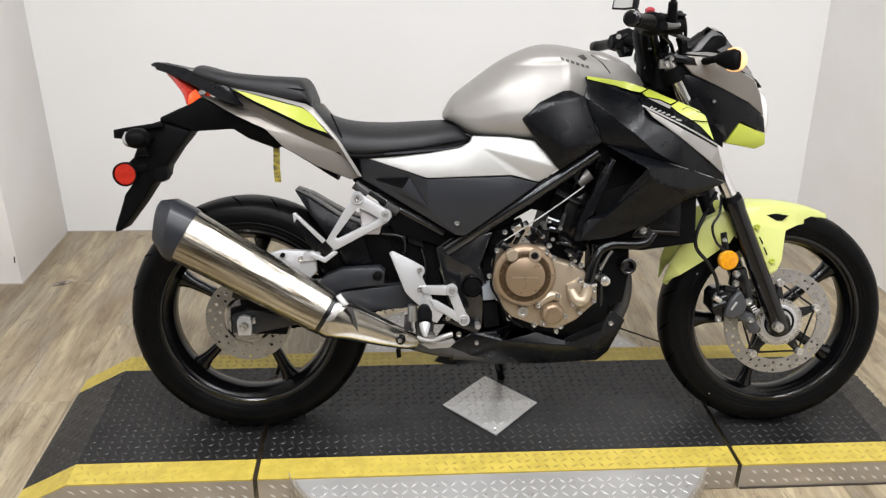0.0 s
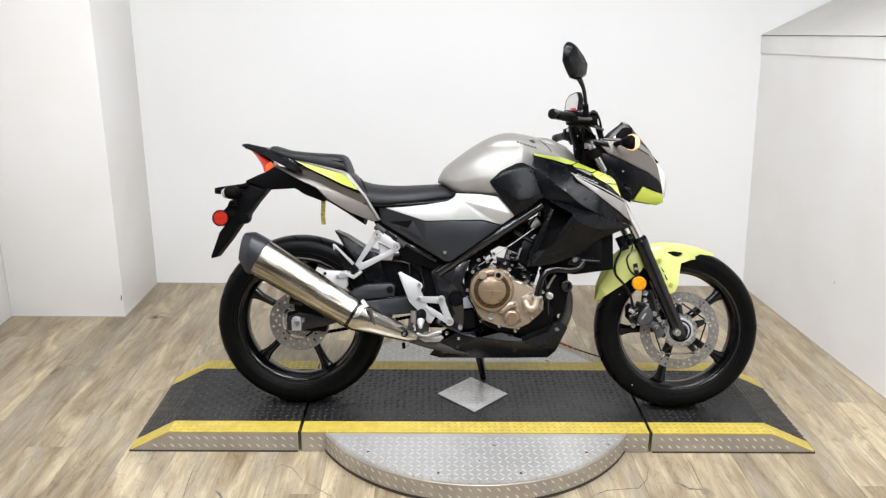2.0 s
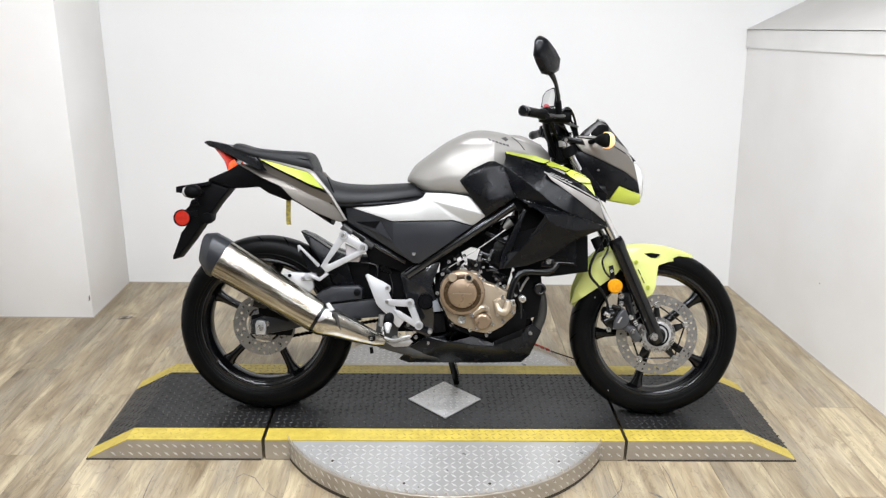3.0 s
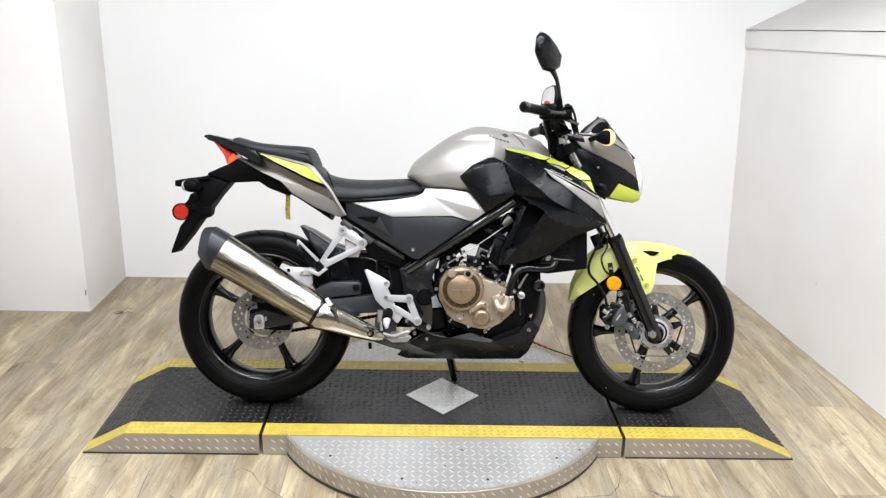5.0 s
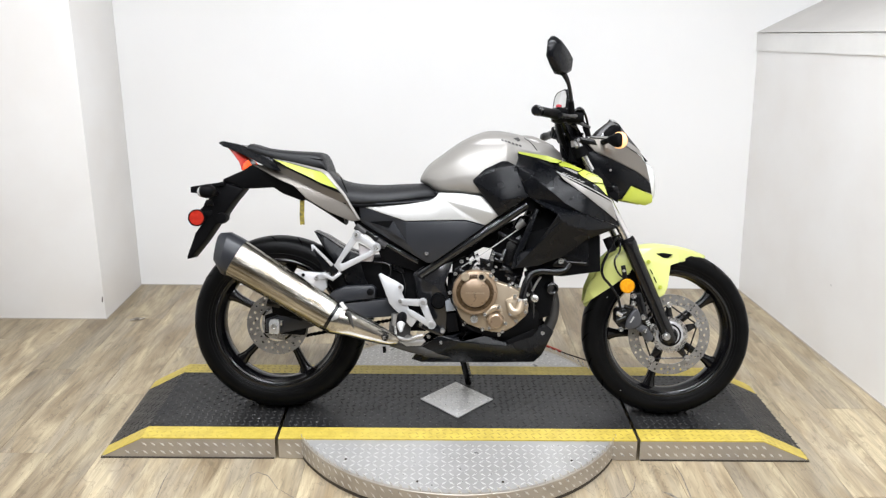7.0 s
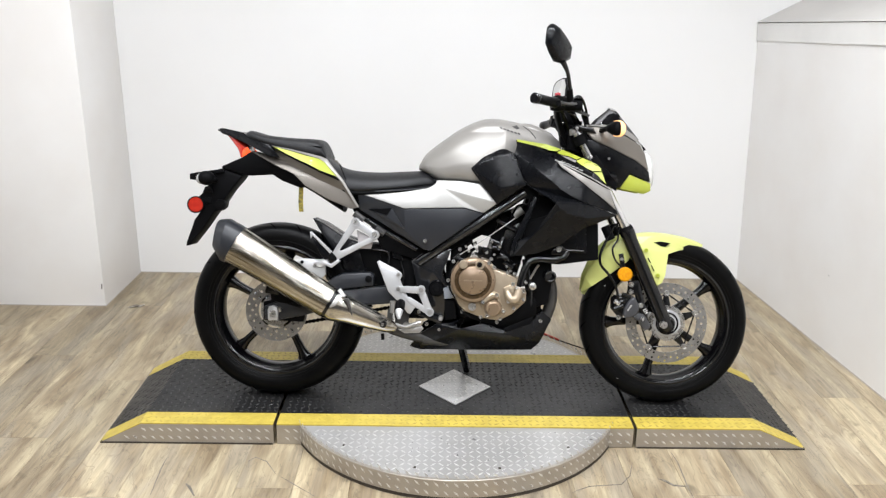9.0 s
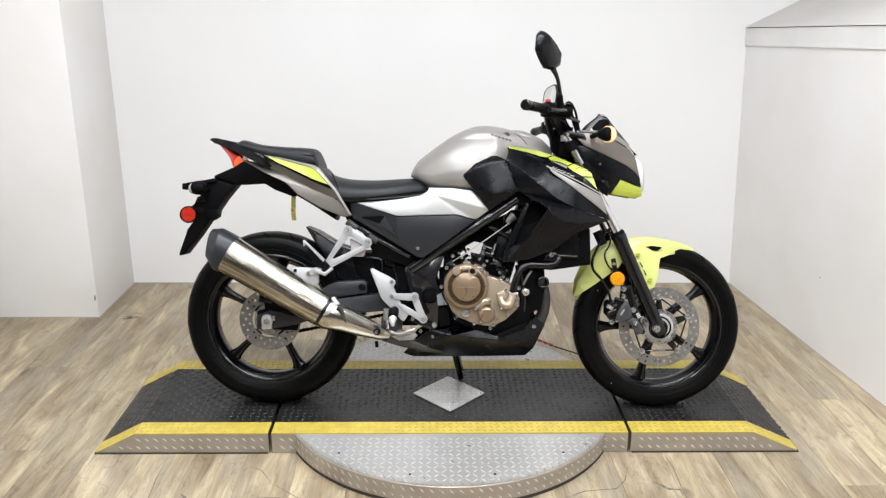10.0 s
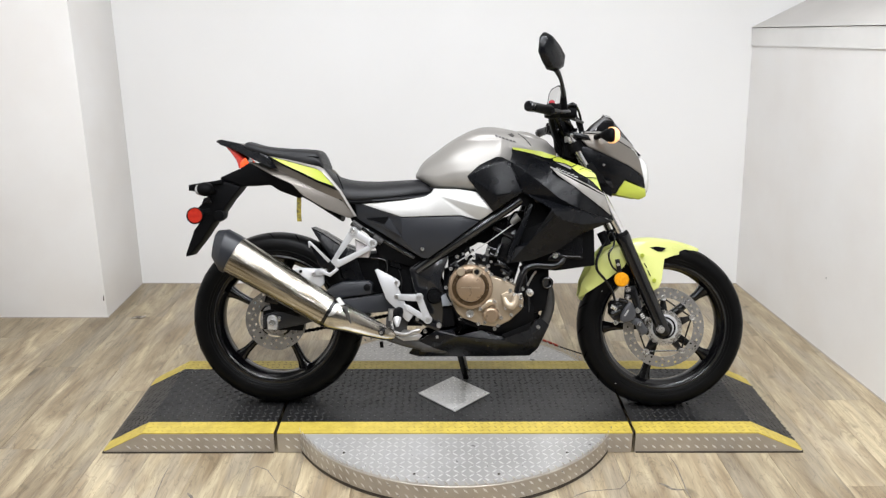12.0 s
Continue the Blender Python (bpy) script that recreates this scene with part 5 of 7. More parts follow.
panel("shroud_pillar", dict(a=(0.211, -0.172, 0.739), b=(0.221, -0.174, 0.734), c=(0.175, -0.160, 0.600), d=(0.159, -0.153, 0.587), e=(0.145, -0.151, 0.531), f=(0.132, -0.140, 0.529), g=(0.147, -0.148, 0.591)), ["abc", "acg", "cdg", "dfg", "def"], 0.02, BLACK_PLASTIC, label="black shroud pillar", bevel=0.002)
plate("shroud_backing", [(0.142, 0.774), (0.193, 0.777), (0.227, 0.761), (0.227, 0.72), (0.157, 0.737)], 0.152, 0.140, DULL_BLACK, bike, "", 0.002)
plate("air_duct", [(0.211, 0.755), (0.305, 0.706), (0.317, 0.686), (0.233, 0.605), (0.171, 0.572), (0.181, 0.650)], 0.12, 0.06, DULL_BLACK, both=True)
radiator = plate("radiator", [(0.178, 0.648), (0.325, 0.693), (0.435, 0.649), (0.440, 0.525), (0.305, 0.505), (0.199, 0.513)], 0.135, -0.135, DULL_BLACK, label="black radiator")
plate("radiator_guard", [(0.289, 0.635), (0.394, 0.638), (0.397, 0.543), (0.340, 0.550), (0.297, 0.550)], 0.145, 0.135, BLACK_PLASTIC, radiator, bevel=0.001)
part("radiator_edge", tube([(0.323, -0.147, 0.557), (0.388, -0.147, 0.554)], 0.004, 8), SATIN, radiator)
plate("radiator_ear", [(0.275, 0.550), (0.291, 0.566), (0.316, 0.570), (0.332, 0.549), (0.321, 0.538), (0.276, 0.540)], 0.150, 0.142, SATIN, radiator, "", 0.003)
bolt((0.301, -0.152, 0.560), 0.010, 0.008)

# ---- frame ----
for side in (1, -1):
    f = (lambda p: p) if side > 0 else flip
    part("frame_tube", tube([f((-0.180, -0.106, 0.500)), f((-0.083, -0.125, 0.569)), f((0.052, -0.140, 0.661)), f((0.182, -0.145, 0.751))], 0.0165, 16, resample=4), FRAME_GREY, bike, "dark grey frame tube")
    part("subframe_tube", tube([f((-0.396, -0.090, 0.666)), f((-0.307, -0.095, 0.609)), f((-0.187, -0.098, 0.544))], 0.0115, 14, resample=4), FRAME_GREY, bike, "dark grey subframe tube")
    part("subframe_lug", tube([f((-0.407, -0.100, 0.666)), f((-0.374, -0.102, 0.642))], 0.013, 10), PIPE_DARK, bike)
    part("subframe_lug", tube([f((-0.331, -0.104, 0.616)), f((-0.301, -0.104, 0.597))], 0.013, 10), PIPE_DARK, bike)
    part("cross_brace", tube([f((0.087, -0.120, 0.653)), f((0.158, -0.115, 0.620))], 0.0075, 10), SATIN, bike)
panel("pivot_plate", dict(a=(-0.208, -0.098, 0.503), b=(-0.169, -0.104, 0.533), c=(-0.113, -0.120, 0.539), d=(-0.066, -0.126, 0.552), e=(-0.095, -0.122, 0.465), f=(-0.077, -0.118, 0.413), g=(-0.088, -0.108, 0.291), h=(-0.164, -0.100, 0.308), i=(-0.179, -0.098, 0.385), j=(-0.130, -0.126, 0.466)),
      ["abj", "bcj", "cdej", "efj", "fgij", "ghi", "ija"], 0.03, FRAME_GREY, label="dark grey frame pivot plate", bevel=0.004)
disc_at((-0.115, -0.128, 0.411), [(0, 0.012), (0.010, 0.012), (0.012, 0.009), (0.021, 0.009), (0.0235, 0.004), (0.0235, -0.01), (0, -0.01)], DULL_BLACK, bike, "pivot_cap", "black pivot cap")
disc_at((-0.115, -0.128, 0.411), [(0.0245, 0.002), (0.0265, 0.004), (0.028, 0.0), (0.028, -0.008), (0.0245, -0.008)], SATIN, bike, "pivot_ring")

# ---- engine ----
engine = part("engine", hull([(-0.057, 0.436, 0.319, 0.10, 3.2), (-0.008, 0.475, 0.272, 0.135, 3.4), (0.083, 0.482, 0.251, 0.145, 3.4),
                              (0.175, 0.436, 0.255, 0.13, 3.2), (0.236, 0.405, 0.295, 0.10, 3.0)], 28, 3), DULL_BLACK, bike, "single-cylinder engine with bronze covers")
plate("crankcase_cover", [(-0.065, 0.472), (-0.041, 0.509), (0.012, 0.526), (0.065, 0.515), (0.089, 0.484), (0.128, 0.472), (0.163, 0.455), (0.178, 0.429), (0.196, 0.406), (0.189, 0.371), (0.146, 0.330),
                          (0.106, 0.309), (0.046, 0.315), (-0.018, 0.339), (-0.049, 0.371), (-0.067, 0.422)], 0.150, 0.09, BRONZE, engine, "bronze painted crankcase cover", 0.006, seg=3)
C = (0.010, -0.165, 0.449)
disc_at(C, [(0.0, 0.012), (0.066, 0.012), (0.072, 0.009), (0.077, 0.002), (0.077, -0.02), (0, -0.02)], BRONZE_MID, engine, "clutch_cover", "round bronze clutch cover", 64)
# a dark reflection in the cover, put in as a darker ring
disc_at(C, [(0.049, 0.0135), (0.0535, 0.0135), (0.063, 0.0125), (0.0655, 0.011), (0.0655, 0.004), (0.049, 0.004)], BRONZE_DARK, engine, "cover_ring", "ring darkened for the reflection in the cover", 64)
disc_at(C, [(0.0, 0.021), (0.044, 0.021), (0.048, 0.0185), (0.050, 0.012), (0.050, 0.0), (0, 0.0)], BRONZE_MID, engine, "cover_centre", "", 64)
for k in range(9):
    part("script_bar", box(C[0] - 0.032 + 0.0072 * k, C[0] - 0.027 + 0.0072 * k, C[1] - 0.0218, C[1] - 0.0205, C[2] - 0.0018, C[2] + 0.0018), BRONZE, engine, "unreadable raised lettering bar")
disc_at((-0.024, -0.178, 0.503), [(0, 0.012), (0.012, 0.012), (0.015, 0.008), (0.015, -0.03), (0, -0.03)], BRONZE, engine, "cover_boss")
disc_at((0.032, -0.176, 0.503), [(0, 0.004), (0.008, 0.004), (0.009, 0.012), (0.015, 0.012), (0.016, -0.03), (0, -0.03)], BRONZE, engine, "oil_filler")
disc_at((0.030, -0.184, 0.504), [(0, 0.006), (0.007, 0.006), (0.009, 0.004), (0.009, -0.01), (0, -0.01)], SATIN, engine, "filler_plug")
F = (0.081, -0.166, 0.353)
disc_at(F, [(0.0, 0.020), (0.020, 0.020), (0.025, 0.016), (0.027, 0.008), (0.030, 0.0), (0.032, -0.02), (0, -0.02)], BRONZE_MID, engine, "oil_filter_cover", "small round bronze filter cover")
plate("filter_flange", [(0.092, 0.400), (0.104, 0.388), (0.113, 0.355), (0.124, 0.340), (0.115, 0.325), (0.101, 0.310), (0.071, 0.313), (0.053, 0.317), (0.050, 0.341), (0.038, 0.364), (0.040, 0.380), (0.068, 0.394)], 0.160, 0.13, BRONZE, engine, "bronze filter flange with lugs", 0.004)
part("filter_bridge", tube([(0.044, -0.162, 0.370), (0.077, -0.164, 0.398), (0.099, -0.162, 0.390)], [0.010, 0.013, 0.010], 10, resample=3), BRONZE, engine)
part("water_pump", tube([(0.128, -0.160, 0.412), (0.138, -0.168, 0.390), (0.154, -0.172, 0.386), (0.163, -0.170, 0.400), (0.169, -0.166, 0.426)], [0.010, 0.014, 0.0155, 0.0145, 0.0135], 16, resample=4), BRONZE, engine, "bronze water pump outlet")
plate("pump_cover", [(0.116, 0.423), (0.142, 0.437), (0.175, 0.432), (0.192, 0.415), (0.194, 0.381), (0.178, 0.370), (0.134, 0.367), (0.120, 0.387)], 0.161, 0.13, BRONZE, engine, "", 0.005)
disc_at((0.009, -0.158, 0.355), [(0, 0.002), (0.007, 0.002), (0.008, 0.006), (0.013, 0.006), (0.014, -0.01), (0, -0.01)], BOLT, engine, "sight_glass", "oil sight glass")
for p in ((-0.058, -0.158, 0.511), (-0.075, -0.150, 0.445), (-0.055, -0.154, 0.390), (-0.025, -0.154, 0.337), (0.039, -0.156, 0.320), (0.061, -0.160, 0.327), (0.095, -0.154, 0.303), (0.106, -0.154, 0.315), (0.116, -0.160, 0.343), (0.045, -0.170, 0.374), (0.092, -0.170, 0.400), (0.132, -0.170, 0.378),
          (0.146, -0.172, 0.439), (0.183, -0.168, 0.386), (0.182, -0.168, 0.413), (0.191, -0.150, 0.443), (0.218, -0.130, 0.427), (0.152, -0.156, 0.352), (0.128, -0.155, 0.476), (0.152, -0.150, 0.472), (0.063, -0.168, 0.509), (0.081, -0.165, 0.494), (0.071, -0.150, 0.521), (0.009, -0.150, 0.535), (0.055, -0.140, 0.543), (-0.037, -0.130, 0.551)):
    bolt(p, 0.0066, 0.008, BOLT, engine)
disc_at((0.217, -0.135, 0.428), [(0, 0.010), (0.006, 0.010), (0.012, 0.008), (0.012, -0.02), (0, -0.02)], BOLT, engine, "engine_mount_bolt")
# finned-free liquid-cooled cylinder and head, leaning forward
part("cylinder", loft([[(p[0] + dx, y, p[2] + dz) for dx, dz, y in ((-0.055, 0.025, -0.075), (0.055, -0.025, -0.075), (0.055, -0.025, 0.075), (-0.055, 0.025, 0.075))] for p in ((0.103, 0.000, 0.459), (0.136, 0.000, 0.573), (0.160, 0.000, 0.648))]), DULL_BLACK, engine, "black cylinder and head", angle=20)
plate("head_cover", [(0.118, 0.617), (0.167, 0.646), (0.193, 0.600), (0.136, 0.519), (0.100, 0.530)], 0.095, -0.09, SATIN, engine, "", 0.006)
part("throttle_body", tube([(0.061, -0.060, 0.527), (0.104, -0.060, 0.561), (0.127, -0.060, 0.595)], [0.022, 0.026, 0.022], 16, resample=3), DULL_BLACK, engine)
disc_at((0.088, -0.090, 0.562), [(0, 0.014), (0.012, 0.014), (0.015, 0.010), (0.015, -0.02), (0, -0.02)], SATIN, engine, "injector_cap")
disc_at((0.072, -0.080, 0.558), [(0, 0.010), (0.008, 0.010), (0.010, 0.006), (0.010, -0.02), (0, -0.02)], DULL_ALU, engine, "sensor")
plate("cable_bracket", [(0.025, 0.565), (0.073, 0.554), (0.071, 0.522), (0.029, 0.525)], 0.138, 0.132, SATIN, engine, "", 0.002)
disc_at((0.034, -0.140, 0.540), [(0.004, 0.002), (0.009, 0.002), (0.009, -0.006), (0.004, -0.006)], DULL_BLACK, engine, "bracket_eye")
part("clutch_cable", tube([(-0.042, -0.138, 0.529), (0.013, -0.136, 0.565), (0.089, -0.134, 0.617), (0.156, -0.132, 0.666)], 0.0016, 8, resample=5), DULL_ALU, engine, "bare clutch cable")
part("cable_adjuster", tube([(-0.039, -0.150, 0.534), (-0.057, -0.148, 0.519)], 0.007, 10), SATIN, engine)
bar("clutch_lever", (-0.047, -0.155, 0.526), (-0.023, -0.160, 0.508), 0.016, 0.01, SATIN, engine)
part("clutch_arm", tube([(-0.022, -0.150, 0.505), (-0.026, -0.180, 0.512)], 0.007, 10), SATIN, engine)
for a, b, r in (((-0.016, -0.100, 0.564), (0.001, -0.120, 0.579), 0.008), ((0.004, -0.120, 0.565), (0.021, -0.120, 0.574), 0.006), ((0.039, -0.150, 0.559), (0.051, -0.150, 0.545), 0.007), ((0.069, -0.120, 0.582), (0.100, -0.120, 0.571), 0.009), ((0.075, -0.120, 0.559), (0.104, -0.120, 0.551), 0.007), ((0.096, -0.130, 0.550), (0.113, -0.120, 0.594), 0.008),
                ((0.115, -0.130, 0.510), (0.147, -0.130, 0.487), 0.007), ((0.101, -0.120, 0.536), (0.139, -0.120, 0.516), 0.006)):
    part("fitting", tube([a, b], r, 10), SATIN, engine)
for p in ((-0.017, -0.130, 0.561), (0.013, -0.130, 0.570), (0.021, -0.145, 0.553), (0.072, -0.135, 0.579), (0.100, -0.135, 0.562), (0.125, -0.140, 0.495), (0.139, -0.140, 0.480), (0.081, -0.140, 0.535), (-0.006, -0.140, 0.546)):
    bolt(p, 0.0048, 0.007, BOLT, engine)
for a, b, r in (((-0.009, -0.120, 0.519), (0.012, -0.100, 0.550), 0.006), ((0.016, -0.120, 0.536), (0.038, -0.130, 0.510), 0.005), ((0.093, -0.130, 0.524), (0.145, -0.120, 0.505), 0.005), ((0.118, -0.110, 0.517), (0.164, -0.100, 0.486), 0.005), ((0.132, -0.120, 0.479), (0.171, -0.100, 0.503), 0.006)):
    part("hose", tube([a, ((a[0] + b[0]) / 2, a[1] - 0.01, (a[2] + b[2]) / 2 + 0.01), b], r, 8, resample=4), SATIN, engine)
part("horn_canister", tube([(0.147, -0.090, 0.671), (0.175, -0.090, 0.694)], [0.017, 0.020], 16), DULL_ALU, engine, "grey metal canister")
part("wire_loom", tube([(0.132, -0.100, 0.639), (0.141, -0.105, 0.669), (0.163, -0.100, 0.704), (0.187, -0.095, 0.706)], 0.004, 8, resample=4), SATIN, engine)
plate("side_module", [(-0.092, 0.413), (-0.069, 0.420), (-0.057, 0.398), (-0.060, 0.379), (-0.088, 0.376)], 0.135, 0.09, CONNECTOR, engine, "grey connector cover", 0.004)
plate("lower_module", [(-0.087, 0.371), (-0.050, 0.370), (-0.043, 0.306), (-0.083, 0.299)], 0.12, 0.05, DULL_BLACK, engine, "", 0.003)
part("starter_bulk", hull([(-0.085, 0.498, 0.296, 0.085, 3), (-0.041, 0.505, 0.296, 0.10, 3)], 16, 2), DULL_BLACK, engine)
# dark plates added to block the view through the frame
plate("airbox", [(-0.367, 0.654), (-0.162, 0.691), (0.073, 0.692), (-0.013, 0.573), (-0.072, 0.543), (-0.176, 0.505), (-0.309, 0.543)], 0.10, -0.10, DULL_BLACK, label="black airbox")
plate("battery_box", [(-0.324, 0.573), (-0.183, 0.528), (-0.197, 0.436), (-0.159, 0.296), (-0.219, 0.296), (-0.257, 0.390), (-0.310, 0.452)], 0.075, -0.09, DULL_BLACK)
plate("reservoir_cover", [(-0.299, 0.575), (-0.251, 0.555), (-0.233, 0.499), (-0.276, 0.514)], 0.088, 0.05, BLACK_PLASTIC, bevel=0.004)
for a, b, c in (((-0.307, -0.090, 0.566), (-0.285, -0.090, 0.530), (-0.291, -0.090, 0.487)), ((-0.244, -0.090, 0.501), (-0.233, -0.092, 0.458), (-0.236, -0.090, 0.413)), ((-0.342, -0.100, 0.541), (-0.290, -0.100, 0.532), (-0.285, -0.100, 0.492))):
    part("hose", tube([a, b, c], 0.0042, 8, resample=5), SATIN, bike, "thin black hose")

# flat black fillers added for the dark area between the frame and the head
plate("intake_boot", [(-0.073, 0.549), (-0.011, 0.567), (0.039, 0.596), (0.071, 0.590), (0.087, 0.558), (0.074, 0.505), (0.131, 0.478), (0.193, 0.582), (0.211, 0.713), (0.102, 0.669), (-0.012, 0.593)], 0.055, -0.06, DULL_BLACK, engine, "", 0.004)
plate("starter_cover", [(-0.069, 0.541), (-0.015, 0.562), (-0.003, 0.527), (-0.047, 0.453), (-0.073, 0.438)], 0.075, -0.06, DULL_BLACK, engine, "", 0.004)
plate("regulator", [(0.202, 0.495), (0.243, 0.486), (0.261, 0.438), (0.256, 0.343), (0.241, 0.294), (0.207, 0.303)], 0.062, -0.05, DULL_BLACK, engine, "", 0.005)

# hoses and exhaust header
part("breather_hose", tube([(-0.062, -0.150, 0.500), (-0.072, -0.155, 0.429), (-0.053, -0.162, 0.388), (-0.027, -0.165, 0.342), (0.006, -0.160, 0.317)], 0.0026, 8, resample=6), DULL_BLACK, bike, "thin black breather hose")
part("radiator_hose", tube([(0.170, -0.162, 0.424), (0.178, -0.158, 0.462), (0.190, -0.154, 0.496), (0.205, -0.151, 0.515), (0.232, -0.149, 0.524), (0.265, -0.147, 0.523), (0.295, -0.145, 0.523), (0.319, -0.142, 0.532), (0.332, -0.138, 0.551)], 0.0125, 16, resample=5), RIM_BLACK, bike, "black radiator hose")
part("hose_clip", tube([(0.167, -0.165, 0.418), (0.170, -0.164, 0.428)], 0.0155, 18), BOLT, bike, "steel hose clip")
part("clip_screw", tube([(0.172, -0.182, 0.426), (0.186, -0.176, 0.428)], 0.0045, 8), BOLT, bike)
part("exhaust_header", tube([(0.201, -0.030, 0.519), (0.262, -0.030, 0.473), (0.293, -0.030, 0.412), (0.288, -0.030, 0.335), (0.242, -0.030, 0.256), (0.143, -0.040, 0.216), (-0.011, -0.060, 0.212), (-0.162, -0.090, 0.228)], 0.021, 18, resample=6), PIPE_DARK, bike, "dark exhaust header pipe")
# added black plate that fills the gap beside the header
plate("header_guard", [(0.198, 0.407), (0.210, 0.503), (0.264, 0.525), (0.285, 0.503), (0.290, 0.444), (0.276, 0.362), (0.215, 0.343)], 0.098, 0.062, DULL_BLACK, bike, "black filler for the dark mass beside the header", 0.006)
part("water_stub", tube([(0.266, -0.080, 0.466), (0.277, -0.115, 0.463)], [0.017, 0.0185], 18, cap=True), SATIN, bike)
disc_at((0.279, -0.118, 0.461), [(0.0, -0.008), (0.0125, -0.008), (0.0135, 0.004), (0.016, 0.006), (0.0205, 0.004), (0.0205, -0.01)], SATIN, bike, "stub_mouth", "black open pipe stub")
# pale tube drawn in place of a silver line highlight
part("coolant_reservoir_edge", tube([(0.210, -0.110, 0.450), (0.227, -0.110, 0.483), (0.239, -0.110, 0.500)], 0.004, 8, resample=4), DULL_ALU, bike)
part("lower_frame_rail", tube([(0.192, -0.100, 0.518), (0.211, -0.100, 0.415), (0.204, -0.100, 0.325), (0.144, -0.100, 0.279)], 0.012, 12, resample=4), SATIN, bike)

# ---- belly pan ----
panel("belly_pan", dict(a=(-0.209, -0.080, 0.197), b=(-0.167, -0.112, 0.251), c=(-0.110, -0.120, 0.287), d=(-0.050, -0.128, 0.291), e=(-0.010, -0.128, 0.314), f=(0.050, -0.138, 0.295), g=(0.116, -0.140, 0.274), h=(0.125, -0.138, 0.280), i=(0.262, -0.066, 0.327), j=(0.295, -0.058, 0.301),
                        k=(0.255, -0.056, 0.215), l=(0.226, -0.052, 0.188), m=(0.093, -0.072, 0.188), n=(-0.042, -0.072, 0.186), o=(-0.173, -0.070, 0.184), p=(-0.037, -0.146, 0.273), q=(0.121, -0.148, 0.262), r=(0.207, -0.092, 0.233)),
      ["abo", "bcpo", "cdp", "depf", "efp", "fgqp", "ghq", "hirq", "ijkr", "rkl", "qrlm", "pqmn", "pno"], 0.010, BLACK_PLASTIC, label="matt black belly pan", bevel=0.002)
part("belly_floor", prism([(-0.176, 0.206), (0.212, 0.219), (0.207, 0.201), (-0.161, 0.190)], "y", -0.07, 0.07, 0.003), BLACK_PLASTIC, bike)
panel("belly_fin", dict(a=(0.120, -0.149, 0.280), b=(0.224, -0.128, 0.321), c=(0.216, -0.130, 0.296), d=(0.135, -0.150, 0.270)), ["abcd"], 0.006, DULL_BLACK, bevel=0.001)
bolt((0.254, -0.072, 0.297), 0.007)
bolt((-0.104, -0.150, 0.271), 0.0055)
bolt((-0.147, -0.125, 0.286), 0.007)

# ---- exhaust silencer ----
silencer = new("silencer")
silencer.parent = bike
tagged(silencer, "brushed stainless silencer with black end cap")
A, B = Vector((-0.806, -0.200, 0.560)), Vector((-0.482, -0.185, 0.364))
axis = (B - A).normalized()
up = Vector((-axis.z, 0, axis.x))
up = up.normalized()
side_dir = axis.cross(up).normalized()


def oval(c, h, w, n=48, sq=2.08, drop=0.0):
    ring = []
    for k in range(n):
        a = 2 * math.pi * k / n
        cc, ss = math.cos(a), math.sin(a)
        ring.append(Vector(c) + up * (h * math.copysign(abs(ss) ** (2 / sq), ss) - drop) + side_dir * w * math.copysign(abs(cc) ** (2 / sq), cc))
    return ring


L = (B - A).length
part("silencer_can", loft([oval(A + axis * L * s, 0.0665 * (1 - 0.16 * s), 0.060 * (1 - 0.12 * s)) for s in (0.0, 0.02, 0.25, 0.5, 0.75, 0.985, 1.0)]), STEEL, silencer, "brushed stainless silencer can with painted reflection streaks", angle=50)
for s, k in ((0.965, 1.012), (0.012, 1.012)):
    part("can_seam", loft([oval(A + axis * (L * s + d), 0.0665 * (1 - 0.16 * s) * k, 0.060 * (1 - 0.12 * s) * k) for d in (-0.004, 0.004)], cap=True), STEEL, silencer)


def cap_ring(d, lean, h, w):
    """A ring of the end cap whose top leans further out than its foot."""
    c = A - axis * d
    return [p - axis * lean * ((p - c).dot(up) / h) for p in oval(c, h, w, 24, 2.35)]


part("end_cap", loft([cap_ring(-0.010, 0, 0.0690, 0.0625), cap_ring(0.006, 0, 0.0695, 0.0630), cap_ring(0.030, 0.020, 0.067, 0.0600), cap_ring(0.062, 0.015, 0.047, 0.040), cap_ring(0.065, 0.014, 0.038, 0.032), cap_ring(0.048, 0.010, 0.032, 0.026)]),
     CHARCOAL, silencer, "charcoal silencer end cap", angle=24)
part("joint_band", loft([oval(B + axis * d, 0.0555, 0.0485) for d in (0.0, 0.012)]), SATIN, silencer)
M = Vector((-0.254, -0.150, 0.272))
part("heat_shield", loft([oval(B + axis * 0.012, 0.053, 0.047), oval(B + axis * 0.03, 0.0545, 0.048), oval(B.lerp(M, 0.35), 0.0455, 0.040, drop=0.003), oval(B.lerp(M, 0.65), 0.0345, 0.031, drop=0.003), oval(B.lerp(M, 0.9), 0.024, 0.024, drop=0.002),
                          oval(M, 0.017, 0.019), oval(M + axis * 0.004, 0.011, 0.012)]), CHROME, silencer, "polished heat shield over the link pipe", angle=50)
# the crease's darkness is a dark panel laid on the shield
panel("shield_fold", dict(a=(-0.424, -0.226, 0.385), b=(-0.409, -0.226, 0.384), c=(-0.402, -0.226, 0.361), d=(-0.395, -0.226, 0.324), e=(-0.406, -0.226, 0.341), f=(-0.411, -0.226, 0.365)), ["abf", "bcf", "cef", "cde"], 0.012, PIPE_DARK, silencer, "dark panel for the shade in the crease", bevel=0.001, both=False)
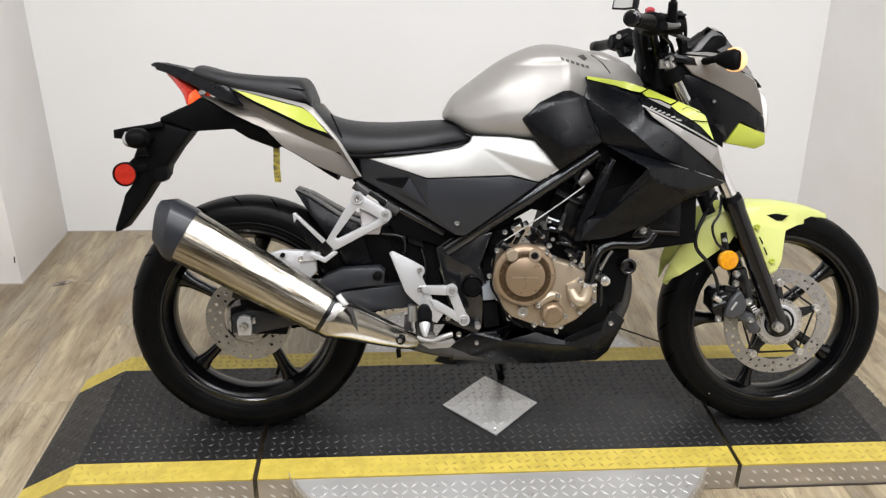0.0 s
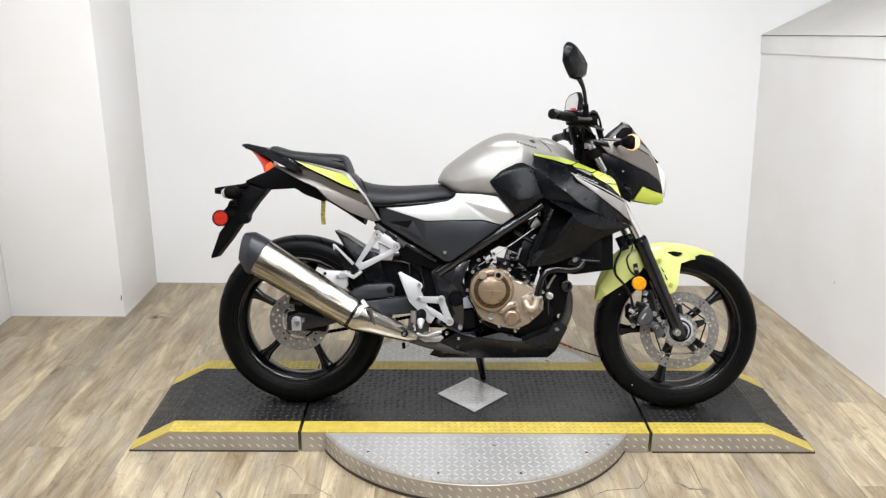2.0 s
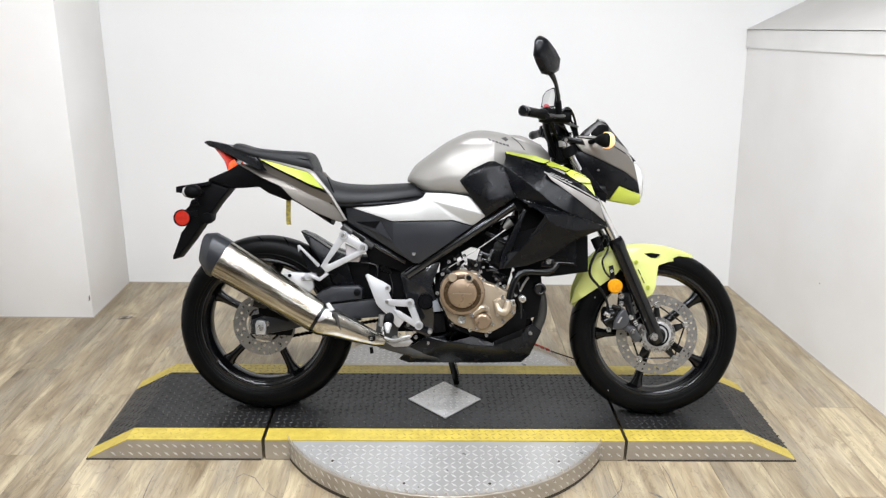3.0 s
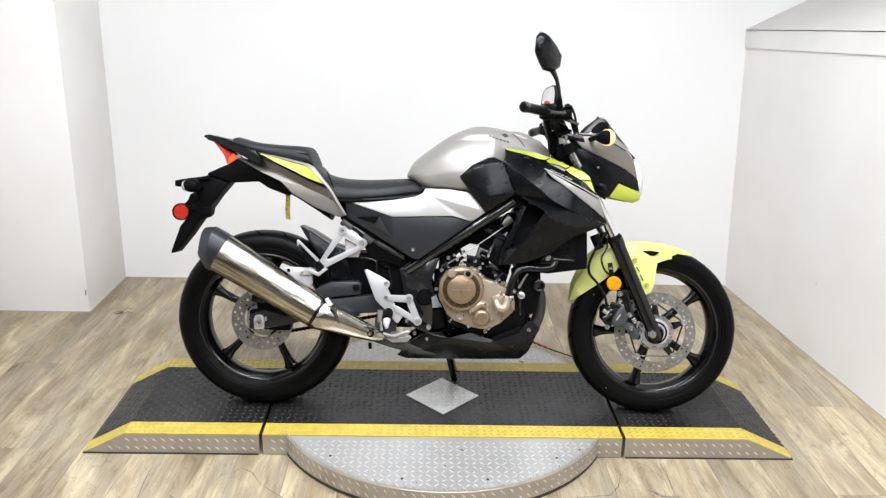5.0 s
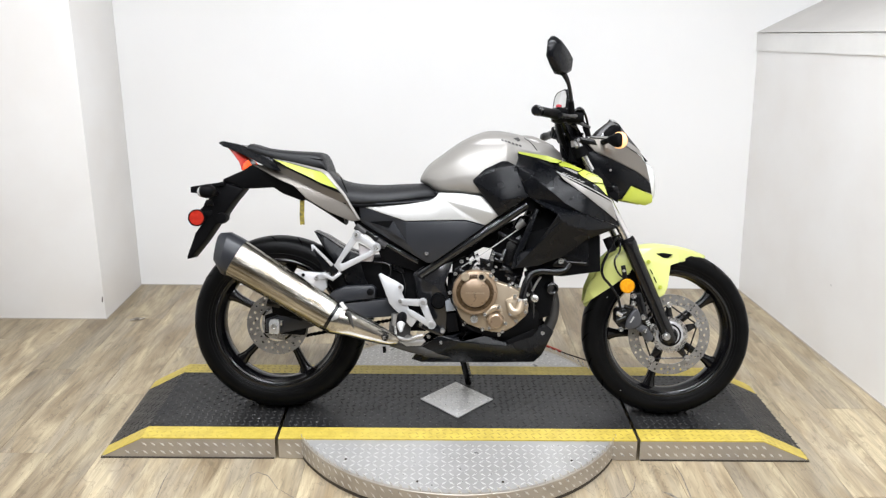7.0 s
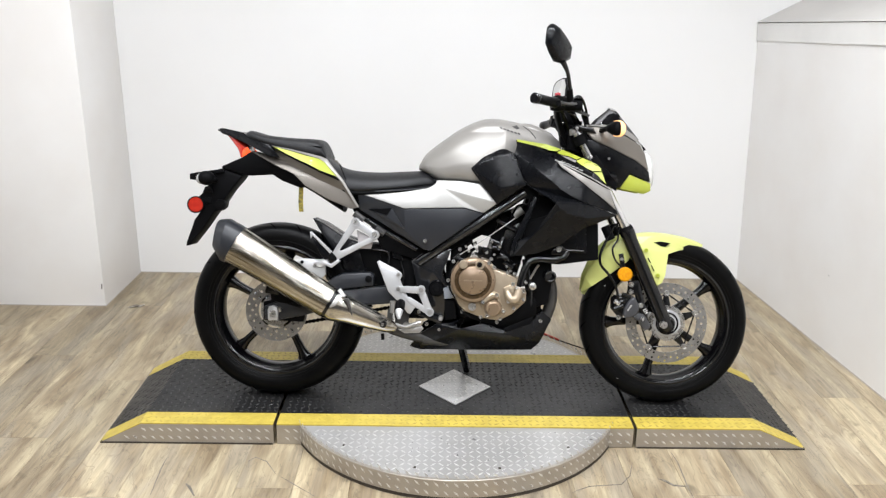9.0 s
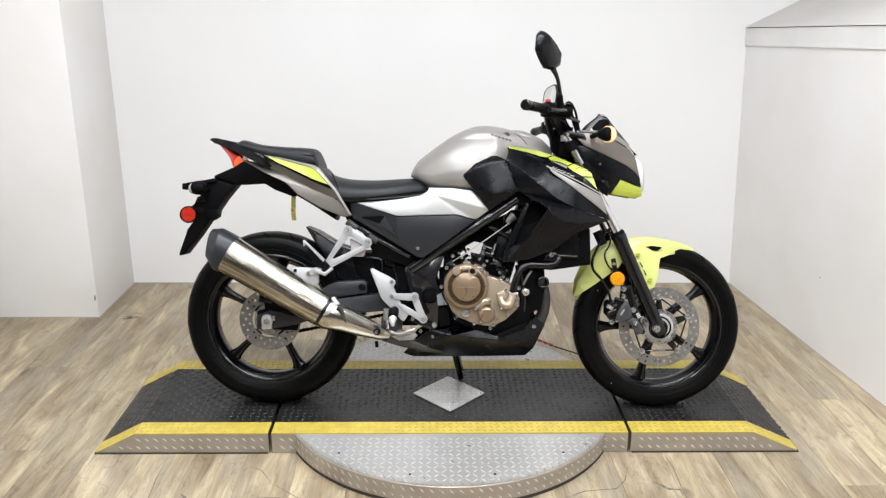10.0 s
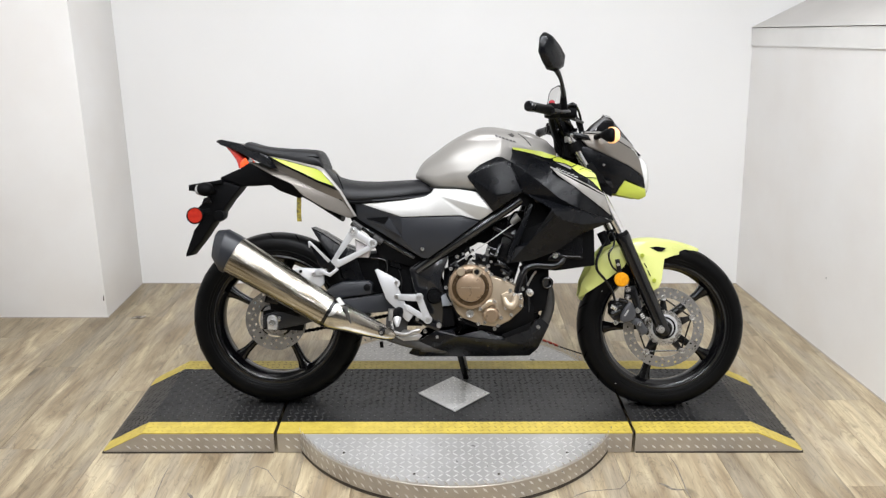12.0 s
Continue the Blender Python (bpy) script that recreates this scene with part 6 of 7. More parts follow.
panel("shield_strap", dict(a=(-0.449, -0.208, 0.408), b=(-0.438, -0.206, 0.415), c=(-0.418, -0.214, 0.391), d=(-0.432, -0.218, 0.386)), ["abcd"], 0.010, DULL_ALU, silencer, "", bevel=0.001, both=False)
panel("shield_strap", dict(a=(-0.431, -0.222, 0.39), b=(-0.451, -0.232, 0.359), c=(-0.468, -0.234, 0.352), d=(-0.472, -0.234, 0.358), e=(-0.456, -0.23, 0.375), f=(-0.444, -0.218, 0.396)), ["abef", "bcde"], 0.010, DULL_ALU, silencer, "", bevel=0.001, both=False)
disc_at((-0.294, -0.186, 0.292), [(0, 0.004), (0.005, 0.004), (0.006, 0.008), (0.009, 0.008), (0.012, 0.003), (0.012, -0.01), (0, -0.01)], SATIN, silencer, "shield_bolt")
disc_at((-0.296, -0.186, 0.292), [(0, 0.009), (0.005, 0.009), (0.006, 0.006), (0.006, 0.0), (0, 0.0)], BOLT, silencer, "shield_screw")
part("mid_pipe", tube([(-0.277, -0.120, 0.267), (-0.207, -0.105, 0.243), (-0.140, -0.085, 0.227)], 0.019, 16, resample=3), PIPE_DARK, silencer)
part("clamp_screw", tube([(-0.301, -0.130, 0.249), (-0.299, -0.130, 0.228)], 0.006, 10), DULL_BLACK, silencer)
part("silencer_hanger", prism([(-0.617, 0.497), (-0.586, 0.507), (-0.523, 0.504), (-0.503, 0.485), (-0.501, 0.453), (-0.518, 0.436), (-0.560, 0.453), (-0.594, 0.476)], "y", -0.135, -0.115, 0.004), CAST, silencer, "cast aluminium silencer hanger")
bolt((-0.537, -0.137, 0.486), 0.0085, 0.007, BOLT, silencer)
bolt((-0.583, -0.137, 0.495), 0.006, 0.005, DULL_BLACK, silencer)
part("hanger_ear", prism([(-0.532, 0.501), (-0.498, 0.510), (-0.488, 0.499), (-0.505, 0.481), (-0.530, 0.479)], "y", -0.145, -0.12, 0.004), CAST, silencer)

# ---- rear suspension, hugger ----
plate("swingarm", [(-0.254, 0.419), (-0.248, 0.356), (-0.308, 0.349), (-0.437, 0.339), (-0.509, 0.324), (-0.588, 0.301), (-0.682, 0.283), (-0.719, 0.289), (-0.719, 0.334), (-0.679, 0.349), (-0.594, 0.360), (-0.451, 0.394)], 0.115, 0.080, CHARCOAL, label="black box-section swingarm", bevel=0.006, both=True)
plate("chain_guard", [(-0.523, 0.401), (-0.477, 0.442), (-0.440, 0.457), (-0.347, 0.462), (-0.333, 0.451), (-0.336, 0.416), (-0.435, 0.401), (-0.478, 0.381)], 0.125, 0.09, CHARCOAL, label="black hugger arm", bevel=0.008)
disc_at((-0.352, -0.127, 0.439), [(0, 0.004), (0.006, 0.004), (0.009, 0.002), (0.012, 0.002), (0.012, -0.01), (0, -0.01)], DULL_BLACK, bike, "hugger_bolt")
panel("rear_hugger", dict(a=(-0.564, -0.045, 0.644), b=(-0.523, -0.062, 0.626), c=(-0.449, -0.075, 0.580), d=(-0.398, -0.080, 0.563), e=(-0.365, -0.085, 0.456), f=(-0.436, -0.088, 0.457), g=(-0.452, -0.088, 0.501), h=(-0.484, -0.085, 0.537), i=(-0.522, -0.075, 0.585)), ["abi", "bchi", "cdegh", "efg"], 0.07, BLACK_PLASTIC, label="black rear hugger", bevel=0.004)
part("shock_spring", tube([(-0.383 + 0.03 * math.cos(a), 0.03 * math.sin(a), 0.513 - 0.006 * a) for a in np.linspace(0, 40, 160)], 0.005, 6), SATIN, bike)
plate("inner_guard", [(-0.465, 0.554), (-0.322, 0.554), (-0.258, 0.451), (-0.258, 0.390), (-0.395, 0.436), (-0.453, 0.466)], 0.07, -0.07, DULL_BLACK, bevel=0.004)
for up_z, pivot in ((0.08, 0.359 + 0.03), (-0.08, 0.320)):
    start, end = Vector((RX, 0.062, RZ + up_z)), Vector((-0.250, 0.062, pivot))
    count = int((end - start).length / 0.0075)
    part("chain", tube([start.lerp(end, k / count) for k in range(count + 1)], [0.0078 if k % 2 else 0.0048 for k in range(count + 1)], 8), DULL_BLACK, bike, "black drive chain")

# ---- footrests ----
hang = new("pillion_footrest")
hang.parent = bike
tagged(hang, "cast aluminium pillion footrest hanger")
ring_plate("hanger_frame", [(-0.411, 0.640), (-0.398, 0.650), (-0.383, 0.643), (-0.327, 0.609), (-0.314, 0.593), (-0.325, 0.578), (-0.448, 0.511), (-0.467, 0.506), (-0.483, 0.519)],
           [(-0.403, 0.607), (-0.397, 0.614), (-0.388, 0.614), (-0.355, 0.595), (-0.348, 0.589), (-0.353, 0.583), (-0.443, 0.539), (-0.450, 0.537), (-0.452, 0.541)], 0.147, 0.134, CAST, hang, "cast aluminium hanger frame", 0.0025)
plate("fluid_reservoir", [(-0.395, 0.607), (-0.371, 0.596), (-0.346, 0.581), (-0.340, 0.566), (-0.347, 0.544), (-0.382, 0.544), (-0.389, 0.551)], 0.128, 0.100, MILKY, hang, "milky brake fluid reservoir", 0.005)
for p in ((-0.398, -0.148, 0.637), (-0.331, -0.148, 0.595)):
    disc_at(p, [(0, 0.001), (0.0095, 0.001), (0.0105, 0.004), (0.0135, 0.004), (0.015, 0.001), (0.0155, -0.012), (0, -0.012)], CAST, hang, "mount_bolt")
    bolt((p[0], p[1] - 0.001, p[2]), 0.0080, 0.005, BOLT, hang)
plate("peg", [(-0.546, 0.586), (-0.479, 0.532), (-0.484, 0.511), (-0.501, 0.505), (-0.520, 0.526)], 0.152, 0.126, BLACK_PLASTIC, hang, "black rubber pillion peg", 0.004)
plate("peg_edge", [(-0.553, 0.601), (-0.547, 0.603), (-0.476, 0.535), (-0.483, 0.528), (-0.543, 0.589), (-0.550, 0.579)], 0.158, 0.146, CAST, hang, "bare aluminium peg edge", 0.0015)
plate("peg_joint", [(-0.517, 0.507), (-0.501, 0.500), (-0.480, 0.491), (-0.456, 0.509), (-0.448, 0.502), (-0.478, 0.478), (-0.516, 0.494)], 0.152, 0.136, CAST, hang, "", 0.002)
plate("peg_clevis", [(-0.500, 0.520), (-0.478, 0.534), (-0.458, 0.512), (-0.480, 0.494)], 0.149, 0.128, SATIN, hang, "black peg hinge", 0.003)
rest = new("rider_footrest")
rest.parent = bike
tagged(rest, "cast aluminium rider footrest bracket with heel guard")
plate("heel_guard", [(-0.322, 0.502), (-0.314, 0.507), (-0.260, 0.480), (-0.237, 0.466), (-0.234, 0.455), (-0.241, 0.442), (-0.229, 0.415), (-0.211, 0.376), (-0.185, 0.351), (-0.204, 0.323), (-0.214, 0.327), (-0.238, 0.359), (-0.270, 0.388), (-0.283, 0.403)], 0.150, 0.141, CAST, rest, "cast aluminium heel guard", 0.002)
plate("bracket_arm", [(-0.247, 0.420), (-0.170, 0.420), (-0.170, 0.395), (-0.238, 0.399)], 0.154, 0.142, CAST, rest, "", 0.002)
plate("bracket_arm", [(-0.179, 0.402), (-0.157, 0.411), (-0.125, 0.333), (-0.147, 0.325)], 0.1545, 0.142, CAST, rest, "", 0.002)
plate("bracket_arm", [(-0.223, 0.385), (-0.206, 0.382), (-0.134, 0.340), (-0.139, 0.318), (-0.186, 0.347), (-0.211, 0.362)], 0.1535, 0.142, CAST, rest, "", 0.002)
for p in ((-0.168, -0.156, 0.409), (-0.137, -0.156, 0.332)):
    disc_at(p, [(0, 0.001), (0.009, 0.001), (0.010, 0.004), (0.013, 0.004), (0.0145, 0.001), (0.015, -0.012), (0, -0.012)], CAST, rest, "mount_boss")
    bolt((p[0], p[1] - 0.001, p[2]), 0.0078, 0.005, DULL_ALU, rest)
for p in ((-0.247, -0.153, 0.461), (-0.247, -0.153, 0.413)):
    bolt(p, 0.0065, 0.005, DULL_ALU, rest)
part("peg", tube([(-0.236, -0.165, 0.363), (-0.235, -0.215, 0.366), (-0.236, -0.245, 0.350)], [0.015, 0.0175, 0.0165], 20), DULL_BLACK, rest, "black rubber footpeg")
part("peg_end", tube([(-0.236, -0.245, 0.349), (-0.236, -0.258, 0.338), (-0.235, -0.262, 0.325)], [0.014, 0.010, 0.005], 14), CAST, rest, "silver peg feeler")
part("brake_pedal", tube([(-0.254, -0.155, 0.287), (-0.220, -0.160, 0.280), (-0.188, -0.160, 0.291), (-0.166, -0.155, 0.296)], 0.0065, 12, resample=4), DULL_ALU, rest, "dull silver brake pedal")
plate("pedal_pad", [(-0.248, 0.270), (-0.200, 0.274), (-0.165, 0.282), (-0.157, 0.273), (-0.172, 0.258), (-0.222, 0.255)], 0.150, 0.138, DULL_ALU, rest, "", 0.003)
plate("pedal_plate", [(-0.285, 0.333), (-0.251, 0.350), (-0.208, 0.332), (-0.213, 0.278), (-0.258, 0.267), (-0.288, 0.288)], 0.118, 0.108, PIPE_DARK, rest, "", 0.003)
part("master_cylinder", tube([(-0.265, -0.130, 0.365), (-0.265, -0.130, 0.324)], 0.012, 14), DULL_ALU, rest, "rear brake master cylinder")
part("pushrod", tube([(-0.265, -0.130, 0.324), (-0.261, -0.135, 0.290)], 0.005, 10), BOLT, rest)
disc_at((-0.219, -0.130, 0.276), [(0, 0.006), (0.012, 0.006), (0.014, 0), (0.014, -0.02), (0, -0.02)], DULL_ALU, rest, "pedal_pivot")
bar("lower_bracket", (-0.186, -0.115, 0.331), (-0.095, -0.115, 0.294), 0.022, 0.012, FRAME_GREY, rest, "", 0.003)
bolt((-0.175, -0.125, 0.329), 0.007, 0.006, BOLT, rest)
disc_at((-0.099, -0.122, 0.306), [(0, 0.006), (0.007, 0.006), (0.009, 0), (0.009, -0.02), (0, -0.02)], DULL_ALU, rest, "lug")
# ---- side stand, on the far side ----
foot = (0.022, 0.235, -0.035)
pivot = (-0.034, 0.11, 0.192)
knee = (pivot[0] * 0.35 + foot[0] * 0.65 - 0.004, 0.19, 0.055)
stand = part("side_stand", tube([pivot, knee, foot], [0.012, 0.011, 0.010], 12, resample=5), SATIN, bike, "black side stand leg")
part("stand_foot", box(foot[0] - 0.016, foot[0] + 0.030, foot[1] - 0.018, foot[1] + 0.028, foot[2] - 0.004, foot[2] + 0.010, 0.003), SATIN, stand)
part("stand_spring", tube([(pivot[0] + 0.018, 0.12, pivot[2]), (knee[0] + 0.010, 0.18, 0.075)], 0.0042, 8), BOLT, stand)

# ---- fork, front mudguard, brake ----
fork = new("front_fork")
fork.parent = bike
tagged(fork, "black telescopic fork with polished tubes")
for side in (1, -1):
    f = (lambda p: p) if side > 0 else flip
    top, mid, low = Vector(f((0.351, -0.098, 0.973))), Vector(f((0.540, -0.098, 0.626))), Vector(f((0.692, -0.094, 0.296)))
    d = (low - mid).normalized()
    part("slider", tube([mid - d * 0.004, mid + d * 0.006, mid + d * 0.03, low - d * 0.05, low + d * 0.005, low + d * 0.02], [0.024, 0.0265, 0.0245, 0.0235, 0.026, 0.018], 24), SATIN, fork, "black fork slider")
    part("dust_seal", tube([mid - d * 0.014, mid - d * 0.002], [0.0225, 0.0255], 24), DULL_BLACK, fork)
    part("fork_tube", tube([top, mid], 0.0175, 24), FORK_CHROME, fork, "polished fork tube")
    part("axle_clamp", lathe([(0, -0.016), (0.026, -0.016), (0.029, -0.012), (0.029, 0.012), (0.026, 0.016), (0, 0.016)], 24, m=Matrix.Translation((low.x, low.y + 0.004 * side, low.z))), SATIN, fork)
    part("tube_clamp", tube([top + d * 0.025, top + d * 0.06], 0.028, 20), DULL_BLACK, fork)
part("axle_bolt", lathe([(0, -0.020), (0.008, -0.020), (0.009, -0.018), (0.012, -0.018), (0.013, -0.014), (0.013, 0.0), (0, 0.0)], 18, m=Matrix.Translation((0.676, -0.116, 0.302))), BOLT, fork)
part("upper_clamp", prism([(0.351, 0.986), (0.410, 0.975), (0.420, 0.956), (0.360, 0.964)], "y", -0.125, 0.125, 0.006), SATIN, fork, "black upper fork clamp")
part("lower_clamp", prism([(0.438, 0.825), (0.494, 0.818), (0.503, 0.789), (0.446, 0.793)], "y", -0.125, 0.125, 0.006), SATIN, fork)
part("steering_head", tube([(0.360, 0.000, 0.966), (0.460, 0.000, 0.782)], 0.032, 20), DULL_BLACK, fork)

guard_pts = dict(a=(0.400, -0.022, 0.394), b=(0.410, -0.045, 0.452), c=(0.449, -0.062, 0.537), d=(0.496, -0.070, 0.580), e=(0.557, -0.072, 0.602), f=(0.635, -0.068, 0.608), g=(0.709, -0.060, 0.606), h=(0.782, -0.040, 0.590), i=(0.832, -0.018, 0.570), j=(0.808, -0.034, 0.562), k=(0.735, -0.060, 0.556),
                 l=(0.694, -0.080, 0.545), m=(0.682, -0.098, 0.470), n=(0.671, -0.100, 0.444), o=(0.653, -0.100, 0.433), p=(0.620, -0.096, 0.487), q=(0.581, -0.088, 0.571), r=(0.551, -0.080, 0.514), s=(0.494, -0.074, 0.468), t=(0.433, -0.062, 0.423))
panel("front_mudguard", guard_pts, ["abt", "bcst", "cdrs", "deqr", "efq", "fklq", "fgk", "ghjk", "hij", "lmpq", "mnop"], 0.008, LIME_PALE, label="fluorescent lime front mudguard", bevel=0.004)
arc = []
for k in range(21):
    deg = 163 - 99 * k / 20
    a = radians(deg)
    q = 0.290 + 0.022 * math.exp(-((deg - 113) / 20) ** 2)
    arc.append((FX + q * math.cos(a), FZ + q * math.sin(a), 0.058 - 0.009 * max(0, 4 - k) - 0.010 * max(0, k - 16)))
rings = []
for x, z, hw in arc:
    n = Vector((x - FX, 0, z - FZ)).normalized()
    ring = [(x + n.x * h, y, z + n.z * h) for y, h in ((-hw, -0.006), (-hw * 0.8, 0.006), (-hw * 0.4, 0.014), (0, 0.018), (hw * 0.4, 0.014), (hw * 0.8, 0.006), (hw, -0.006), (hw * 0.78, 0.001), (0, 0.0135), (-hw * 0.78, 0.001))]
    rings.append(ring)
part("mudguard_crown", loft(rings), LIME_PALE, bike, "fluorescent lime mudguard crown", angle=60)
panel("mudguard_vent", dict(a=(0.642, -0.075, 0.585), b=(0.668, -0.075, 0.588), c=(0.701, -0.072, 0.583), d=(0.684, -0.074, 0.570), e=(0.668, -0.076, 0.571)), ["abe", "bcde"], 0.012, DULL_BLACK, bevel=0.0)
for p in ((0.612, -0.094, 0.558), (0.654, -0.102, 0.471)):
    bolt(p, 0.0075, 0.004, LIME)
for a, b in (((0.618, -0.098, 0.532), (0.628, -0.099, 0.515)), ((0.631, -0.100, 0.506), (0.641, -0.101, 0.486))):
    bar("guard_script", a, b, 0.0032, 0.002, SATIN, bike, "unreadable small lettering", 0.0)
caliper = part("front_caliper", prism([(0.535, 0.331), (0.537, 0.353), (0.548, 0.373), (0.561, 0.391), (0.572, 0.397), (0.582, 0.382), (0.591, 0.361), (0.586, 0.337), (0.566, 0.325), (0.546, 0.322)], "y", -0.126, -0.050, 0.006, seg=3), CALIPER, bike, "dark grey front brake caliper")
part("piston_housing", prism([(0.503, 0.381), (0.513, 0.394), (0.540, 0.399), (0.561, 0.390), (0.548, 0.366), (0.541, 0.344), (0.537, 0.323), (0.519, 0.326), (0.503, 0.345)], "y", -0.114, -0.045, 0.006, seg=3), SATIN, caliper, "black piston housing")
part("slide_arm", prism([(0.569, 0.324), (0.588, 0.341), (0.609, 0.334), (0.623, 0.313), (0.633, 0.298), (0.629, 0.283), (0.614, 0.280), (0.601, 0.292), (0.594, 0.310)], "y", -0.120, -0.092, 0.004), CALIPER, caliper, "grey caliper slide arm")
for a, b, r in (((0.505, -0.116, 0.352), (0.536, -0.118, 0.366), 0.009), ((0.508, -0.116, 0.369), (0.538, -0.118, 0.382), 0.008), ((0.531, -0.112, 0.403), (0.561, -0.112, 0.395), 0.008), ((0.605, -0.104, 0.302), (0.638, -0.094, 0.283), 0.009)):
    part("caliper_lug", tube([a, b], r, 12), SATIN, caliper)
part("banjo_bolt", tube([(0.503, -0.121, 0.381), (0.521, -0.121, 0.371)], 0.0075, 12), BOLT, caliper, "zinc banjo bolt")
for a, b in (((0.606, -0.112, 0.349), (0.617, -0.112, 0.355)), ((0.609, -0.112, 0.343), (0.621, -0.112, 0.349)), ((0.613, -0.112, 0.337), (0.624, -0.112, 0.343))):
    part("pad_pin", tube([a, b], 0.0018, 8), DULL_ALU, caliper)
bar("caliper_script", (0.549, -0.127, 0.348), (0.562, -0.127, 0.369), 0.005, 0.002, SILVER_OR_LIT_GREY, caliper, "unreadable small lettering", 0.0)
part("caliper_bracket", prism([(0.556, 0.448), (0.590, 0.452), (0.612, 0.380), (0.632, 0.300), (0.617, 0.290), (0.598, 0.340), (0.580, 0.400), (0.552, 0.405)], "y", -0.104, -0.080, 0.004), SATIN, caliper)
for p, r in (((0.562, -0.108, 0.438), 0.0095), ((0.562, -0.108, 0.413), 0.0085), ((0.596, -0.116, 0.367), 0.0095), ((0.520, -0.116, 0.322), 0.0080), ((0.603, -0.122, 0.320), 0.0075)):
    bolt(p, r, 0.008, BOLT, caliper)
part("sensor_lead", tube([(0.620, -0.085, 0.272), (0.628, -0.090, 0.320), (0.638, -0.092, 0.339)], 0.005, 8, resample=3), DULL_ALU, caliper)
disc_at((0.540, -0.105, 0.473), [(0.0, 0.008), (0.022, 0.006), (0.0255, 0.002), (0.0255, -0.008), (0, -0.008)], AMBER_LENS, bike, "side_reflector", "round amber side reflector")
bar("reflector_stay", (0.524, -0.098, 0.544), (0.535, -0.098, 0.490), 0.016, 0.006, SATIN, bike, "", 0.001)
bolt((0.527, -0.102, 0.525), 0.006, 0.005)
part("brake_hose", tube([(0.503, -0.085, 0.646), (0.469, -0.100, 0.583), (0.451, -0.108, 0.541), (0.454, -0.110, 0.505), (0.484, -0.110, 0.470), (0.508, -0.112, 0.430), (0.518, -0.114, 0.388)], 0.0048, 10, resample=5), SATIN, bike, "black brake hose")
part("sensor_wire", tube([(0.515, -0.085, 0.639), (0.512, -0.095, 0.595), (0.494, -0.100, 0.560), (0.506, -0.102, 0.520), (0.528, -0.102, 0.500)], 0.0034, 8, resample=5), SATIN, bike)
part("hose_grommet", tube([(0.468, -0.080, 0.638), (0.490, -0.085, 0.591)], 0.016, 12), DULL_BLACK, bike)

# ---- headlight cowl ----
panel("cowl_side", dict(a=(0.377, -0.110, 0.982), b=(0.449, -0.112, 0.977), c=(0.518, -0.100, 0.955), d=(0.579, -0.078, 0.923), e=(0.601, -0.068, 0.892), f=(0.615, -0.068, 0.835), g=(0.562, -0.095, 0.869), h=(0.473, -0.118, 0.909), i=(0.410, -0.120, 0.936), j=(0.390, -0.116, 0.957)),
      ["abij", "bchi", "cdgh", "defg"], 0.010, DARK_TITANIUM, label="dark titanium-grey headlight cowl", bevel=0.003)
# paler than the cowl side: the ceiling's reflection is put into the colour
panel("cowl_top", dict(a=(0.379, -0.109, 0.985), b=(0.450, -0.111, 0.980), c=(0.518, -0.099, 0.958), d=(0.579, -0.077, 0.926), e=(0.600, -0.066, 0.906), f=(0.569, -0.062, 0.950), g=(0.523, -0.070, 0.982), h=(0.453, -0.080, 0.990), i=(0.400, -0.080, 0.989)),
      ["abhi", "bcgh", "cdfg", "def"], 0.008, GREY, label="cowl top edge, lighter grey for its ceiling reflection", bevel=0.002)
panel("cowl_lower", dict(a=(0.407, -0.119, 0.934), b=(0.474, -0.117, 0.907), c=(0.564, -0.094, 0.866), d=(0.616, -0.067, 0.832), e=(0.623, -0.066, 0.793), f=(0.546, -0.092, 0.822), g=(0.511, -0.092, 0.772), h=(0.489, -0.095, 0.774), i=(0.423, -0.112, 0.847), j=(0.380, -0.118, 0.935)),
      ["abij", "bcfgi", "cdef", "ghi"], 0.010, BLACK_PLASTIC, label="black headlight cowl side", bevel=0.003)
panel("cowl_chin", dict(a=(0.545, -0.093, 0.819), b=(0.624, -0.067, 0.790), c=(0.627, -0.062, 0.764), d=(0.603, -0.060, 0.752), e=(0.513, -0.090, 0.769)), ["abe", "bcde"], 0.012, LIME, label="lime headlight chin", bevel=0.003)
part("headlight_shell", hull([(0.437, 0.960, 0.818, 0.06, 2.6), (0.519, 0.968, 0.775, 0.085, 2.8), (0.580, 0.933, 0.762, 0.07, 2.8),
                              (0.611, 0.890, 0.768, 0.05, 2.6)], 24, 3), DULL_BLACK, bike, "black headlight shell")
part("headlight_lens", hull([(0.605, 0.909, 0.768, 0.060, 2.5), (0.630, 0.889, 0.768, 0.054, 2.4), (0.641, 0.858, 0.777, 0.034, 2.2)], 24, 4), CLEAR, bike, "clear headlight lens")
panel("cowl_notch", dict(a=(0.584, -0.074, 0.926), b=(0.606, -0.062, 0.906), c=(0.596, -0.067, 0.904)), ["abc"], 0.006, DULL_BLACK, label="", bevel=0.0)
bolt((0.466, -0.122, 0.872), 0.004, 0.004, DULL_ALU)
screen = panel("screen", dict(a=(0.418, -0.072, 0.988), b=(0.444, -0.062, 1.018), c=(0.477, -0.050, 1.045), d=(0.507, -0.052, 1.028), e=(0.580, -0.060, 0.940), f=(0.439, -0.076, 0.993), g=(0.458, -0.068, 1.014), h=(0.469, -0.062, 1.022), i=(0.497, -0.064, 1.006), j=(0.481, -0.072, 0.996)),
               ["abgf", "bchg", "cdih", "deji"], 0.008, SCREEN_EDGE, label="smoked fly screen", bevel=0.002)[0]
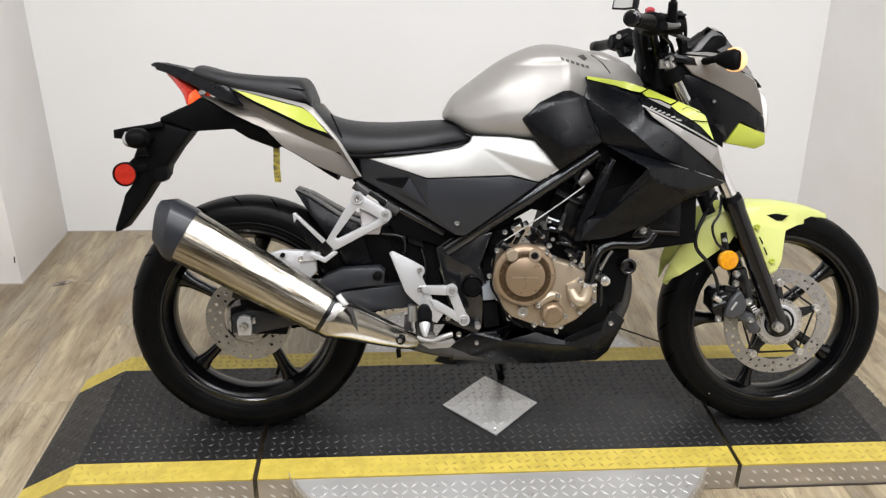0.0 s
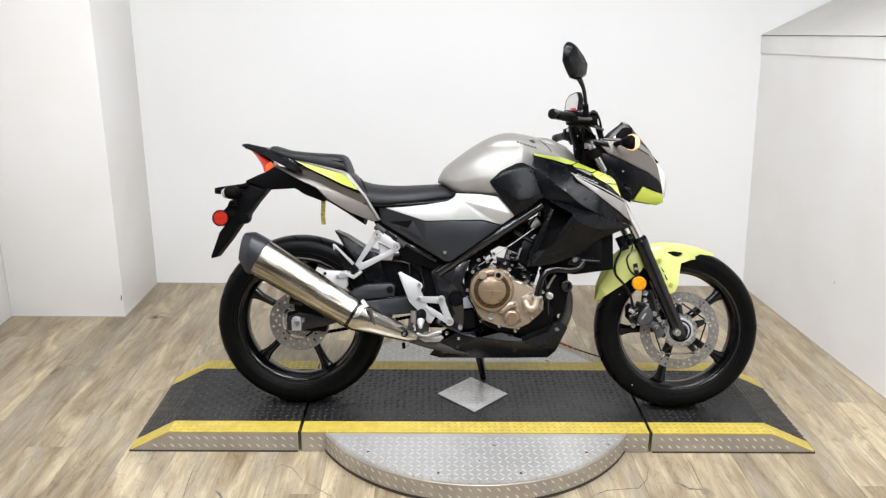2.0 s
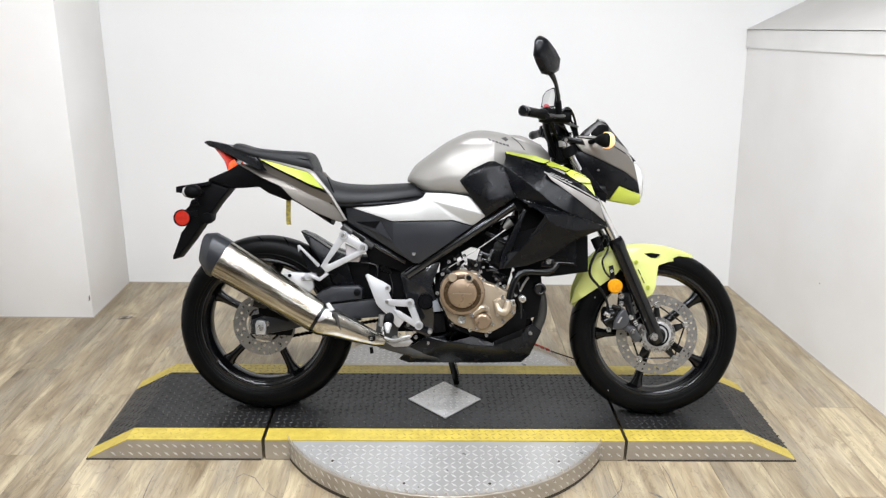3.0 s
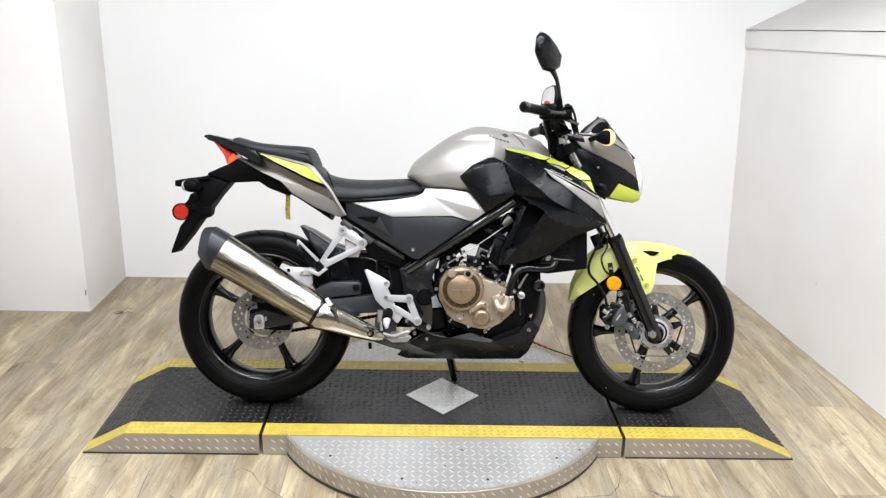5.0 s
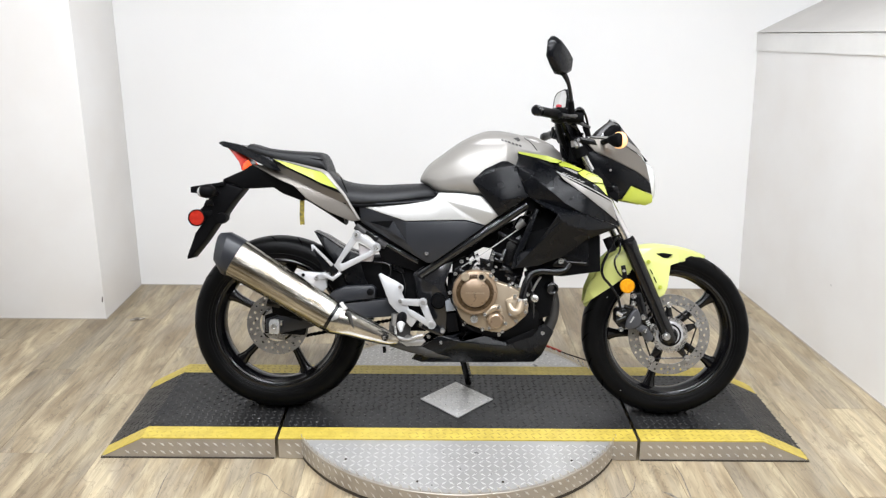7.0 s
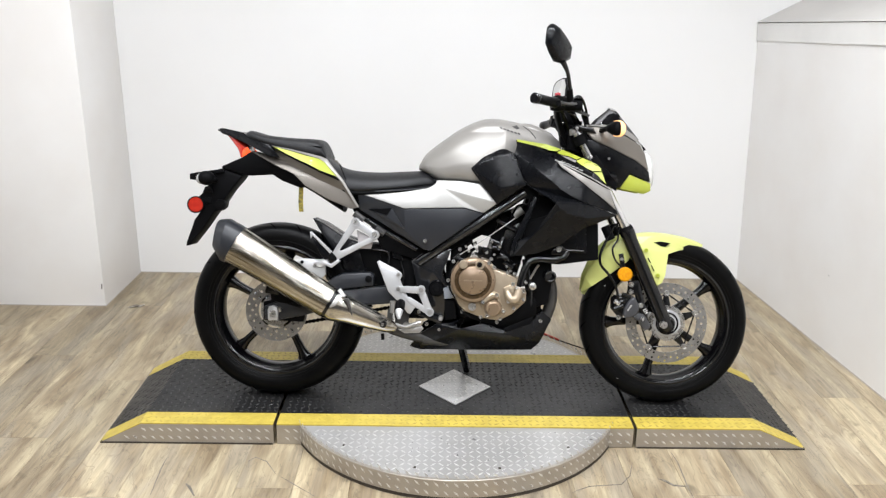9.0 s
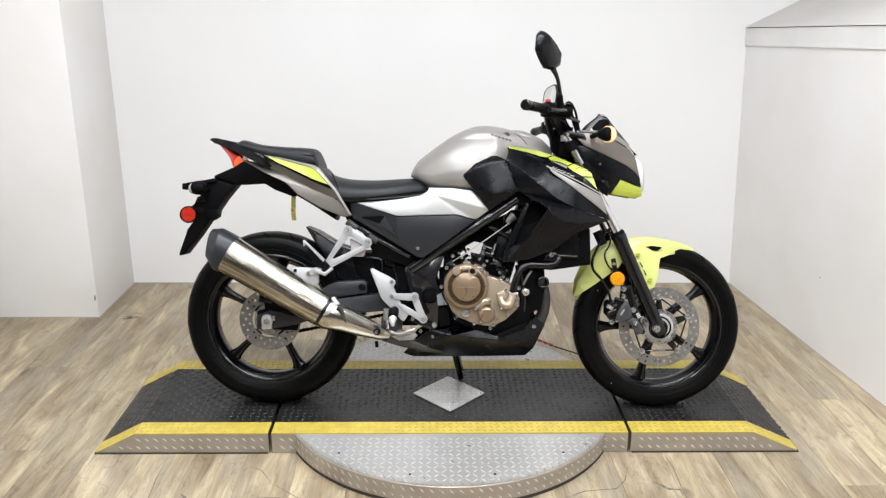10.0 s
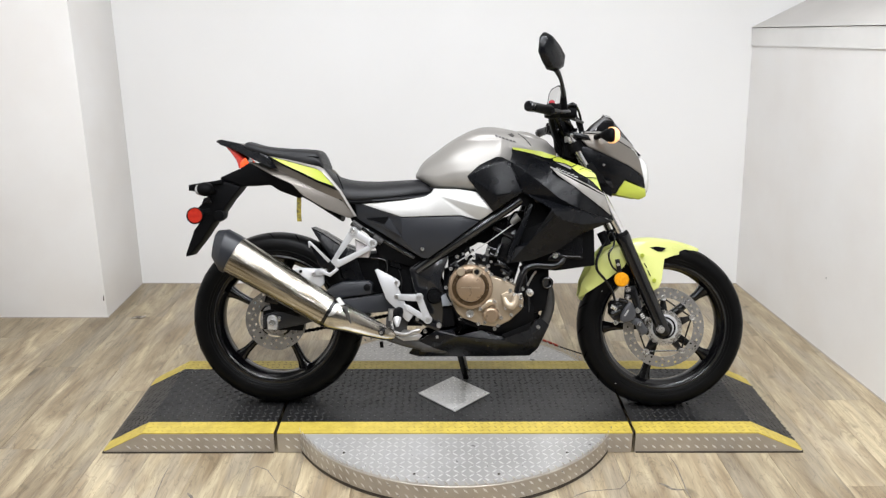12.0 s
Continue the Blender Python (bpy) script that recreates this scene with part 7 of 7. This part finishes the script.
panel("screen_glass", dict(f=(0.439, -0.070, 0.990), g=(0.458, -0.063, 1.016), h=(0.469, -0.057, 1.024), i=(0.499, -0.058, 1.007), j=(0.481, -0.066, 0.993)), ["fghj", "hij"], 0.005, DARK_GLASS, screen, "dark smoked glass", bevel=0.0)
bar("screen_slot", (0.498, -0.060, 1.012), (0.504, -0.056, 1.026), 0.003, 0.010, DULL_BLACK, screen, "", 0.0)
part("screen_centre", loft([[(0.479, -0.050, 1.043), (0.501, -0.046, 1.038), (0.548, -0.062, 0.975), (0.583, -0.064, 0.929)], [(p[0], 0, p[2] + 0.012) for p in ((0.479, -0.050, 1.043), (0.502, -0.050, 1.038), (0.555, -0.060, 0.975), (0.590, -0.060, 0.929))],
                            [flip(p) for p in ((0.479, -0.050, 1.043), (0.501, -0.046, 1.038), (0.548, -0.062, 0.975), (0.583, -0.064, 0.929))], [(p[0] - 0.01, 0, p[2]) for p in ((0.479, -0.050, 1.043), (0.502, -0.050, 1.038), (0.555, -0.060, 0.975), (0.590, -0.060, 0.929))]], cap=False), DARK_GLASS, bike)
part("instrument_panel", hull([(0.426, 1.002, 0.967, 0.06, 3), (0.473, 1.034, 0.974, 0.075, 3), (0.509, 1.035, 0.982, 0.06, 3)], 18, 3), DULL_BLACK, bike, "black instrument panel")


def indicator_rings(side, steps, lens=False):
    """Oval rings of an indicator that points outwards, or of the lens on its front flank; steps: distance, half height, half width."""
    root, out, across = Vector((0.450, -0.153, 0.972)), Vector((0.364, -0.930, -0.050)), Vector((0.930, 0.364, 0.0))
    rings = []
    for d, h, w in steps:
        c = root + out * 0.052 + across * d if lens else root + out * d
        span = out if lens else across
        ring = [c + span * (w * math.cos(2 * math.pi * k / 24)) + Vector((0, 0, h * math.sin(2 * math.pi * k / 24))) for k in range(24)]
        rings.append([p if side > 0 else flip(p) for p in ring])
    return loft(rings)


for side in (1, -1):
    ind = part("front_indicator", indicator_rings(side, ((0.002, 0.008, 0.008), (0.014, 0.014, 0.013), (0.037, 0.021, 0.016), (0.060, 0.0245, 0.0165), (0.074, 0.022, 0.014), (0.080, 0.013, 0.010))), DULL_BLACK, bike, "black indicator with amber lens", angle=60)
    part("indicator_lens", indicator_rings(side, ((0.004, 0.0275, 0.032), (0.016, 0.0275, 0.032), (0.024, 0.023, 0.027), (0.029, 0.012, 0.015)), True), AMBER_LIT, ind, "lit amber indicator lens", angle=60)
    part("indicator_stalk", tube([(0.451, -0.158 * side, 0.972), (0.437, -0.108 * side, 0.966)], 0.009, 10), DULL_BLACK, ind)

# ---- handlebar and controls ----
bars = new("handlebar")
bars.parent = bike
tagged(bars, "black handlebar with rubber grips and levers")
gripR, gripL = Vector((0.194, -0.365, 1.046)), Vector((0.304, 0.448, 1.020))
inR, inL = Vector((0.261, -0.240, 1.047)), Vector((0.329, 0.355, 1.026))
clR, clL = Vector((0.353, -0.060, 1.009)), Vector((0.367, 0.060, 1.010))
part("bar", tube([inR, inR.lerp(clR, 0.5) + Vector((0.01, 0, 0.01)), clR, clL, inL.lerp(clL, 0.5) + Vector((0.01, 0, 0.01)), inL], 0.011, 14, resample=6), DULL_BLACK, bars)
for g, i, s in ((gripR, inR, 1), (gripL, inL, -1)):
    d = (g - i).normalized()
    part("grip", tube([i, i + d * 0.012, i + d * 0.02, g - d * 0.012, g], [0.0185, 0.0185, 0.0155, 0.0155, 0.0165], 20), RUBBER, bars, "black rubber grip")
    part("bar_end", tube([g, g + d * 0.006, g + d * 0.024, g + d * 0.028], [0.015, 0.017, 0.017, 0.012], 20), SATIN, bars, "bar end weight")
    part("switch_box", hull([(-0.024, 0.020, -0.022, 0.026, 2.8), (0.0, 0.026, -0.028, 0.030, 2.8), (0.024, 0.018, -0.020, 0.024, 2.6)], 18, 3), DULL_BLACK, bars, "black switch housing").location = i - d * 0.030
    part("lever_perch", tube([i - d * 0.07, i - d * 0.05], 0.018, 14), SATIN, bars)
    part("lever", tube([i - d * 0.06 + Vector((0.03, 0, 0.004)), i + Vector((0.066, 0, -0.004)), i + d * 0.07 + Vector((0.070, 0, -0.010)), g - d * 0.01 + Vector((0.062, 0, -0.012))], [0.009, 0.007, 0.0065, 0.009], 12, resample=5), SATIN, bars, "black lever")
part("kill_switch", hull([(-0.009, 0.007, -0.004, 0.008, 2.5), (0.0, 0.010, -0.004, 0.009, 2.5), (0.009, 0.007, -0.004, 0.008, 2.5)], 14, 3), RED_PAINT, bars, "red engine stop switch").location = Vector((0.275, -0.195, 1.075))
reservoir = part("brake_reservoir", hull([(-0.03, 0.018, -0.018, 0.02, 3), (0.0, 0.02, -0.02, 0.026, 3), (0.03, 0.018, -0.018, 0.02, 3)], 18, 3), DULL_BLACK, bars, "black brake fluid reservoir")
reservoir.location = Vector((0.330, -0.170, 1.046))
part("reservoir_cap", box(-0.03, 0.03, -0.026, 0.026, 0.019, 0.025, 0.002), SATIN, bars).location = Vector((0.330, -0.170, 1.046))
part("top_clamp_bolt", lathe([(0, -0.01), (0.012, -0.01), (0.012, 0.01), (0, 0.01)], 16, m=Matrix.Translation((0.375, -0.030, 0.983))), DULL_ALU, bars)
for pts, r in ((((0.326, -0.200, 1.063), (0.347, -0.190, 1.074), (0.369, -0.160, 1.054), (0.385, -0.120, 1.017), (0.387, -0.080, 0.979)), 0.0042), (((0.330, -0.150, 1.041), (0.356, -0.150, 1.048), (0.380, -0.120, 1.011), (0.400, -0.090, 0.985)), 0.0036),
               (((0.314, -0.140, 1.029), (0.348, -0.120, 1.010), (0.369, -0.090, 0.985), (0.389, -0.070, 0.952)), 0.0045), (((0.356, 0.180, 1.015), (0.340, 0.150, 0.976), (0.335, 0.080, 0.953), (0.349, 0.030, 0.924)), 0.0042),
               (((0.294, -0.210, 1.067), (0.329, -0.190, 1.064), (0.356, -0.170, 1.068)), 0.005)):
    part("cable", tube(pts, r, 8, resample=6), SATIN, bars, "black control cable")
plate("cable_guide", [(0.291, 1.055), (0.334, 1.047), (0.342, 1.013), (0.355, 0.986), (0.366, 0.952), (0.366, 0.899), (0.328, 0.908), (0.308, 0.916), (0.302, 0.965), (0.289, 1.006), (0.283, 1.033)], 0.062, 0.010, DULL_BLACK, bars, "black switch wiring and cable guide", 0.008)
plate("top_yoke", [(0.325, 0.986), (0.353, 0.984), (0.374, 0.982), (0.392, 0.978), (0.407, 0.945), (0.384, 0.936), (0.372, 0.922), (0.366, 0.891), (0.330, 0.900)], 0.092, -0.092, DULL_BLACK, bars, "black top yoke", 0.006)
plate("hose_joint", [(0.369, 1.018), (0.377, 1.033), (0.391, 1.015), (0.397, 0.989), (0.381, 0.985)], 0.120, 0.095, DULL_BLACK, bars, "", 0.004)
part("loom", tube([(0.277, -0.150, 1.041), (0.291, -0.110, 1.004), (0.309, -0.080, 0.965), (0.338, -0.060, 0.911)], 0.0085, 10, resample=5), DULL_BLACK, bars, "black taped wiring loom")
part("loom", tube([(0.293, -0.150, 1.038), (0.317, -0.105, 0.997), (0.338, -0.080, 0.958), (0.358, -0.060, 0.911)], 0.0065, 10, resample=5), SATIN, bars, "black taped wiring loom")
bar("lever_link", (0.327, -0.142, 1.036), (0.391, -0.142, 1.014), 0.012, 0.008, PIPE_DARK, bars, "grey brake lever link", 0.003, taper=0.7)
part("fork_cap", tube([(0.349, -0.100, 0.952), (0.345, -0.100, 0.972)], [0.017, 0.015], 16), DULL_ALU, bars, "dull alloy fork cap")
plate("clutch_switch", [(0.329, 1.058), (0.353, 1.066), (0.386, 1.051), (0.388, 1.027), (0.372, 1.012), (0.365, 0.987), (0.341, 0.984), (0.330, 1.002), (0.315, 1.006), (0.325, 1.031)], -0.275, -0.33, DULL_BLACK, bars, "black left switch housing", 0.006)
plate("horn_button", [(0.336, 1.012), (0.352, 1.016), (0.356, 1.000), (0.342, 0.994)], -0.268, -0.280, SATIN, bars, "", 0.003)
plate("dip_switch", [(0.330, 1.045), (0.346, 1.052), (0.350, 1.042), (0.336, 1.034)], -0.266, -0.280, SATIN, bars, "", 0.002)
bolt((0.322, 0.270, 1.040), 0.007, 0.006, DULL_ALU, bars)
for a, b, r in (((0.312, -0.150, 1.028), (0.341, -0.150, 1.034), 0.007), ((0.338, -0.120, 0.972), (0.360, -0.120, 0.980), 0.009), ((0.302, -0.070, 0.989), (0.330, -0.070, 0.997), 0.008), ((0.307, -0.070, 0.954), (0.336, -0.070, 0.943), 0.007)):
    part("fitting", tube([a, b], r, 12), SATIN, bars)
for p in ((0.341, -0.130, 0.962), (0.352, -0.130, 0.972)):
    bolt(p, 0.0055, 0.007, DULL_ALU, bars)
part("ignition_barrel", tube([(0.341, 0.000, 0.910), (0.358, -0.020, 0.927)], 0.022, 16), SATIN, bars)
for p in ((0.356, -0.010, 0.920), (0.350, -0.010, 0.912), (0.362, -0.010, 0.910)):
    bolt(p, 0.006, 0.008, DULL_ALU, bars)
part("riser", tube([(0.357, -0.030, 0.938), (0.358, -0.030, 1.004)], 0.018, 14), DULL_BLACK, bars)
part("riser", tube([(0.375, 0.030, 0.939), (0.376, 0.030, 1.007)], 0.018, 14), DULL_BLACK, bars)
plate("fork_shield", [(0.405, 0.87), (0.423, 0.882), (0.47, 0.82), (0.496, 0.792), (0.495, 0.761), (0.474, 0.773), (0.442, 0.814), (0.42, 0.838)], 0.125, 0.119, DULL_BLACK, bike, "black plastic inner fairing", 0.002)
bar("headlight_stay", (0.385, -0.100, 0.965), (0.461, -0.100, 0.789), 0.05, 0.012, DULL_BLACK, bike, "black headlight stay", 0.003)
bar("headlight_stay", flip((0.385, -0.100, 0.965)), flip((0.461, -0.100, 0.789)), 0.05, 0.012, DULL_BLACK, bike, "black headlight stay", 0.003)

# ---- mirrors ----
def mirror(side):
    """A five-sided mirror turned a little inwards, its shell to the front."""
    holder = new("mirror")
    holder.parent = bike
    tagged(holder, "black rear-view mirror on a stalk")
    centre = (0.255, -0.315, 1.221) if side > 0 else (0.353, 0.300, 1.155)
    centre = (centre[0], -abs(centre[1]), centre[2])
    outline = [(0.228, 1.278), (0.217, 1.263), (0.213, 1.216), (0.226, 1.191), (0.244, 1.166), (0.270, 1.165), (0.291, 1.180), (0.296, 1.218), (0.271, 1.250), (0.244, 1.273)]
    if side < 0:
        outline = [(0.356, 1.194), (0.334, 1.184), (0.324, 1.166), (0.318, 1.121), (0.342, 1.117), (0.366, 1.118), (0.370, 1.163), (0.364, 1.192)]
    out = Vector((0.86, -0.5, 0.0))
    loops = []
    for grow, push in ((0.72, 0.024), (0.90, 0.018), (1.0, 0.008), (1.0, -0.002), (0.95, -0.005)):
        ring = []
        for x, z in outline:
            dx, dz = (x - centre[0]) * grow, (z - centre[2]) * grow
            p = Vector((centre[0] + dx, centre[1] + 1.35 * dx, centre[2] + dz)) + out * push
            ring.append(p if side > 0 else Vector(flip(p)))
        loops.append(ring)
    part("shell", loft(loops), BLACK_PLASTIC, holder, "black plastic mirror shell", angle=50)
    glass = bmesh.new()
    ring = []
    for x, z in outline:
        dx, dz = (x - centre[0]) * 0.84, (z - centre[2]) * 0.86
        p = Vector((centre[0] + dx, centre[1] + 1.35 * dx, centre[2] + dz)) + out * -0.0065
        ring.append(p if side > 0 else Vector(flip(p)))
    back = [p + Vector((0.001, 0, 0)) for p in ring]
    loft([ring, back], bm=glass)
    part("glass", glass, MIRROR, holder, "mirror glass", angle=20)
    lower = [(0.373, 0.290, 1.115), (0.384, 0.260, 1.081), (0.376, 0.230, 1.046)]
    stalk = [flip(p) for p in lower] if side < 0 else [(0.275, -0.305, 1.170), (0.293, -0.290, 1.139), (0.305, -0.270, 1.092), (0.309, -0.255, 1.060)]
    part("stalk", tube([p if side > 0 else flip(p) for p in stalk], [0.010, 0.0065, 0.0065, 0.008][-len(stalk):], 12, resample=4), SATIN, holder, "black mirror stalk")
    if side > 0:
        part("stalk_boot", tube([p if side > 0 else flip(p) for p in ((0.304, -0.270, 1.088), (0.310, -0.250, 1.049))], [0.010, 0.012], 12), DULL_BLACK, holder)


mirror(1)
mirror(-1)

# ---- floor planks, last ----
PLANK_W, PLANK_L = 0.178, 1.22
bm = box(-PLANK_W / 2 + 0.0003, PLANK_W / 2 - 0.0003, -PLANK_L / 2 + 0.0003, PLANK_L / 2 - 0.0003, -0.006, 0.0, 0.0007, seg=1)
plank_mesh = mesh_of("plank", bm, PLANK, smooth=False)
rng = random.Random(4)
col = 0
x = -4.3 + PLANK_W / 2
while x < 3.1:
    y = BACK_Y - PLANK_L / 2 + PLANK_L * ((col * 0.37) % 1.0) + rng.uniform(-0.08, 0.08)
    while y > REAR_Y + 0.5:
        ob = new("plank", plank_mesh)
        ob.parent = floor
        ob.location = (x, y, 0)
        y -= PLANK_L
    x += PLANK_W
    col += 1
